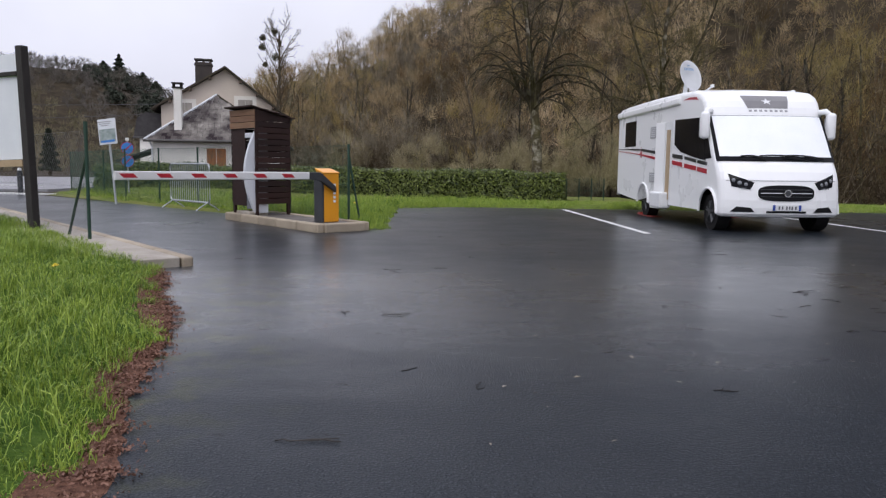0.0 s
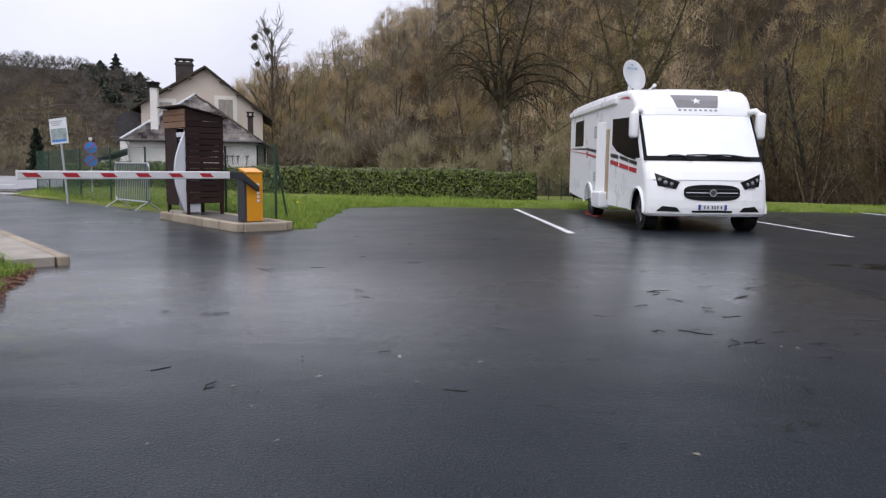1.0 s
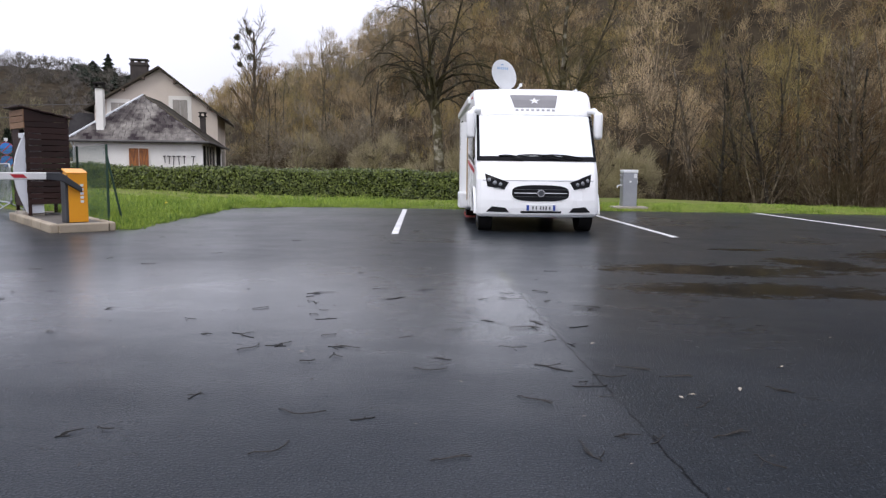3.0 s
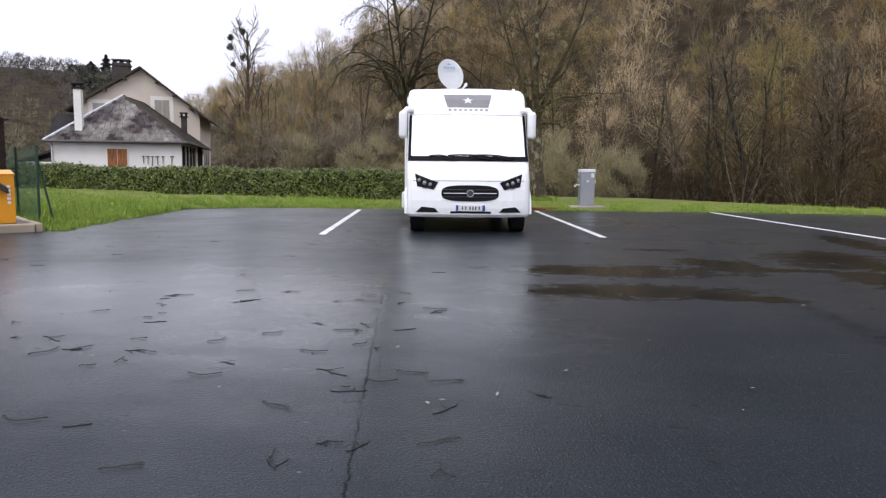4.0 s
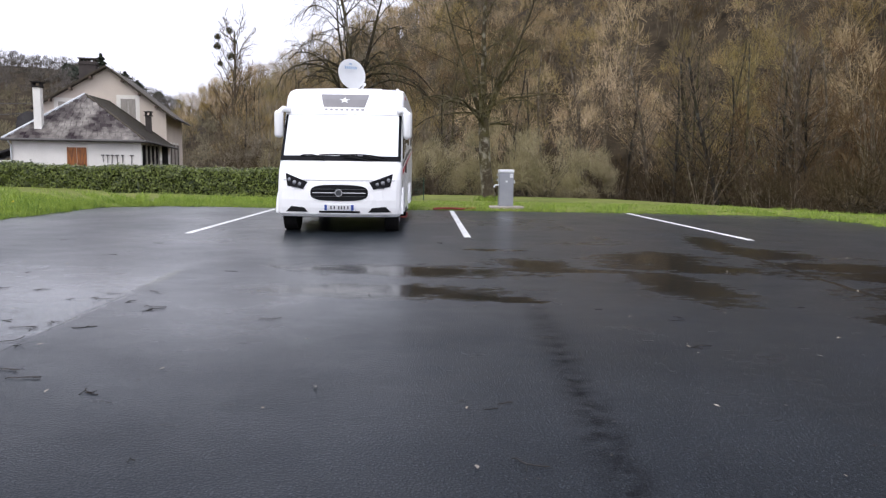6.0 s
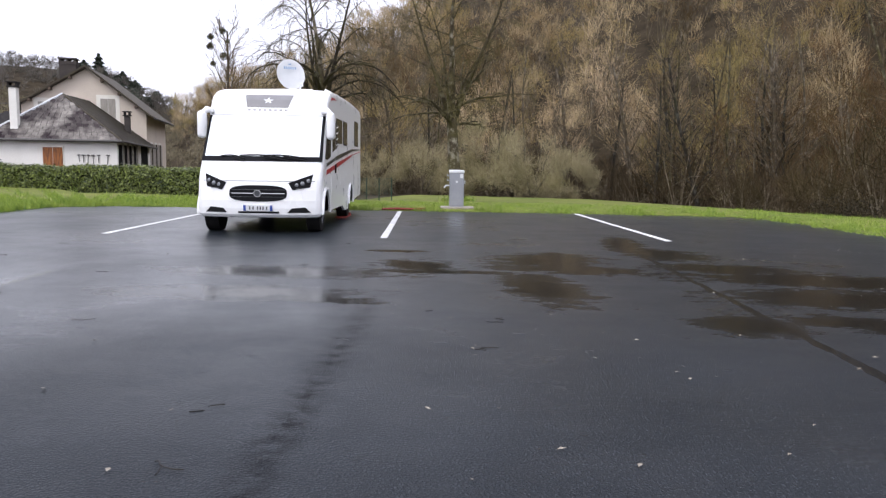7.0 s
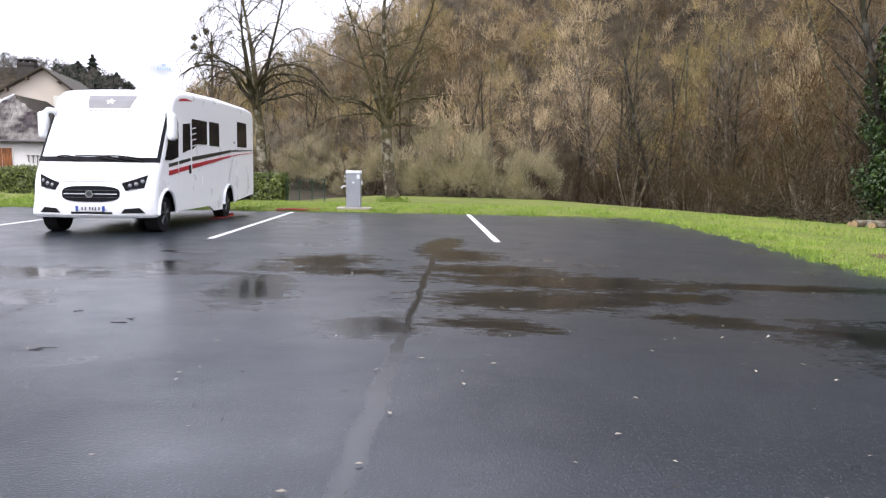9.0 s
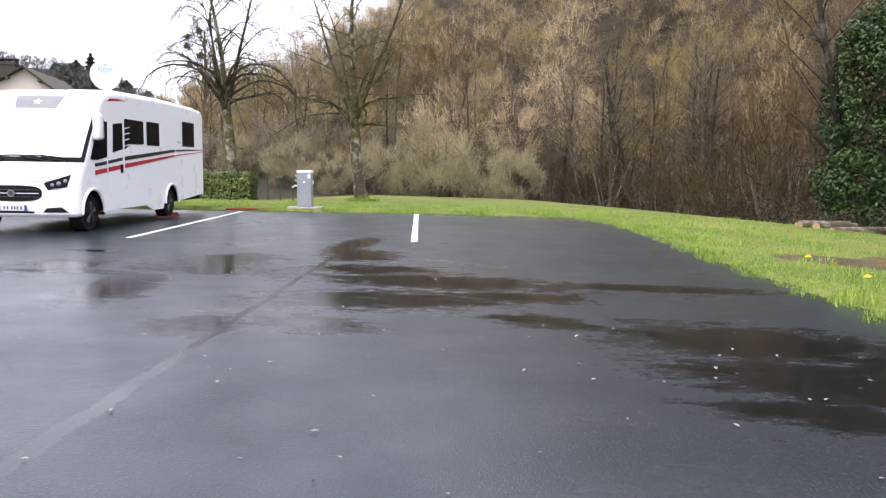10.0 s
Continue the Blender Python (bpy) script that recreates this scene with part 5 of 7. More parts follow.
part("door_lining", box(0, 0, 0, 0.02, 0.22, 1.55, 0.006, 1), M["tan"], van, m=Matrix.Translation((-HW - 0.015, 3.15, 1.25)))
for y0, z0, y1, z1 in ((4.08, 1.88, 4.5, 2.15), (4.0, 0.85, 4.46, 1.08)):
    v = part("vent", flank(rect(y0, z0, y1, z1, 0.02), -1, 0.012, 0.02), M["decal_grey"], van, "louvred vent")
    for k in range(5):
        part("slat", flank([(y0 + 0.04, z0 + 0.04 + k * 0.045), (y1 - 0.04, z0 + 0.04 + k * 0.045), (y1 - 0.04, z0 + 0.055 + k * 0.045), (y0 + 0.04, z0 + 0.055 + k * 0.045)], -1, 0.016, 0.008), M["white_plastic"], v)
part("step_box", box(-HW - 0.06, 3.45, 0.46, 0.26, 0.75, 0.36, 0.04, 2), M["white_plastic"], van, "pale entrance step")
part("cargo_flap", flank(rect(1.35, 0.62, 2.3, 1.0, 0.03), -1, 0.004, 0.015), M["gelcoat"], van)
part("skirt_drop", flank([(3.0, 0.37), (4.42, 0.37), (4.36, 0.24), (3.3, 0.24)], -1, 0.0, 0.05), M["gelcoat"], van)
# roof
part("roof_hatch", box(0.25, 2.75, 2.815, 0.75, 0.55, 0.07, 0.02), M["white_plastic"], van)
part("roof_hatch", box(0.1, 5.9, 2.87, 0.5, 0.5, 0.09, 0.02), M["white_plastic"], van)
part("roof_rail", pipe([(0.98, 1.9, 2.77), (0.98, 4.5, 2.83), (0.98, 7.1, 2.80)], 0.03, 8), M["gelcoat"], van)
part("rear_lights", box(0.0, 7.49, 0.95, 2.0, 0.02, 0.15), M["stripe_red"], van)
# dish, turned towards the sun side
DISH = Matrix.Translation((-0.265, 4.6, 3.37)) @ Vector((0.42, -0.86, 0.30)).to_track_quat("Z", "Y").to_matrix().to_4x4()
bm = bmesh.new()
rings = []
for j in range(6):
    rr = 0.365 * j / 5
    rings.append([bm.verts.new((rr * 0.93 * math.cos(2 * math.pi * k / 32), rr * 1.05 * math.sin(2 * math.pi * k / 32), 0.09 * (rr / 0.365) ** 2)) for k in range(32)] if j else [bm.verts.new((0, 0, 0))])
for a, b in zip(rings, rings[1:]):
    for k in range(32):
        bm.faces.new((a[0], b[k], b[(k + 1) % 32]) if len(a) == 1 else (a[k], b[k], b[(k + 1) % 32], a[(k + 1) % 32]))
bmesh.ops.solidify(bm, geom=bm.faces[:], thickness=0.015)
dish = part("satellite_dish", bm, M["white_plastic"], van, "round white roof dish", True, DISH)
for k in range(6):
    part("letter_bar", box(-0.13 + k * 0.052, 0.17, 0.065, 0.034, 0.06, 0.006), M["pale_blue"], dish, m=DISH)
part("letter_bar", box(0.0, 0.26, 0.075, 0.07, 0.03, 0.006), M["pale_blue"], dish, m=DISH)
part("dish_mount", join_bm(rod((-0.27, 4.85, 2.80), (-0.27, 4.66, 3.25), 0.05, n=10), box(-0.27, 4.9, 2.84, 0.4, 0.5, 0.08, 0.02)), M["white_plastic"], dish)
part("dish_arm", pipe([(-0.22, 4.6, 3.06), (0.0, 4.25, 2.98), (0.10, 4.05, 3.08)], 0.022, 8), M["white_plastic"], dish)
part("receiver_head", box(0.11, 4.03, 3.10, 0.07, 0.12, 0.07, 0.02), M["white_plastic"], dish)

for s in (-1, 1):
    ramp = part("levelling_ramp", prism([(4.35, 0.0), (5.55, 0.0), (5.45, 0.07), (5.30, 0.075), (5.26, 0.02), (4.4, 0.01)], "x", s * 0.95 - 0.14, s * 0.95 + 0.14), M["red_ramp"])
    ramp.matrix_world = VAN
    tagged(ramp, "red plastic levelling ramp behind a rear wheel", "wheel ramp", "levelling ramps")


# ---- woods ----
def in_view(x, y):
    a = x - 7.0
    return (a / np.maximum(y, 1) > -0.78) & (a / np.maximum(y, 1) < 1.05)


def scatter(rng, n, x0, x1, y0, y1, keep):
    x, y = rng.uniform(x0, x1, n), rng.uniform(y0, y1, n)
    k = keep(x, y) & in_view(x, y)
    return x[k], y[k]


def grove(name, variants, xs, ys, sizes, rng, mat, label, category, sink=0.2, stems=None):
    """Many trees as one uncountable stand: dark stems and a haze of twigs."""
    thick, thin = [], []
    for x, y, s in zip(xs, ys, sizes):
        a, b = variants[rng.integers(len(variants))]
        m = (x, y, float(ground_z(x, y)) - sink, rng.uniform(0, 6.28))
        thick.append(place(a, m, s))
        thin.append(place(b, m, s))
    thick, thin = np.concatenate(thick), np.concatenate(thin)
    ob = tagged(link_mesh(name, ribbons(name, thick[:1], thin, mat, rng)), label, category, kind="stuff")
    tagged(link_mesh("woodland_stems", mesh_quads("woodland_stems", tubes(thick, 3), 4, stems or M["wood_stems"])), "dark stems and limbs of " + label, category, kind="stuff")
    return ob


wood_rng = np.random.default_rng(11)
far_kinds = [haze_tree(100 + i, 9.0 + i % 3, 4.6 + 0.9 * (i % 2), 2.2, 0.12, 12, 14 + i % 4, 400, 1.25, 0.016, 0.15, 1 + i % 2) for i in range(8)]
tx, ty = scatter(wood_rng, 30000, -160, 190, 40, 330, lambda x, y: (beyond_edge(x, y) > 5) & (x / y > -0.34))
dist = np.hypot(tx - 7, ty)
tz = ground_z(tx, ty)
seen_low = (tz + 2.0) / dist < 0.30
p_keep = np.where(seen_low | (tx < 0.12 * ty), np.clip(75.0 / dist, 0.1, 1.0) ** 1.3, 0.05)
keep = wood_rng.uniform(0, 1, len(tx)) < p_keep
tx, ty = tx[keep], ty[keep]
# tone by bearing paints haze ahead and weaker skylight on the right
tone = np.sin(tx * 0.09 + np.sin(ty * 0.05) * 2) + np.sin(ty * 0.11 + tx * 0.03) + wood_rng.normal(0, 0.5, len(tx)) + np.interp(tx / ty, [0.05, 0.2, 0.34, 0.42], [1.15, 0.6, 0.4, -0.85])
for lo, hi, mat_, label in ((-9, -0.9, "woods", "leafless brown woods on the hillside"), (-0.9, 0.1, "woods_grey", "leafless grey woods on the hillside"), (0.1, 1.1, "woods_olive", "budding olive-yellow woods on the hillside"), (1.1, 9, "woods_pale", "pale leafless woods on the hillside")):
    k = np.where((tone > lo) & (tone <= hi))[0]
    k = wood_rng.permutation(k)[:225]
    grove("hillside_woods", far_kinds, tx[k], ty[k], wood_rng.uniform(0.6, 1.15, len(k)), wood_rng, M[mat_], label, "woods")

ridge_kinds = [haze_tree(120 + i, 8.5, 5.0, 1.2, 0.12, 9, 14, 380, 1.1, 0.020, 0.15) for i in range(5)]
rq, rr = wood_rng.uniform(-0.24, 0.12, 170), np.sqrt(wood_rng.uniform(72.0 ** 2, 175.0 ** 2, 170))
grove("ridge_woods", ridge_kinds, rr * rq, rr, wood_rng.uniform(0.6, 1.0, 170), wood_rng, M["woods_ridge"], "grey-brown leafless woods along the ridge", "woods")

hill_kinds = [haze_tree(140 + i, 8.0, 6.6, 0.4, 0.16, 3, 11, 120, 1.7, 0.085) for i in range(5)]
hq, hr = wood_rng.uniform(-0.80, -0.16, 900), np.sqrt(wood_rng.uniform(120.0 ** 2, 262.0 ** 2, 900))
hx, hy = hr * hq / np.sqrt(1 + hq * hq), hr / np.sqrt(1 + hq * hq)
low_part = hr < 178 + 14 * np.sin(hq * 31)
for sel, mat_, label in ((~low_part, "far_hill", "distant grey-brown bare woods on a far hill"), (low_part, "valley", "pale brown thickets below the far hill")):
    grove("distant_hill_woods", hill_kinds, hx[sel], hy[sel], wood_rng.uniform(0.34, 0.56, sel.sum()), wood_rng, M[mat_], label, "woods", stems=M[mat_])

# shrubs and thicket along the foot of the woods
shrub_kinds = [haze_tree(170 + i, 3.0, 2.8, 0.1, 0.035, 10, 12, 330, 0.6, 0.010, 0.2, 4) for i in range(5)]
sx_, sy_ = scatter(wood_rng, 2600, -30, 48, 20, 110, lambda x, y: (((beyond_edge(x, y) > -0.5) & (beyond_edge(x, y) < 8)) | ((past_crest(x, y) > 1.5) & (past_crest(x, y) < 5) & (y < 45))))
clear = (np.hypot(sx_ - 28.3, sy_ - 25.5) > 3.2) & ~((sx_ > 25.0) & (sy_ < 25.5))
sx_, sy_ = sx_[clear], sy_[clear]
n_s = min(180, len(sx_))
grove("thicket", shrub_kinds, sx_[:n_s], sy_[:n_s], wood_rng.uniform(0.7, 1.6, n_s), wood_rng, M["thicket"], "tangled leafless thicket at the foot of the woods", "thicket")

willow_kinds = [haze_tree(190 + i, 4.2, 4.6, 0.2, 0.04, 26, 30, 5200, 0.55, 0.0075, 0.13, 7) for i in range(3)]
for i, (x, y, s) in enumerate(((12.2, 60.0, 1.45), (15.4, 58.5, 1.3), (18.3, 56.5, 1.05), (-3.0, 72.0, 1.2), (2.0, 68.0, 1.0), (6.5, 64.5, 1.2), (-12.0, 84.0, 1.2), (9.6, 63.0, 1.0))):
    a, b = (place(v, (0, 0, 0, 0), s) for v in willow_kinds[i % 3])
    ob = thing("willow_bush", "rounded grey-green bare willow bush", "bush", pose(x, y, float(ground_z(x, y)) - 0.1, 0, 0, 50 * i), "bushes at the foot of the woods")
    link_mesh("stem", connected_tubes("stem", a, 4, M["bark_dark"]), ob)
    link_mesh("crown", ribbons("crown", a[:1], b, M["shrub"], wood_rng), ob, "soft haze of grey-green twigs")


def tree_thing(name, kind, label, at, bark, twig_mat, group="", category="tree"):
    thick, thin = kind
    t = thing(name, label, category, at, group)
    link_mesh("trunk", connected_tubes("trunk", thick, 7, bark), t)
    link_mesh("crown", connected_tubes("crown", thin, 3, twig_mat), t)
    return t


# front rank of the woods: single trees
edge_kinds = [bare_tree(210 + i, 12.5 + 1.5 * (i % 3), (0.14, 0.18, 0.12, 0.15, 0.19, 0.10)[i], (0.14, 0.26, 0.10, 0.20, 0.30, 0.08)[i], 24, (2.3, 2.9, 2.1, 2.5, 3.0, 1.8)[i], (0.25, 0.4, 0.1, 0.3, 0.35, 0.1)[i], 6, 4, 0.0085, (0.5, 0.8, 0.35, 0.6, 0.9, 0.35)[i], 9, 0.03, 0.62, False, 0.27, 0.04) for i in range(6)]
edge_looks = [("bark_black", "twigs", "slender leafless tree with wet dark bark"), ("bark_black", "twigs_grey", "leafless tree with dark trunk and grey twigs"), ("bark_moss", "twigs_moss", "mossy olive leafless tree at the edge of the woods"),
              ("bark_black", "twigs", "dark leafless tree at the edge of the woods"), ("bark_dark", "twigs_grey", "leafless tree with lichened grey trunk"), ("bark_dark", "twigs_moss", "thin grey leafless tree at the edge of the woods")]
first = [tree_thing("wood_tree", k, lk[2], pose(0, 0, 0), M[lk[0]], M[lk[1]], "trees at the wood edge") for k, lk in zip(edge_kinds, edge_looks)]
spots = []
for i in range(34):
    u = i / 33
    p = edge_curve(WOOD_EDGE.tolist(), 0.5)
    q = p[int(u ** 1.15 * (len(p) - 60))]
    spots.append((q[0] + wood_rng.uniform(-0.5, 3.5), q[1] + wood_rng.uniform(0.5, 7.0)))
for x, y in zip(wood_rng.uniform(23, 40, 110), wood_rng.uniform(24, 60, 110)):
    if 0.5 < beyond_edge(x, y) < 9 and len(spots) < 58:
        spots.append((x, y))
for i, (x, y) in enumerate(spots):
    m = pose(x, y, float(ground_z(x, y)) - 0.15, wood_rng.uniform(-4, 4), wood_rng.uniform(-4, 4), wood_rng.uniform(0, 360))
    if i < len(first):
        first[i].matrix_world = m
    else:
        copy_thing(first[i % len(first)], m)

# the two old trees on the lawn
def lawn_tree(kind, label, at, limb_mat, twig_mat):
    trunk, limbs, twigs = kind
    t = thing("old_tree", label, "tree", at, "old trees on the lawn")
    link_mesh("trunk", connected_tubes("trunk", trunk, 12, M["bark"]), t)
    link_mesh("crown", connected_tubes("crown", limbs, 5, limb_mat), t)
    link_mesh("fine_growth", connected_tubes("fine_growth", twigs, 3, twig_mat), t)


lawn_tree(old_tree(5, 13.5, 0.25, 4.5, [(185, 5, 1.0), (10, 21, 0.9), (165, 22, 0.85), (285, 16, 0.75)], -2.3, 4.3, 44, 6, 0.52, 8, 5, 8), "old leafless tree with drooping dark limbs behind the hedge", pose(4.21, 32.9, float(ground_z(4.2, 32.9)) - 0.05, 0, 0, 0), M["bark_limb"], M["twigs_dark"])
lawn_tree(old_tree(8, 14.5, 0.29, 3.9, [(90, 3, 1.0), (350, 20, 0.8), (185, 17, 0.8), (265, 22, 0.6)], -0.5, 3.7, 28, 22, 0.44, 9, 7, 7), "old leafless mossy tree with lichened trunk on the lawn", pose(9.9, 33.2, float(ground_z(9.9, 33.2)) - 0.05, 0, 0, 0), M["bark_moss"], M["twigs_moss"])
# tuft of rough grass and suckers about the foot of the tree on the lawn
tuft_rng = np.random.default_rng(91)
tp = np.stack([9.9 + tuft_rng.normal(0, 0.32, 900), 33.0 + tuft_rng.normal(0, 0.3, 900), np.full(900, float(ground_z(9.9, 33.0)))], 1)
tagged(link_mesh("grass_tuft", mesh_quads("grass_tuft", blades(tp, 0.42, 0.012, 0.9, tuft_rng), 4, M["grass"])), "rough grass round the foot of the tree", "grass", kind="stuff")

# ivy-clad tree by the right edge of the lawn
iv_rng = np.random.default_rng(17)
ivy_tree = tree_thing("ivy_tree", edge_kinds[1], "tree wrapped in dark green ivy at the wood edge", pose(27.95, 25.5, float(ground_z(27.95, 25.5)) - 0.1, 0, 0, 0), M["bark_black"], M["twigs"])
pts, nrm = [], []
for _ in range(230):
    cz = iv_rng.uniform(0.1, 7.9) if iv_rng.uniform() < 0.93 else iv_rng.uniform(7.6, 9.0)
    wide = float(np.interp(cz, [0, 1.2, 4.2, 6.6, 8.0, 9.0], [1.0, 1.25, 1.4, 1.2, 0.75, 0.3]))
    a, rr = iv_rng.uniform(0, 6.283), wide * math.sqrt(iv_rng.uniform(0.25, 1.0))
    c = np.array([rr * math.cos(a), rr * math.sin(a), cz])
    q = iv_rng.normal(size=(130, 3))
    q /= np.linalg.norm(q, axis=1, keepdims=True)
    pts.append(c + q * iv_rng.uniform(0.3, 1.0, (130, 1)) ** 0.6 * iv_rng.uniform(0.28, 0.5))
    nrm.append(q * 0.8 + np.array([0, 0, 0.5]))
link_mesh("ivy", mesh_quads("ivy", leaf_quads(np.concatenate(pts), 0.075, iv_rng, np.concatenate(nrm)), 4, M["ivy"]), ivy_tree, "dense dark ivy")

# brambles added near-black for the shaded hollow below the bank; cut logs on its crest
br_rng = np.random.default_rng(53)
by_ = br_rng.uniform(14.0, 31.0, 420)
bx_ = np.interp(by_, CREST_Y, CREST_X) + br_rng.uniform(0.9, 4.6, 420)
mounds = []
for x, y in zip(bx_, by_):
    q = br_rng.normal(size=(42, 3))
    q /= np.linalg.norm(q, axis=1, keepdims=True)
    mounds.append(np.array([x, y, float(ground_z(x, y)) + br_rng.uniform(0.0, 0.8)]) + q * np.array([0.5, 0.5, 0.4]) * br_rng.uniform(0.4, 1.0, (42, 1)))
tagged(link_mesh("undergrowth", mesh_quads("undergrowth", leaf_quads(np.concatenate(mounds), 0.04, br_rng), 4, M["bramble"])), "dark tangled brambles filling the shaded hollow below the bank", "undergrowth", kind="stuff")
for x, y, z, turn, ln, r in ((24.55, 20.6, 0.05, 12, 1.5, 0.13), (24.75, 20.95, 0.04, 5, 1.7, 0.11), (25.3, 20.2, 0.02, 20, 1.9, 0.12), (24.2, 20.4, 0.06, 70, 0.7, 0.10)):
    lg = thing("log", "cut log lying at the edge of the bank", "log", pose(x, y, float(ground_z(x, y)) + z + r, 0, 90, turn), "cut logs")
    part("bark", rod((0, 0, -ln / 2), (0, 0, ln / 2), r, r * 0.9, 14), M["bark_dark"], lg, smooth=False)
    part("cut_end", rod((0, 0, -ln / 2 - 0.006), (0, 0, -ln / 2 + 0.01), r * 0.9, n=14), M["cut_wood"], lg, "pale sawn end")


# ---- barrier, kiosk and fences by the drive ----
def along(ox, oy, deg, z=0.0):
    return pose(ox, oy, z, 0, 0, deg)


# kerbed island; its local x runs from the kiosk end to the barrier end
ISL = along(-4.36, 14.95, -49.3)
island = thing("traffic_island", "concrete kerbed island with paved top", "traffic island", ISL, kind="structure")
part("paving", box(1.90, 0.52, 0.055, 3.70, 0.90, 0.15), M["worn_paving"], island)
for k in range(5):
    part("kerb_stone", box(0.38 + 0.76 * k, 0.07, 0.07, 0.745, 0.14, 0.17, 0.03, 3), M["kerb"], island)
    part("kerb_stone", box(0.38 + 0.76 * k, 1.0, 0.07, 0.745, 0.12, 0.17, 0.03, 3), M["kerb"], island)
for x in (0.02, 3.78):
    part("kerb_stone", box(x, 0.53, 0.07, 0.14, 0.80, 0.168, 0.03, 3), M["kerb"], island)

# walkway with its kerb nose on the near side of the drive
walkway = thing("walkway", "grey concrete walkway with a rounded kerb", "walkway", pose(-2.60, 7.72, 0, 0, 0, 131.0), kind="structure")
part("slab", prism([(0.0, 0.0), (0.05, -0.02), (16, -0.02), (16, 0.85), (1.3, 0.85), (0.0, 0.42)], "z", -0.05, 0.105, 0.012), M["concrete"], walkway)
for k in range(16):
    part("kerb_stone", box(0.47 + 0.98 * k, -0.09, 0.035, 0.965, 0.13, 0.155, 0.03, 3), M["kerb"], walkway)

# barrier machine with its boom
BAR = along(-1.88, 12.87, 47.0, 0.135)
barrier = thing("boom_barrier", "orange-yellow barrier cabinet with lowered red and white boom", "barrier", BAR)
part("cabinet", prism([(-0.12, 0.0), (0.12, 0.0), (0.12, 0.93), (-0.12, 0.86)], "x", -0.13, 0.20, 0.012), M["yellow"], barrier, m=pose(0, 0, 0, 0, 0, 0))
part("side_cover", box(-0.15, 0.0, 0.42, 0.05, 0.24, 0.84, 0.012), M["dark_metal"], barrier, "dark side cover")
part("cabinet_lid", box(0.03, 0, 0.905, 0.36, 0.27, 0.03, 0.01, m=pose(0, 0, 0, 16, 0, 0)), M["yellow"], barrier)
for k in range(5):
    part("label_bar", box(0.10, -0.124, 0.66 - 0.072 * k, 0.055, 0.006, 0.045), M["sign_white"], barrier)
part("boom_clamp", prism([(-0.50, 0.885), (-0.26, 0.885), (0.08, 0.63), (0.08, 0.53), (-0.24, 0.745), (-0.50, 0.765)], "y", -0.21, -0.13, 0.01), M["dark_metal"], barrier, "anthracite boom bracket")
boom = part("boom", box(-2.13, -0.175, 0.825, 3.30, 0.055, 0.125, 0.014), M["boom_white"], barrier, "white aluminium boom with red stripes")
for k in range(6):
    x = -0.80 - k * 0.535
    part("red_stripe", prism([(x, 0.795), (x - 0.20, 0.795), (x - 0.26, 0.855), (x - 0.06, 0.855)], "y", -0.2065, -0.2025), M["boom_red"], boom)
part("boom_cap", box(-3.785, -0.175, 0.825, 0.02, 0.065, 0.13, 0.008), M["boom_white"], boom)

# plank kiosk with the pay machine inside; local x along the road face, y to the back
KIO = along(-3.50, 14.20, 135.0, 0.135)
kiosk = thing("plank_kiosk", "dark stained plank kiosk with slanting roof", "kiosk", KIO)
rk = random.Random(4)
for x in (0.03, 0.90):
    for y in (-0.04, -0.76):
        part("corner_post", box(x, y, 1.0, 0.06, 0.06, 2.0, 0.005), M["plank"], kiosk)
for x in (0.0, 0.94):
    part("gable_board", prism([(0.0, 1.86), (0.0, 2.10), (-0.80, 1.93), (-0.80, 1.86)], "x", x - 0.011, x + 0.011), M["plank"], kiosk)
for k in range(14):
    z = 0.28 + k * 0.117
    part("plank", box(0.0 + rk.uniform(-0.004, 0.004), -0.40, z, 0.022, 0.80 + rk.uniform(-0.02, 0.02), 0.105 + rk.uniform(-0.006, 0.004), 0.003, 1), M["plank"], kiosk)
    part("plank", box(0.94, -0.40, z, 0.022, 0.80, 0.105, 0.003, 1), M["plank"], kiosk)
    part("plank", box(0.47, -0.80, z, 0.92, 0.022, 0.105, 0.003, 1), M["plank"], kiosk)
for k in range(3):
    part("fascia_plank", box(0.47, 0.01, 1.78 + k * 0.125, 0.98, 0.024, 0.115, 0.004, 1), M["plank_worn"], kiosk, "weathered lighter plank")
for k in range(11):
    a = 0.06 - 0.93 * k / 10.4
    part("roof_slat", box(0.47 + rk.uniform(-0.02, 0.02), a, 2.135 + 0.207 * (a - 0.04), 1.05 + rk.uniform(-0.05, 0.06), 0.105, 0.026, 0.003, 1, m=pose(0, 0, 0, 9 + rk.uniform(-3, 3), rk.uniform(-0.6, 0.6), rk.uniform(-1.5, 1.5))), M["plank"], kiosk)
part("inner_wall", box(0.65, -0.015, 0.98, 0.52, 0.02, 1.6), M["plank"], kiosk)
machine = thing("pay_machine", "pale curved payment machine inside the kiosk", "pay machine", KIO)
prof = [(0.0, 0.05)] + [(0.27 * math.sin(math.pi * (0.06 + 0.88 * k / 12)) - 0.06, 0.05 + 1.58 * k / 12) for k in range(13)] + [(-0.02, 1.66), (-0.30, 1.66), (-0.30, 0.05)]
part("shell", prism(prof, "x", 0.03, 0.10, 0.01), M["machine"], machine, "curved pale side shell")
part("front_panel", box(0.22, -0.02, 0.62, 0.26, 0.05, 1.0, 0.01), M["machine_grey"], machine)
part("screen", box(0.22, 0.0, 1.30, 0.22, 0.05, 0.26, 0.01), M["black_gloss"], machine)
part("hood", box(0.22, -0.08, 1.58, 0.26, 0.22, 0.10, 0.02), M["machine"], machine)
part("plinth", box(0.36, -0.12, 0.03, 0.56, 0.40, 0.10, 0.01), M["concrete"], machine)


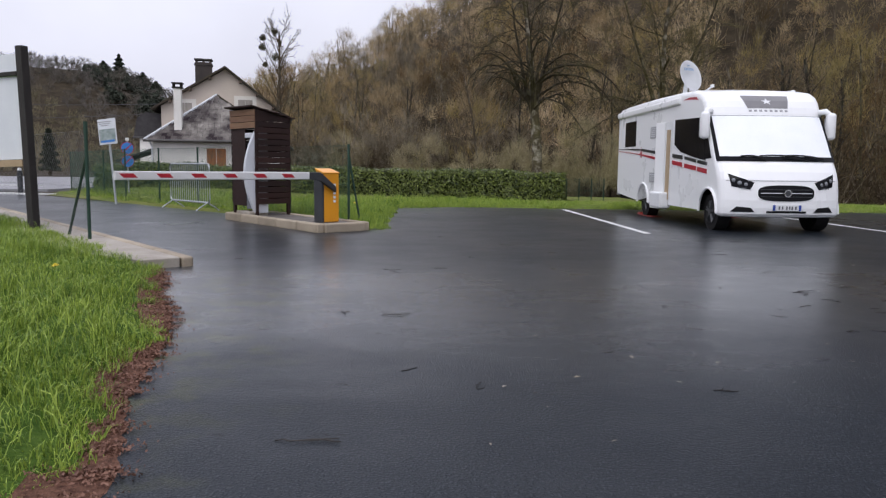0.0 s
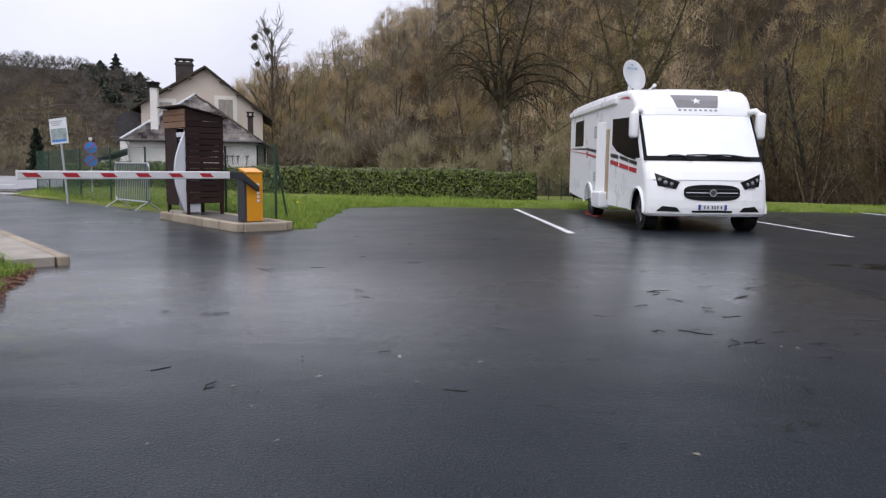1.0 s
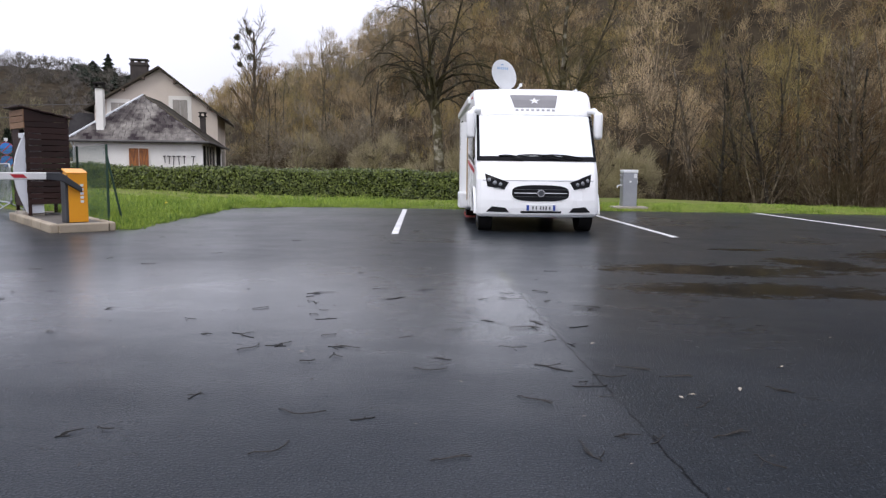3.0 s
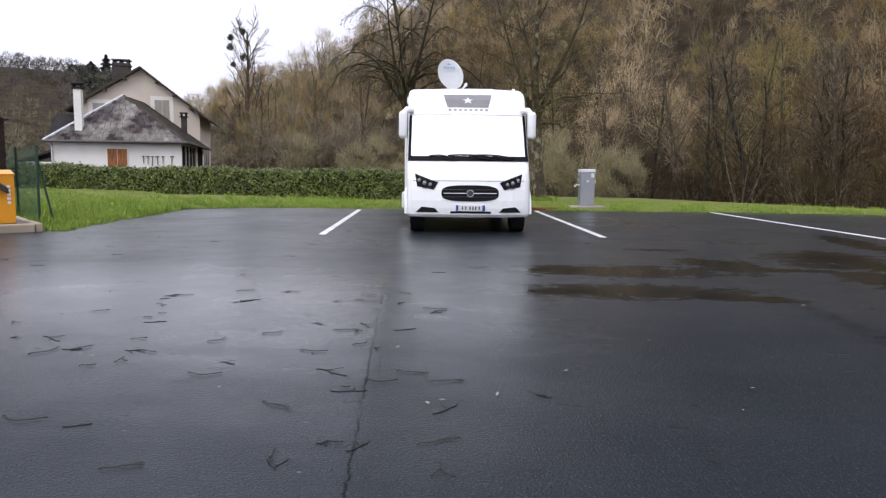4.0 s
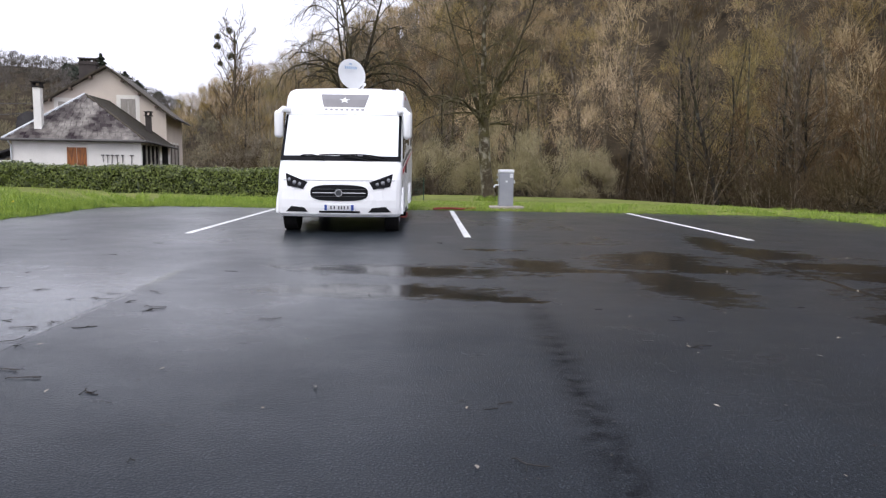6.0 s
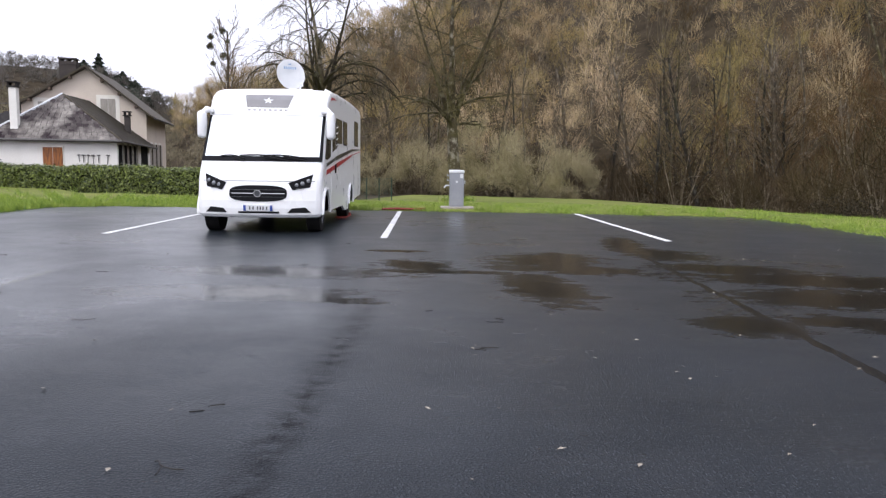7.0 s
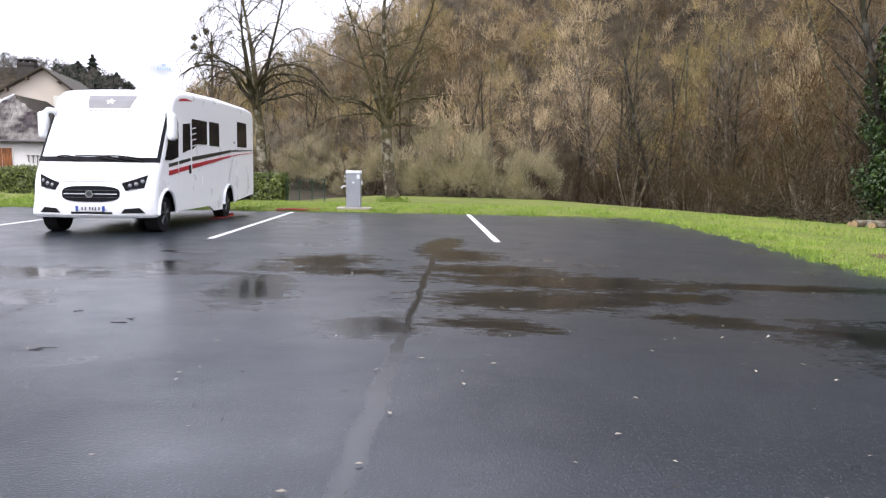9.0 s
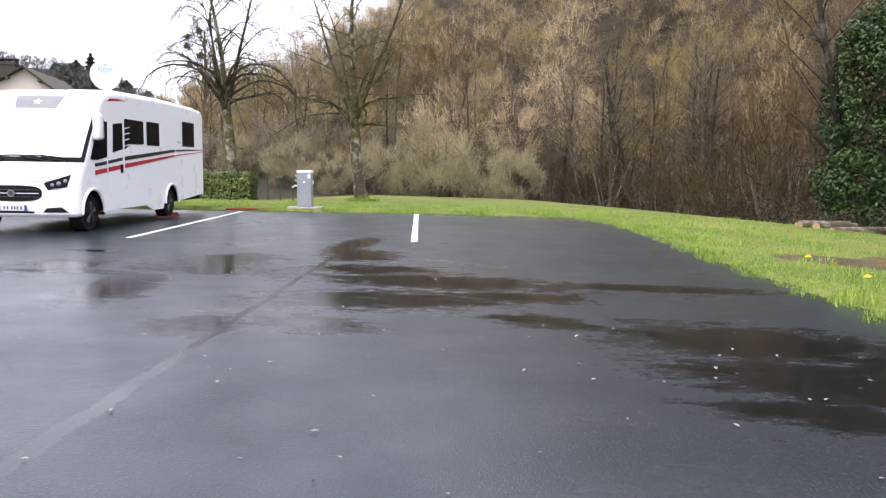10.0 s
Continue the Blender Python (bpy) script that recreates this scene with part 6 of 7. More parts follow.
def chain_link(name, parent, length, height, mat, pitch=0.06, r=0.0016, z0=0.06):
    """Diagonal wires of a mesh panel in local x and z."""
    segs = []
    k = -height
    while k < length:
        for s in (1, -1):
            xa, xb = (k, k + height) if s > 0 else (k + height, k)
            za, zb = z0, z0 + height
            pts = []
            lo, hi = max(min(xa, xb), 0.0), min(max(xa, xb), length)
            if hi - lo > 0.02:
                fa, fb = (lo - xa) / (xb - xa), (hi - xa) / (xb - xa)
                segs.append((lo, 0.0, za + (zb - za) * fa, hi, 0.0, za + (zb - za) * fb, r, r))
        k += pitch * 1.414
    for z in (z0, z0 + height / 2, z0 + height):
        segs.append((0, 0, z, length, 0, z, r * 1.4, r * 1.4))
    return link_mesh(name, connected_tubes(name, np.array(segs), 3, mat), parent)


def fence_run(a, b, height, posts, mat, wire, label, r=0.0016, z=0.0, pitch=0.06):
    d = Vector(b) - Vector(a)
    f = thing("chain_link_fence", label, "fence", pose(a[0], a[1], z, 0, 0, math.degrees(math.atan2(d.y, d.x))))
    for k in range(posts):
        x = d.length * k / max(posts - 1, 1)
        part("post", rod((x, 0, -0.05), (x, 0, height + 0.08), 0.024, n=10), mat, f)
    chain_link("wire_mesh", f, d.length, height, wire, pitch, r)
    return f


f1 = fence_run((-4.52, 9.58), (-6.12, 11.12), 1.50, 2, M["green_metal"], M["grey_wire"], "green posts with sagging wire mesh beside the verge", 0.0014)
part("post_collar", rod((0, 0, 1.50), (0, 0, 1.68), 0.027, n=10), M["green_metal"], f1)
part("brace", rod((0.97, -0.03, -0.02), (0.0, 0, 1.22), 0.02, n=8), M["green_metal"], f1)
fence_run((-6.12, 11.12), (-12.0, 13.2), 1.50, 4, M["green_metal"], M["grey_wire"], "green posts with wire mesh beyond the board", 0.0014)
f2 = fence_run((-1.56, 13.50), (-4.6, 17.2), 1.46, 3, M["green_metal"], M["green_wire"], "green wire mesh fence behind the kiosk", 0.0022)
part("brace", rod((-0.02, -0.25, 0.0), (0.0, 0, 1.35), 0.02, n=8), M["green_metal"], f2)
fence_run((-4.6, 17.2), (-9.4, 21.6), 1.46, 4, M["green_metal"], M["green_wire"], "green wire mesh fence along the drive", 0.0030, 0.04)
fence_run((-9.4, 21.6), (-14.6, 28.4), 1.46, 4, M["green_metal"], M["green_wire"], "green wire mesh fence by the road signs", 0.0042, 0.04, 0.08)

fence_run((5.35, 32.2), (7.0, 32.3), 1.0, 4, M["green_metal"], M["green_wire"], "low green fence at the end of the hedge", 0.003, -0.34, 0.1)

# crowd barrier on the grass
CB = Vector((-5.12, 16.31)) - Vector((-6.58, 17.77))
cb = thing("crowd_barrier", "galvanised steel crowd barrier on the grass", "barrier", pose(-6.55, 17.72, 0.09, 0, 0, math.degrees(math.atan2(CB.y, CB.x))))
part("frame", pipe([(0.05, 0, 0.18), (0.0, 0, 0.25), (0, 0, 0.98), (0.06, 0, 1.06), (1.98, 0, 1.06), (2.04, 0, 0.98), (2.04, 0, 0.25), (1.99, 0, 0.18), (0.05, 0, 0.18)], 0.02, 8), M["galvanised"], cb)
for k in range(18):
    x = 0.11 + k * 0.107
    part("bar", rod((x, 0, 0.18), (x, 0, 1.06), 0.008, n=6), M["galvanised"], cb)
for x in (0.12, 1.92):
    part("foot", pipe([(x, -0.28, 0.0), (x, -0.2, 0.06), (x, 0, 0.18), (x, 0.2, 0.06), (x, 0.28, 0.0)], 0.016, 8), M["galvanised"], cb)

# information panel on its pole
info = thing("information_panel", "white information panel with a photo on a grey pole", "sign", pose(-9.12, 20.1, 0.03, 0, -5, -17))
part("pole", rod((0.1, 0.03, -0.05), (0.1, 0.03, 2.2), 0.032, n=12), M["galvanised"], info)
pn = part("panel", box(0.09, 0, 1.98, 0.60, 0.025, 0.70, 0.006), M["board"], info)
part("photo", box(0.09, -0.015, 1.87, 0.54, 0.006, 0.36), M["photo"], pn, "faded landscape photo")
for k in range(3):
    part("text_bar", box(0.03, -0.015, 2.25 - 0.05 * k, 0.46 - 0.1 * k, 0.006, 0.022), M["decal_grey"], pn)
part("icon_strip", box(0.09, -0.019, 1.715, 0.46, 0.006, 0.06), M["sign_blue"], pn)

# two round no-stopping signs on one pole
rs = thing("road_sign", "two round blue no-stopping signs with red slashes", "road sign", pose(-11.5, 26.5, 0.0, 0, 0, 24))
part("pole", rod((0, 0.04, -0.05), (0, 0.04, 2.08), 0.03, n=10), M["galvanised"], rs)
for z in (1.70, 1.23):
    dsc = part("disc", rod((0, 0.015, z), (0, -0.01, z), 0.225, n=32), M["sign_red"], rs, "red-rimmed sign disc")
    part("blue_field", rod((0, -0.005, z), (0, -0.016, z), 0.206, n=32), M["sign_blue"], dsc)
    part("slash", box(0, -0.02, z, 0.034, 0.008, 0.39, m=pose(0, 0, 0, 0, 45, 0)), M["sign_red"], dsc)
part("small_plate", box(0, -0.01, 2.02, 0.12, 0.02, 0.1, 0.004), M["sign_white"], rs)

# notice board on tarred posts, seen from behind its edge
nb = thing("notice_board", "large white notice board on dark timber posts", "notice board", pose(-6.11, 11.03, 0.0, 0, 1.8, 160))
part("post", box(0, 0, 1.42, 0.13, 0.13, 2.94, 0.01), M["post_wood"], nb)
part("post", box(2.6, 0, 1.42, 0.13, 0.13, 2.94, 0.01), M["post_wood"], nb)
part("board", box(1.30, 0.0, 1.98, 2.46, 0.04, 1.60, 0.006), M["board"], nb)
part("rail", box(1.30, 0.05, 2.48, 2.46, 0.05, 0.06, 0.005), M["post_wood"], nb)
part("rail", box(1.30, 0.05, 1.12, 2.46, 0.05, 0.10, 0.005), M["tan"], nb)
bol = thing("bollard", "dark round bollard with pale cap beyond the drive", "bollard", pose(-15.2, 26.0, 0.0))
part("shaft", rod((0, 0, 0), (0, 0, 0.85), 0.09, n=14), M["dark_metal"], bol)
part("cap", rod((0, 0, 0.85), (0, 0, 0.95), 0.08, 0.05, 14), M["sign_white"], bol)

# service pedestal
ped = thing("service_pedestal", "grey metal service pedestal with white top on a concrete base", "service pedestal", pose(10.0, 21.6, 0.0, 0, 0, 3))
part("base", box(0.0, -0.02, 0.04, 0.98, 0.62, 0.14, 0.02), M["concrete"], ped)
bd = part("cabinet", box(-0.02, 0, 0.60, 0.42, 0.34, 1.0, 0.012), M["pedestal"], ped)
part("cap", box(-0.02, 0, 1.13, 0.44, 0.37, 0.09, 0.02), M["white_plastic"], ped, "white cap")
part("door_seam", box(-0.02, -0.171, 0.58, 0.36, 0.006, 0.86), M["pedestal"], bd)
part("label", box(0.12, -0.176, 1.0, 0.09, 0.006, 0.12), M["sign_white"], bd)
part("label", box(-0.02, -0.176, 0.83, 0.06, 0.006, 0.05), M["sign_white"], bd)
for z in (1.0, 0.86):
    part("tap", join_bm(rod((-0.23, -0.05, z), (-0.28, -0.05, z), 0.015, n=8), box(-0.285, -0.05, z + 0.02, 0.03, 0.03, 0.06, 0.005)), M["galvanised"], bd)
part("spout", pipe([(-0.23, -0.05, 0.72), (-0.33, -0.05, 0.72), (-0.38, -0.05, 0.66)], 0.022, 8), M["white_plastic"], bd)
part("socket", box(0.215, -0.02, 0.82, 0.04, 0.09, 0.1, 0.01), M["white_plastic"], bd)
part("drain_edge", box(0.55, -0.25, 0.01, 1.4, 0.25, 0.03, 0.005), M["concrete"], ped)
# orange strap lying on the grass
st = part("orange_strap", pipe([(7.9, 20.75, 0.05), (8.3, 20.95, 0.06), (8.7, 20.9, 0.05), (9.1, 21.05, 0.06)], 0.035, 6), M["red_ramp"])
tagged(st, "orange hose lying along the lawn edge", "hose")

# ---- hedge ----
h_rng = np.random.default_rng(21)
hedge = thing("hedge", "clipped laurel hedge with glossy mixed green leaves", "hedge", pose(0, 0, 0))
HX0, HX1 = -15.8, 5.2


def hedge_base(x):
    return np.interp(x, [-16, -13, 5.2], [0.0, 0.0, -0.33])


def hedge_front(x):
    return 31.95 - 0.035 * (x - 5.2)


def hedge_top(x):
    return hedge_base(x) + 1.25 - 0.13 * smooth01(2, -10, x) + 0.05 * np.sin(x * 0.9) + 0.03 * np.sin(x * 2.7 + 1)


# dark core sheet: its colour carries the shade between the leaves
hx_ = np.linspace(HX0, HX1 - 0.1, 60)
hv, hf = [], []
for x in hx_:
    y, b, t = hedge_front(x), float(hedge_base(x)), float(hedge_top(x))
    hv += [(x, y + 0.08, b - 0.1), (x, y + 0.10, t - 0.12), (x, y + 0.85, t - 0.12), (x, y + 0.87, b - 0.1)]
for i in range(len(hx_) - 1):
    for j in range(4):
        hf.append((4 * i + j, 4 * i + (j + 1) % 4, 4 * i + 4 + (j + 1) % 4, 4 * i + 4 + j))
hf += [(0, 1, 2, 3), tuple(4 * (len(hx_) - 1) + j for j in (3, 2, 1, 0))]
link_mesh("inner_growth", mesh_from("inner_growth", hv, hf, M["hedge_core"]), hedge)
nf = 21000
x = h_rng.uniform(HX0, HX1, nf)
b, t = hedge_base(x), hedge_top(x)
v = h_rng.uniform(0, 1, nf)
bulge = 0.06 * np.sin(x * 5.1) * np.sin(v * 7 + x)
front_pts = np.stack([x, hedge_front(x) + h_rng.normal(0.01, 0.075, nf) + bulge, b - 0.03 + v * (t - b)], 1)
nt = 12000
x = h_rng.uniform(HX0, HX1, nt)
top_pts = np.stack([x, hedge_front(x) + h_rng.uniform(0, 0.95, nt), hedge_top(x) + h_rng.normal(-0.02, 0.05, nt)], 1)
ne = 3000
yy = h_rng.uniform(0, 0.95, ne)
end_pts = np.stack([HX1 + h_rng.normal(0, 0.05, ne), hedge_front(HX1) + yy, -0.33 + h_rng.uniform(0, 1.3, ne)], 1)
pts = np.concatenate([front_pts, top_pts, end_pts])
nrm = np.concatenate([np.tile([0, -1.0, 0.35], (nf, 1)), np.tile([0, -0.2, 1.0], (nt, 1)), np.tile([1.0, 0, 0.3], (ne, 1))])
link_mesh("leaves", mesh_quads("leaves", leaf_quads(pts, 0.055, h_rng, nrm), 4, M["hedge"]), hedge)


# ---- house ----
HOUSE = pose(-14.55, 48.13, 0.0, 0, 0, 10)
house = thing("house", "cream rendered house with brown roof and brick chimney", "house", pose(-14.55, 48.13, 0.0, 0, 0, 14.5))
GL, GR, LEN = -4.0, 3.55, 8.6                    # gable wall: left, right, depth
# main wall: gable prism
def roof_z(x):
    return 7.46 + 0.615 * x if x < 0 else 7.46 - 0.79 * x
part("wall", prism([(GL, -0.2), (GR, -0.2), (GR, roof_z(GR) - 0.12), (0, 7.32), (GL, roof_z(GL) - 0.12)], "y", 0.0, LEN), M["render_wall"], house)
EL, ER = -4.55, 3.78
rf = part("roof", prism([(EL, roof_z(EL)), (0, 7.46), (ER, roof_z(ER)), (4.12, 4.28), (4.12, 4.18), (ER, roof_z(ER) - 0.12), (0, 7.34), (EL, roof_z(EL) - 0.12)], "y", -0.45, LEN + 0.4), M["tile_brown"], house, "weathered brown roof with wide eaves")
for s, pts in ((-1, [(EL, roof_z(EL)), (0, 7.46)]), (1, [(0, 7.46), (ER, roof_z(ER))])):
    (xa, za), (xb, zb) = pts
    part("barge_board", prism([(xa, za + 0.03), (xb, zb + 0.03), (xb, zb - 0.09), (xa, za - 0.09)], "y", -0.49, -0.45), M["tile_brown"], rf)
    for k in range(3):
        f = 0.25 + 0.27 * k
        part("purlin_end", box(xa + (xb - xa) * f, -0.22, za + (zb - za) * f - 0.2, 0.14, 0.5, 0.16), M["eave_wood"], rf)
part("gutter", rod((4.17, -0.45, 4.18), (4.17, LEN, 4.18), 0.07, n=8), M["gutter"], rf)
ch = part("chimney", box(-1.45, 1.6, 7.1, 1.05, 0.8, 1.55, 0.02), M["brick"], house, "broad sooty brick chimney with slab cover")
part("chimney_band", box(-1.45, 1.6, 7.72, 1.15, 0.9, 0.10), M["brick"], ch)
for x in (-1.88, -1.45, -1.02):
    part("chimney_pier", box(x, 1.6, 7.95, 0.12, 0.7, 0.16), M["brick"], ch)
part("chimney_cover", box(-1.45, 1.6, 8.06, 1.15, 0.9, 0.07), M["gutter"], ch)
# gable windows with stone surrounds
for xw, zw, ww, hw in ((1.22, 4.72, 0.92, 1.35), (-2.55, 4.45, 0.9, 1.3)):
    win = part("window", box(xw, -0.01, zw, ww + 0.5, 0.05, hw + 0.5), M["stone_trim"], house, "shuttered window with pale stone surround")
    for s in (-1, 1):
        part("shutter", box(xw + s * ww / 4, -0.05, zw, ww / 2 - 0.02, 0.04, hw, 0.006), M["grey_shutter"], win)
    part("sill", box(xw, -0.08, zw - hw / 2 - 0.08, ww + 0.4, 0.14, 0.08), M["stone_trim"], win)
# lower wing with a steep slate roof behind the annex
wing = thing("rear_wing", "low white wing with a dark slate roof beside the house", "house wing", pose(-14.55, 48.13, 0.0, 0, 0, 14.5))
part("wall", box(-4.75, 2.0, 1.35, 1.3, 3.2, 3.1), M["white_wall"], wing)
part("roof", prism([(-5.75, 2.85), (-4.02, 2.85), (-4.02, 4.35), (-5.0, 4.45), (-5.5, 4.1)], "y", 0.25, 3.9), M["slate_dark"], wing, "dark weathered slate roof")
part("gutter", rod((-5.78, 0.2, 2.84), (-4.05, 0.2, 2.84), 0.06, n=8), M["gutter"], wing)
# right-hand wall openings
for yy in (1.8, 3.6, 5.4):
    win = part("window", box(GR + 0.01, yy, 1.75, 0.05, 1.05, 1.9), M["stone_trim"], house, "tall shuttered side window")
    part("shutter", box(GR + 0.04, yy - 0.55, 1.75, 0.05, 0.45, 1.6, 0.006), M["grey_shutter"], win)
    part("shutter", box(GR + 0.04, yy + 0.55, 1.75, 0.05, 0.45, 1.6, 0.006), M["grey_shutter"], win)
    part("pane", box(GR + 0.03, yy, 1.75, 0.04, 0.6, 1.6), M["black_gloss"], win)

# annex in front: hipped slate roof
A0, A1, AY = -3.35, 4.15, -7.85                  # eave corners in house coordinates
EZ, RZ = 2.46, 5.20
AX = (A0 + A1) / 2 - 0.30
annex = thing("annex", "whitewashed low annex with lichened slate hip roof", "annex", HOUSE)
part("wall", prism([(A0 + 0.35, AY + 0.35), (A1 - 0.35, AY + 0.35), (A1 - 0.35, -0.02), (A0 + 0.35, -0.02)], "z", -0.2, EZ + 0.05), M["white_wall"], annex)
HIP = AY + 3.0
bm = bmesh.new()
c = [bm.verts.new(p) for p in ((A0, AY, EZ), (A1, AY, EZ), (A1 + 0.05, -0.05, EZ - 0.22), (A0, -0.05, EZ), (AX, HIP, RZ), (AX, -0.05, RZ))]
for f in ((0, 1, 4), (1, 2, 5, 4), (3, 0, 4, 5), (0, 3, 2, 1)):
    bm.faces.new([c[i] for i in f])
arf = part("roof", bm, M["slate_bed"], annex, "lichened grey slate hip roof")
bm = bmesh.new()
v4 = [bm.verts.new(p) for p in ((A1 + 0.02, AY + 0.05, EZ + 0.03), (A1 + 0.07, -0.05, EZ - 0.19), (AX + 0.02, -0.05, RZ + 0.03), (AX + 0.02, HIP, RZ + 0.03))]
bm.faces.new(v4)
bmesh.ops.solidify(bm, geom=bm.faces[:], thickness=0.02)
part("roof_side", bm, M["tile_brown"], arf, "mossy brown side slope")
part("hip_flashing", rod((A0, AY - 0.02, EZ + 0.02), (AX, HIP, RZ + 0.03), 0.075, n=6), M["zinc"], arf, "white zinc hip flashing")
part("hip_ridge", rod((A1, AY - 0.02, EZ + 0.02), (AX, HIP, RZ + 0.02), 0.06, n=6), M["tile_brown"], arf)
part("gutter", rod((A0 - 0.05, AY - 0.06, EZ - 0.03), (A1 + 0.05, AY - 0.06, EZ - 0.03), 0.075, n=8), M["gutter"], arf)
part("gutter", rod((A1 + 0.05, AY, EZ - 0.03), (A1 + 0.1, -0.05, EZ - 0.25), 0.07, n=8), M["gutter"], arf)
part("downpipe", pipe([(A0 + 0.25, AY + 0.02, EZ - 0.05), (A0 + 0.33, AY + 0.28, EZ - 0.35), (A0 + 0.33, AY + 0.29, 0)], 0.045, 8), M["zinc"], annex)
wc = part("white_chimney", box(-1.68, AY + 0.75, 4.05, 0.40, 0.40, 2.55, 0.02), M["white_wall"], annex, "slim white chimney")
part("chimney_cap", box(-1.68, AY + 0.75, 5.36, 0.54, 0.54, 0.08, 0.01), M["soot"], wc, "dark slab cap")
for x in (-1.88, -1.48):
    part("chimney_pier", box(x, AY + 0.75, 5.48, 0.09, 0.4, 0.17), M["soot"], wc)
part("chimney_cover", box(-1.68, AY + 0.75, 5.60, 0.58, 0.56, 0.07, 0.01), M["soot"], wc)
sc = part("small_chimney", box(3.0, -2.2, 3.55, 0.32, 0.32, 1.2, 0.02), M["brick"], annex, "small brick chimney")
part("chimney_cap", box(3.0, -2.2, 4.20, 0.46, 0.46, 0.06), M["soot"], sc)
for x in (2.86, 3.14):
    part("chimney_pier", box(x, -2.2, 4.32, 0.08, 0.3, 0.18), M["soot"], sc)
part("chimney_cover", box(3.0, -2.2, 4.44, 0.46, 0.46, 0.06), M["soot"], sc)
shed = thing("lean_to", "small lean-to with a grey roof beside the annex", "shed", HOUSE)
part("wall", box(-3.9, AY + 2.3, 0.6, 1.6, 2.4, 1.4), M["white_wall"], shed)
part("roof", prism([(-5.1, 1.25), (-3.0, 1.98), (-3.0, 2.08), (-5.1, 1.35)], "y", AY + 0.9, AY + 3.7), M["slate_dark"], shed, "grey slate roof")
# shuttered window on the annex front
aw = part("window", box(0.38, AY + 0.33, 1.52, 1.15, 0.06, 1.2), M["stone_trim"], annex, "window with closed brown shutters")
for s in (-1, 1):
    sh = part("shutter", box(0.38 + s * 0.265, AY + 0.29, 1.50, 0.50, 0.05, 1.1, 0.006), M["shutter"], aw, "orange-brown wooden shutter")
    for z in (1.2, 1.85):
        part("batten", box(0.38 + s * 0.265, AY + 0.262, z, 0.46, 0.02, 0.08), M["shutter"], sh)
# open porch side: flat dark panels stand for the shade inside
for k in range(4):
    y = AY + 0.9 + k * 1.0
    dk = part("opening", box(A1 - 0.34, y, 1.25, 0.04, 0.62, 2.0), M["underbody"], annex, "dark panel for the shaded opening between timber posts")
    part("post", box(A1 - 0.30, y + 0.5, 1.25, 0.06, 0.14, 2.2), M["grey_shutter"], dk)
part("arch", box(A1 - 0.34, -1.6, 1.2, 0.04, 1.6, 2.3, 0.015), M["underbody"], annex, "dark panel for the shaded arched passage")
# tools hanging on the wall: thin dark shapes
for k, (x, h) in enumerate(((1.75, 0.35), (2.0, 0.4), (2.25, 0.5), (2.5, 0.45), (2.8, 0.4), (3.3, 0.5))):
    tl = part("wall_tool", join_bm(rod((0, 0, -h), (0, 0, 0), 0.022, n=6), box(0, 0, 0.02, 0.16 + 0.05 * (k % 2), 0.03, 0.06)), M["gutter"])
    tl.matrix_world = HOUSE @ pose(x, AY + 0.30, 1.62, 0, 4 * (k % 3) - 4, 0)
    tagged(tl, "rusty old tool hung on the white wall", "tool", "tools on the annex wall")

# mistletoe tree behind the house
mt = tree_thing("mistletoe_tree", bare_tree(33, 25.0, 0.32, 0.12, 32, 7.0, 0.7, 6, 5, 0.032, 1.15, 9, 0.0, 0.5, False, 0.40, 0.012), "tall bare poplar with dark mistletoe balls", pose(-26.9, 114.0, float(ground_z(-26.9, 114.0)), 0, 0, 40), M["bark_dark"], M["twigs"])
m_rng = np.random.default_rng(3)
gz = float(ground_z(-26.9, 114.0))
for dx, z, s in ((-0.3, 21.4, 0.62), (-2.1, 20.5, 0.58), (-2.2, 19.1, 0.62), (-0.2, 17.6, 0.66), (-1.8, 16.5, 0.45), (0.5, 19.8, 0.3)):
    q = m_rng.normal(size=(420, 3))
    q = q / np.linalg.norm(q, axis=1, keepdims=True) * m_rng.uniform(0.1, 1.0, (420, 1)) ** 0.6 * s * 0.95 + np.array([-26.9 + dx, 114.0 - 0.3, z])
    ob = link_mesh("mistletoe", mesh_quads("mistletoe", leaf_quads(q - np.array([-26.9, 114.0, gz]), 0.10, m_rng), 4, M["mistletoe"]), mt)
    ob.matrix_parent_inverse = Matrix.Rotation(radians(-40), 4, "Z")

# dark conifers on the left slope
c_rng = np.random.default_rng(9)
def conifer(x, y, h, wd, label):
    z = float(ground_z(x, y))
    t = thing("conifer", label, "tree", pose(x, y, z - 0.2), "dark conifers")
    part("trunk", rod((0, 0, 0), (0, 0, h * 0.9), 0.2, 0.05, 8), M["bark_dark"], t)
    k = 3400
    u = c_rng.uniform(0.12, 1.0, k) ** 0.8
    a = c_rng.uniform(0, 6.283, k)
    tier = 0.7 + 0.3 * np.sin(u * 40)
    rr = wd * (1 - u) ** 0.7 * np.sqrt(c_rng.uniform(0.05, 1, k)) * tier
    p = np.stack([rr * np.cos(a), rr * np.sin(a), u * h - rr * 0.18], 1)
    link_mesh("needles", mesh_quads("needles", leaf_quads(p, 0.24, c_rng, flat=0.6), 4, M["conifer"]), t)
conifer(-97, 215, 7.4, 3.6, "tall dark conifer above the valley")
for x, y, h in ((-103, 218, 4.2), (-91, 217, 4.8), (-86, 214, 4.0)):
    conifer(x, y, h, 4.5, "dark conifer in the far woods")
conifer(-39.5, 72, 4.6, 1.2, "dark columnar conifer beyond the square")

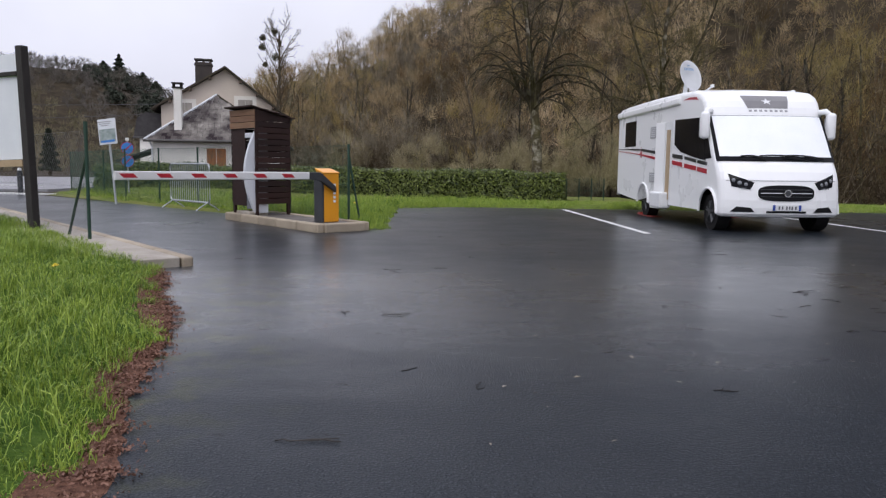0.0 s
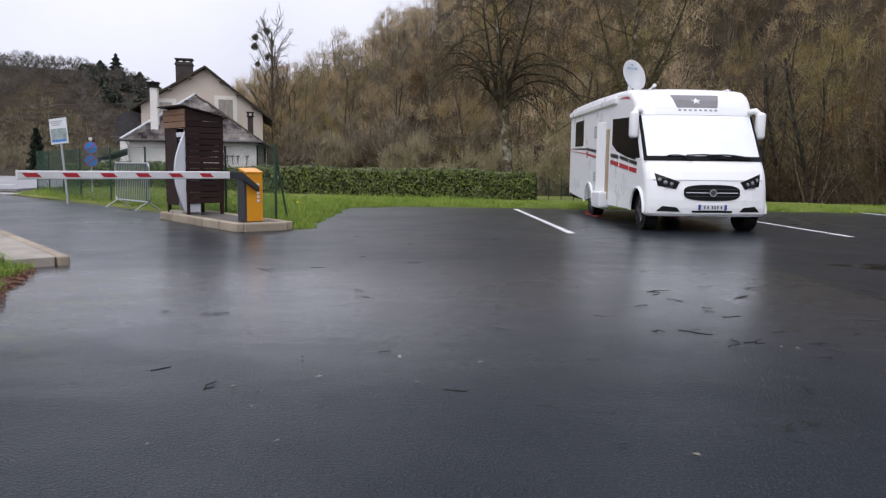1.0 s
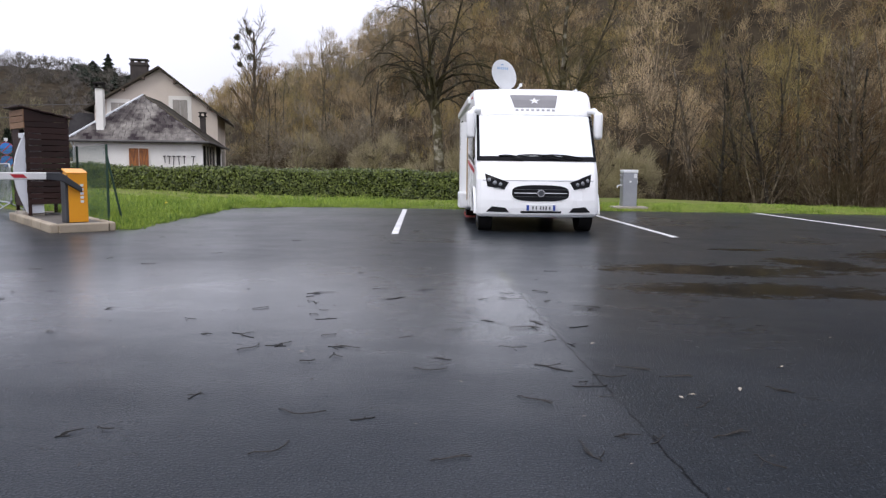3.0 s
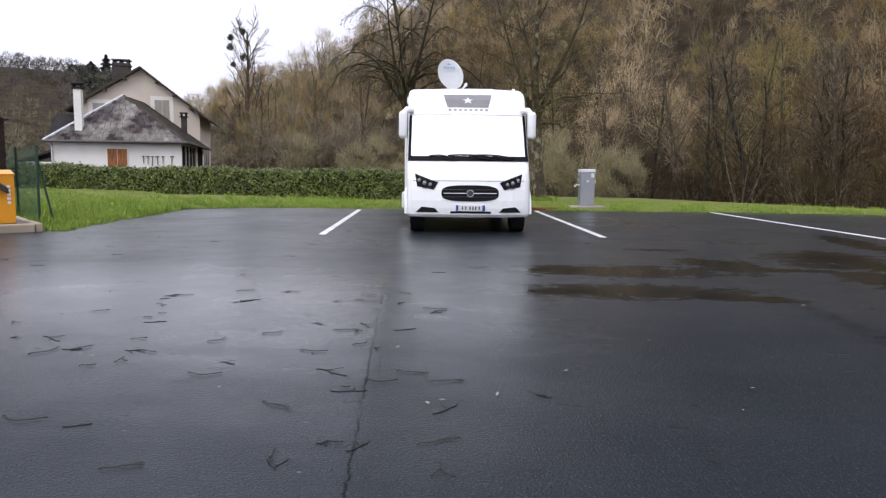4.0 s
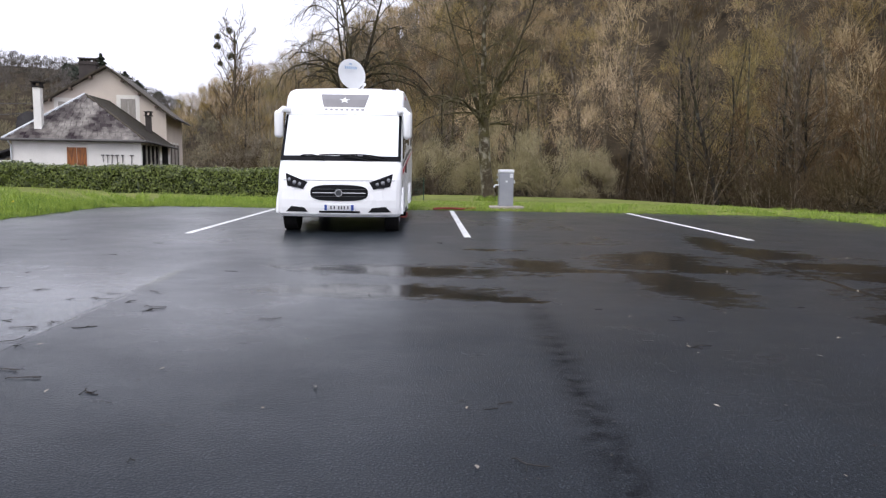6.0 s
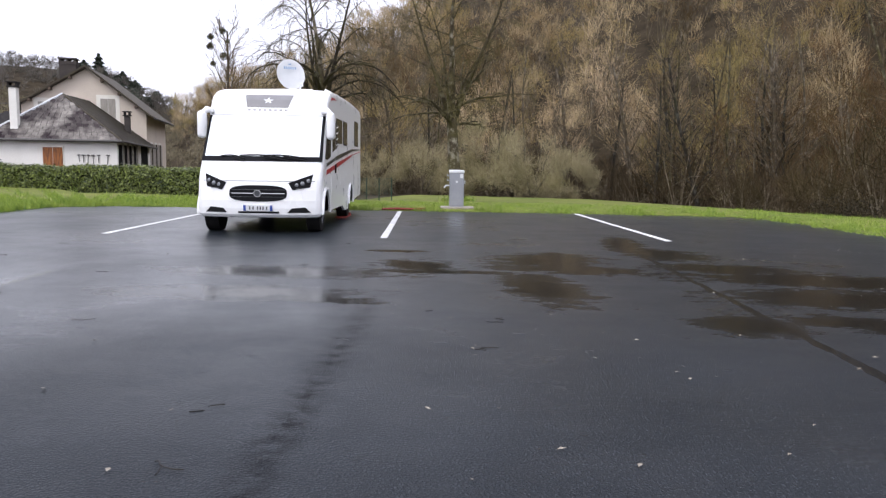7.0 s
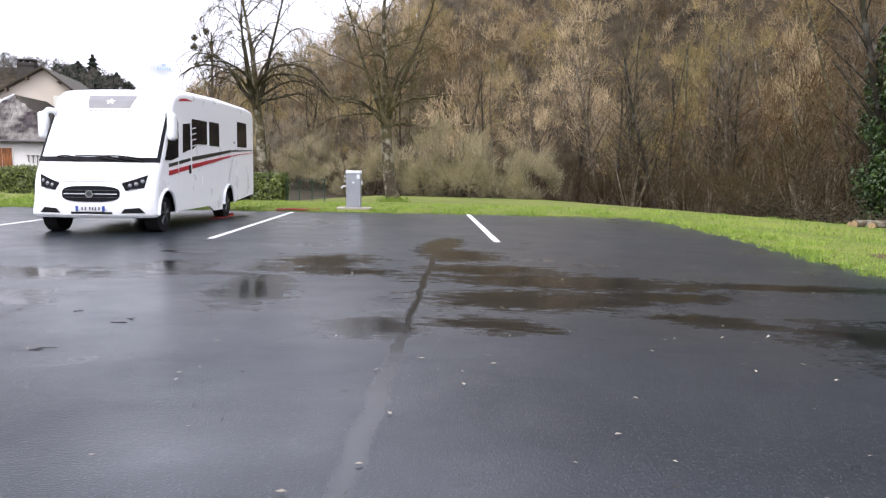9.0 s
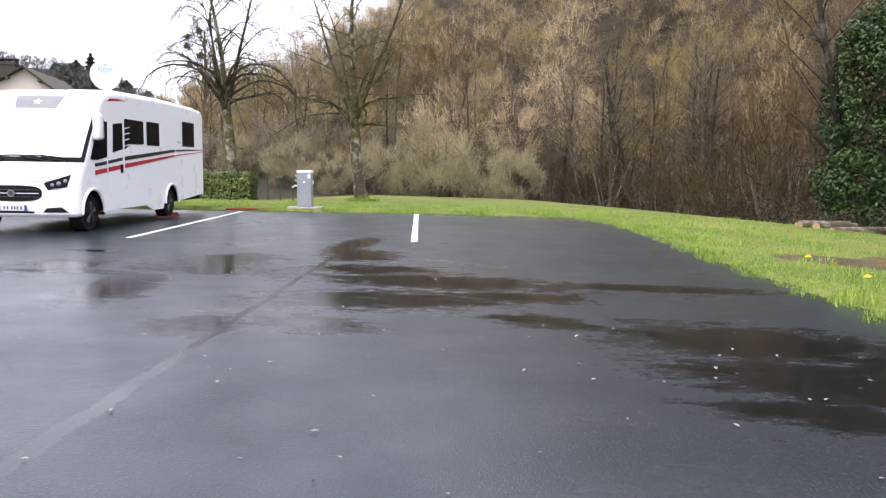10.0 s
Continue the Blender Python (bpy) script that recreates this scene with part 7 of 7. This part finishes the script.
# stand of firs on the shoulder of the far hill
fir_pts = []
for q, r in zip(c_rng.uniform(-0.50, -0.37, 44), c_rng.uniform(176, 214, 44)):
    x, y, h = r * q, r, c_rng.uniform(2.0, 3.6)
    u = c_rng.uniform(0.0, 1.0, 170) ** 0.8
    a = c_rng.uniform(0, 6.283, 170)
    rr = 2.6 * (1.04 - u) ** 0.6 * np.sqrt(c_rng.uniform(0.1, 1, 170))
    fir_pts.append(np.stack([x + rr * np.cos(a), y + rr * np.sin(a), float(ground_z(x, y)) + u * h], 1))
tagged(link_mesh("fir_stand", mesh_quads("fir_stand", leaf_quads(np.concatenate(fir_pts), 0.42, c_rng, flat=0.6), 4, M["far_firs"])), "dark fir stand on the far hillside", "woods", kind="stuff")

# overhead cables running from the house across the valley
for za, zb in ((4.4, 11.0), (5.0, 13.5)):
    pts = [(-18.5 - 62 * u, 47.5 + 34 * u, za + (zb - za) * u - 2.2 * math.sin(math.pi * u)) for u in np.linspace(0, 1, 18)]
    cb_ = part("power_cable", pipe(pts, 0.018, 5), M["ink"])
    tagged(cb_, "thin dark overhead cable sagging from the house", "cable", "overhead cables")


# ---- grass blades ----
g_rng = np.random.default_rng(41)
n_t, per = 7600, 14
k = n_t * per
row = patch_rows[g_rng.choice(np.where((patch_rows[:, 1] > 1.4) & (patch_rows[:, 1] < 13))[0], n_t)] + g_rng.uniform(-0.13, 0.13, (n_t, 2)) * np.array([0, 1])
d = g_rng.uniform(0, 1, n_t) ** 1.7 * 6.5
size = (0.72 + 0.8 * (np.sin(row[:, 0] * 4.1 + d * 3 + np.sin(row[:, 1] * 3.7) * 1.5) > 0.1) * g_rng.uniform(0.3, 1, n_t)) * g_rng.uniform(0.7, 1.25, n_t) * (0.5 + 0.5 * smooth01(0, 0.5, d))
row, d, size = np.repeat(row, per, 0), np.repeat(d, per), np.repeat(size, per)
bx, by, bz = patch_point(row, np.maximum(d + g_rng.normal(0, 0.035, k), -0.02))
gb = blades(np.stack([bx, by + g_rng.normal(0, 0.035, k), bz - 0.01], 1), 0.145 * size, 0.0030, 1.1, g_rng)
verge_grass = tagged(link_mesh("verge_grass", mesh_quads("verge_grass", gb, 4, M["grass"])), "long bright green grass blades on the verge", "grass", kind="stuff")

k = 125000
row = lawn_rows[g_rng.choice(np.where(lawn_rows[:, 1] > 4.0)[0], k)]
row = row + np.concatenate([g_rng.uniform(-0.2, 0.2, (k, 2)), np.zeros((k, 2))], 1)
d = g_rng.uniform(0, 1, k) ** 2.2 * 9.0
bx, by, bz = lawn_point(row, d)
off_bare = ((bx - 21.2) / 1.45) ** 2 + ((by - 11.2) / 1.15) ** 2 > g_rng.uniform(0.0, 1.0, k) ** 0.8
bx, by, bz = bx[off_bare], by[off_bare], bz[off_bare]
tuft = 0.7 + 1.2 * (np.sin(bx * 3.3 + np.sin(by * 2.1) * 2) * np.sin(by * 2.9 + 1) > 0.35)
gb = blades(np.stack([bx, by, bz - 0.01], 1), 0.050 * tuft * np.where(bx < 1, 1.6, 1.0), 0.006, 0.7, g_rng, 0)
tagged(link_mesh("lawn_grass", mesh_quads("lawn_grass", gb, 4, M["grass"])), "short green grass blades on the lawn", "grass", kind="stuff")
k = 42000
row = lawn_rows[g_rng.choice(np.where((lawn_rows[:, 0] < 3.2) & (lawn_rows[:, 1] > 12.0))[0], k)]
row = row + np.concatenate([g_rng.uniform(-0.2, 0.2, (k, 2)), np.zeros((k, 2))], 1)
d = g_rng.uniform(0, 1, k) ** 1.6 * np.where(row[:, 0] < -0.8, 17.0, 8.0) - 0.03
bx, by, bz = lawn_point(row, d)
clump = 0.5 + 1.1 * np.clip(np.sin(bx * 2.3 + np.sin(by * 1.7) * 2) + np.sin(by * 3.1 + bx * 0.7), 0, 2)
gb = blades(np.stack([bx, by, bz - 0.015], 1), 0.085 * clump, 0.008, 1.0, g_rng, 0)
tagged(link_mesh("rough_grass", mesh_quads("rough_grass", gb, 4, M["grass"])), "uneven tufts of rough grass beside the kerb", "grass", kind="stuff")

# bare earth worn into the lawn
rim = [(21.2 + 1.5 * math.cos(a) * (1 + 0.2 * math.sin(3 * a)), 11.2 + 1.2 * math.sin(a) * (1 + 0.25 * math.cos(5 * a))) for a in np.linspace(0, 2 * math.pi, 36, endpoint=False)]
ev = [(21.2 + (x - 21.2) * f, 11.2 + (y - 11.2) * f) for f in (1.0, 0.7, 0.35) for x, y in rim]
ev = [(x, y, float(ground_z(x, y) + lawn_lift(2.2, x, y)) + (0.008 if k >= 36 else -0.02)) for k, (x, y) in enumerate(ev)]
bare = link_mesh("bare_earth", mesh_from("bare_earth", ev, [(r * 36 + k, r * 36 + (k + 1) % 36, r * 36 + 36 + (k + 1) % 36, r * 36 + 36 + k) for r in (0, 1) for k in range(36)] + [tuple(range(72, 108))], M["earth"], True))
tagged(bare, "worn patch of bare brown earth", "bare earth", kind="structure")


def dandelion(x, y, z, s=1.0):
    dl = thing("dandelion", "small yellow dandelion in the grass", "flower", pose(x, y, z, g_rng.uniform(-12, 12), g_rng.uniform(-12, 12), 0), "dandelions in the grass")
    part("stem", rod((0, 0, 0), (0, 0, 0.13 * s), 0.003, n=5), M["grass"], dl)
    bm = bmesh.new()
    for ring, (rr, zz) in enumerate(((0.022, 0.135), (0.014, 0.142), (0.007, 0.146))):
        for i in range(14):
            a = 2 * math.pi * i / 14 + ring * 0.2
            c, n = math.cos(a), math.sin(a)
            vs = [bm.verts.new(((r_ * c - w_ * n) * s, (r_ * n + w_ * c) * s, z_ * s)) for r_, w_, z_ in ((0, 0.001, zz - 0.006), (rr, 0.004, zz), (rr, -0.004, zz), (0, -0.001, zz - 0.006))]
            bm.faces.new(vs)
    part("flower_head", bm, M["dandelion"], dl)


dandelion(-2.95, 5.9, 0.07, 1.4)
for x, y in ((19.2, 9.0), (19.5, 8.4), (19.3, 9.9), (20.1, 9.6), (19.1, 8.0), (19.9, 8.9), (20.6, 12.6), (19.35, 7.6), (-1.9, 17.2)):
    dandelion(x, y, float(ground_z(x, y)) + 0.04, 1.8)

# brown leaf litter along the verge
k = 26000
row = patch_rows[g_rng.choice(np.where((patch_rows[:, 1] > 0.8) & (patch_rows[:, 1] < 8.2))[0], k)] + g_rng.normal(0, 0.035, (k, 2))
off = g_rng.normal(-0.045, 0.05, k) * (0.55 + 0.8 * np.abs(np.sin(row[:, 1] * 2.1)))
pts = np.stack([row[:, 0] - off, row[:, 1] - 0.2 * off, 0.008 + np.clip(off, 0, 0.2) * 0.3 + g_rng.uniform(-0.003, 0.014, k)], 1)
tagged(link_mesh("leaf_litter", mesh_quads("leaf_litter", leaf_quads(pts, 0.0092, g_rng, flat=1.0), 4, M["litter"])), "reddish-brown dead leaves along the verge edge", "leaf litter", kind="stuff")

bed_rows = patch_rows[(patch_rows[:, 1] > 0.5) & (patch_rows[:, 1] < 7.6)]
bed_rows = np.stack([np.interp(np.arange(0, len(bed_rows) - 1, 0.2), np.arange(len(bed_rows)), bed_rows[:, i]) for i in (0, 1)], 1)
half_w = 0.070 + 0.06 * np.abs(np.sin(bed_rows[:, 1] * 2.1)) + 0.04 * smooth01(4.0, 2.2, bed_rows[:, 1]) + g_rng.uniform(0, 0.03, len(bed_rows))
bed = np.stack([np.stack([bed_rows[:, 0] + half_w, bed_rows[:, 1], np.full(len(bed_rows), 0.003)], 1), np.stack([bed_rows[:, 0] + 0.02, bed_rows[:, 1], np.full(len(bed_rows), 0.014)], 1), np.stack([bed_rows[:, 0] - 0.10, bed_rows[:, 1], np.full(len(bed_rows), 0.038)], 1)], 1)
tagged(link_mesh("litter_bed", mesh_from("litter_bed", bed.reshape(-1, 3).tolist(), [(3 * j + i, 3 * j + 3 + i, 3 * j + 4 + i, 3 * j + 1 + i) for j in range(len(bed_rows) - 1) for i in (0, 1)], M["litter_mat"], True)), "matted brown needle litter beside the verge", "leaf litter", kind="stuff")

# pale scraps of leaf and blossom on the wet asphalt
k = 460
x, y = g_rng.uniform(9.5, 18.5, k), g_rng.uniform(2.6, 15.0, k)
keep = g_rng.uniform(0, 1, k) < np.clip((x - 8.5) / 8, 0.12, 1)
pts = np.stack([x[keep], y[keep], np.full(keep.sum(), 0.012)], 1)
more = np.stack([g_rng.uniform(-0.5, 10, 110), g_rng.uniform(2.3, 12, 110), np.full(110, 0.012)], 1)
tagged(link_mesh("leaf_scraps", mesh_quads("leaf_scraps", leaf_quads(np.concatenate([pts, more]), 0.018, g_rng, flat=7.0), 4, M["petal"])), "pale fallen leaf scraps on wet asphalt", "leaf litter", kind="stuff")

dk = np.stack([g_rng.uniform(-1.0, 17, 420), g_rng.uniform(2.2, 13, 420) ** 1.0, np.full(420, 0.01)], 1)
tagged(link_mesh("bark_scraps", mesh_quads("bark_scraps", leaf_quads(dk, 0.012, g_rng, flat=6.0), 4, M["debris"])), "dark bark scraps scattered on the asphalt", "debris", kind="stuff")

# fallen twigs
def twig_mesh(seed, n_side):
    r = np.random.default_rng(seed)

    def flat(joints):
        return [(float(p[0]), float(p[1]), float(np.clip(p[2], 0.0024, 0.009))) for p, _, _ in joints]

    js = limb(r, [], np.array([0, 0, 0.003]), np.array([1.0, 0, 0]), 0.26, 0.004, 9, 0.0, 0.30, 0.35)
    stems = [pipe(flat(js), 0.0027, 6)]
    for i in range(n_side):
        p, dd, rr = js[r.integers(1, 5)]
        stems.append(pipe(flat(limb(r, [], p, side_dir(r, dd, 0.8), 0.10, 0.0026, 3, 0.0, 0.15, 0.4)), 0.0022, 5))
    bm = join_bm(*stems)
    me = bpy.data.meshes.new("twig")
    bm.to_mesh(me)
    me.materials.append(M["twig"])
    me.shade_smooth()
    return me


twig_kinds = [twig_mesh(60 + i, (2, 1, 2, 3, 1, 0)[i]) for i in range(6)]
twig_spots = [(-0.30, 2.62, 1.25, 8), (-0.12, 5.22, 0.9, 40), (-0.35, 7.75, 1.3, 5), (0.55, 3.35, 0.55, 60), (0.2, 7.9, 0.7, -20), (1.35, 4.15, 0.4, 10), (2.1, 4.9, 0.5, -30), (2.9, 5.4, 0.5, 0), (1.0, 6.1, 0.4, 20), (5.6, 2.75, 0.9, 85), (5.85, 2.95, 0.7, 30),
              (4.15, 2.75, 0.9, 20), (4.9, 2.72, 0.8, 25), (6.25, 2.85, 0.7, -40)]
t_rng = np.random.default_rng(77)
for i in range(52):
    twig_spots.append((t_rng.uniform(3.2, 6.2), t_rng.uniform(2.9, 7.2), t_rng.uniform(0.3, 1.05), t_rng.uniform(-40, 40)))
for i in range(38):
    twig_spots.append((t_rng.uniform(-0.5, 11.0), t_rng.uniform(2.8, 12.5), t_rng.uniform(0.2, 0.8), t_rng.uniform(-50, 50)))
for i, (x, y, s, a) in enumerate(twig_spots):
    tw = link_mesh("twig", twig_kinds[i % 6])
    tw.matrix_world = pose(x, y, 0.0, 0, 0, a) @ Matrix.Diagonal((s * 1.1, s * 1.1, 1.0, 1.0))
    tagged(tw, "thin dark fallen twig on the asphalt", "twig", "fallen twigs")

# slates on the annex roof: one mesh, many pieces
bm = box(0, 0, 0, 0.285, 0.016, 0.34)
slate_me = bpy.data.meshes.new("slate")
bm.to_mesh(slate_me)
bm.free()
slate_me.materials.append(M["slate"])
run = HIP - AY
slope_len = math.hypot(run, RZ - EZ)
up_dir = Vector((0, run, RZ - EZ)) / slope_len
s_rng = random.Random(8)
rows_n = 15
for j in range(rows_n):
    v = (j + 0.4) / rows_n
    xl, xr = A0 + (AX - A0) * v + 0.12, A1 + (AX - A1) * v - 0.12
    n_row = max(int((xr - xl) / 0.30), 1)
    for i in range(n_row):
        x = xl + (xr - xl) * (i + 0.5) / n_row + (0.07 if j % 2 else -0.07) * (n_row > 2)
        p = Vector((x, AY, EZ)) + up_dir * (v * slope_len) + Vector((0, -0.035, 0.035)) * 0.8
        so = link_mesh("slate", slate_me, arf)
        tilt = math.degrees(math.atan2(RZ - EZ, run))
        so.matrix_local = pose(*p, tilt - 90 + 4 + s_rng.uniform(-1.5, 1.5), s_rng.uniform(-2, 2), 0)
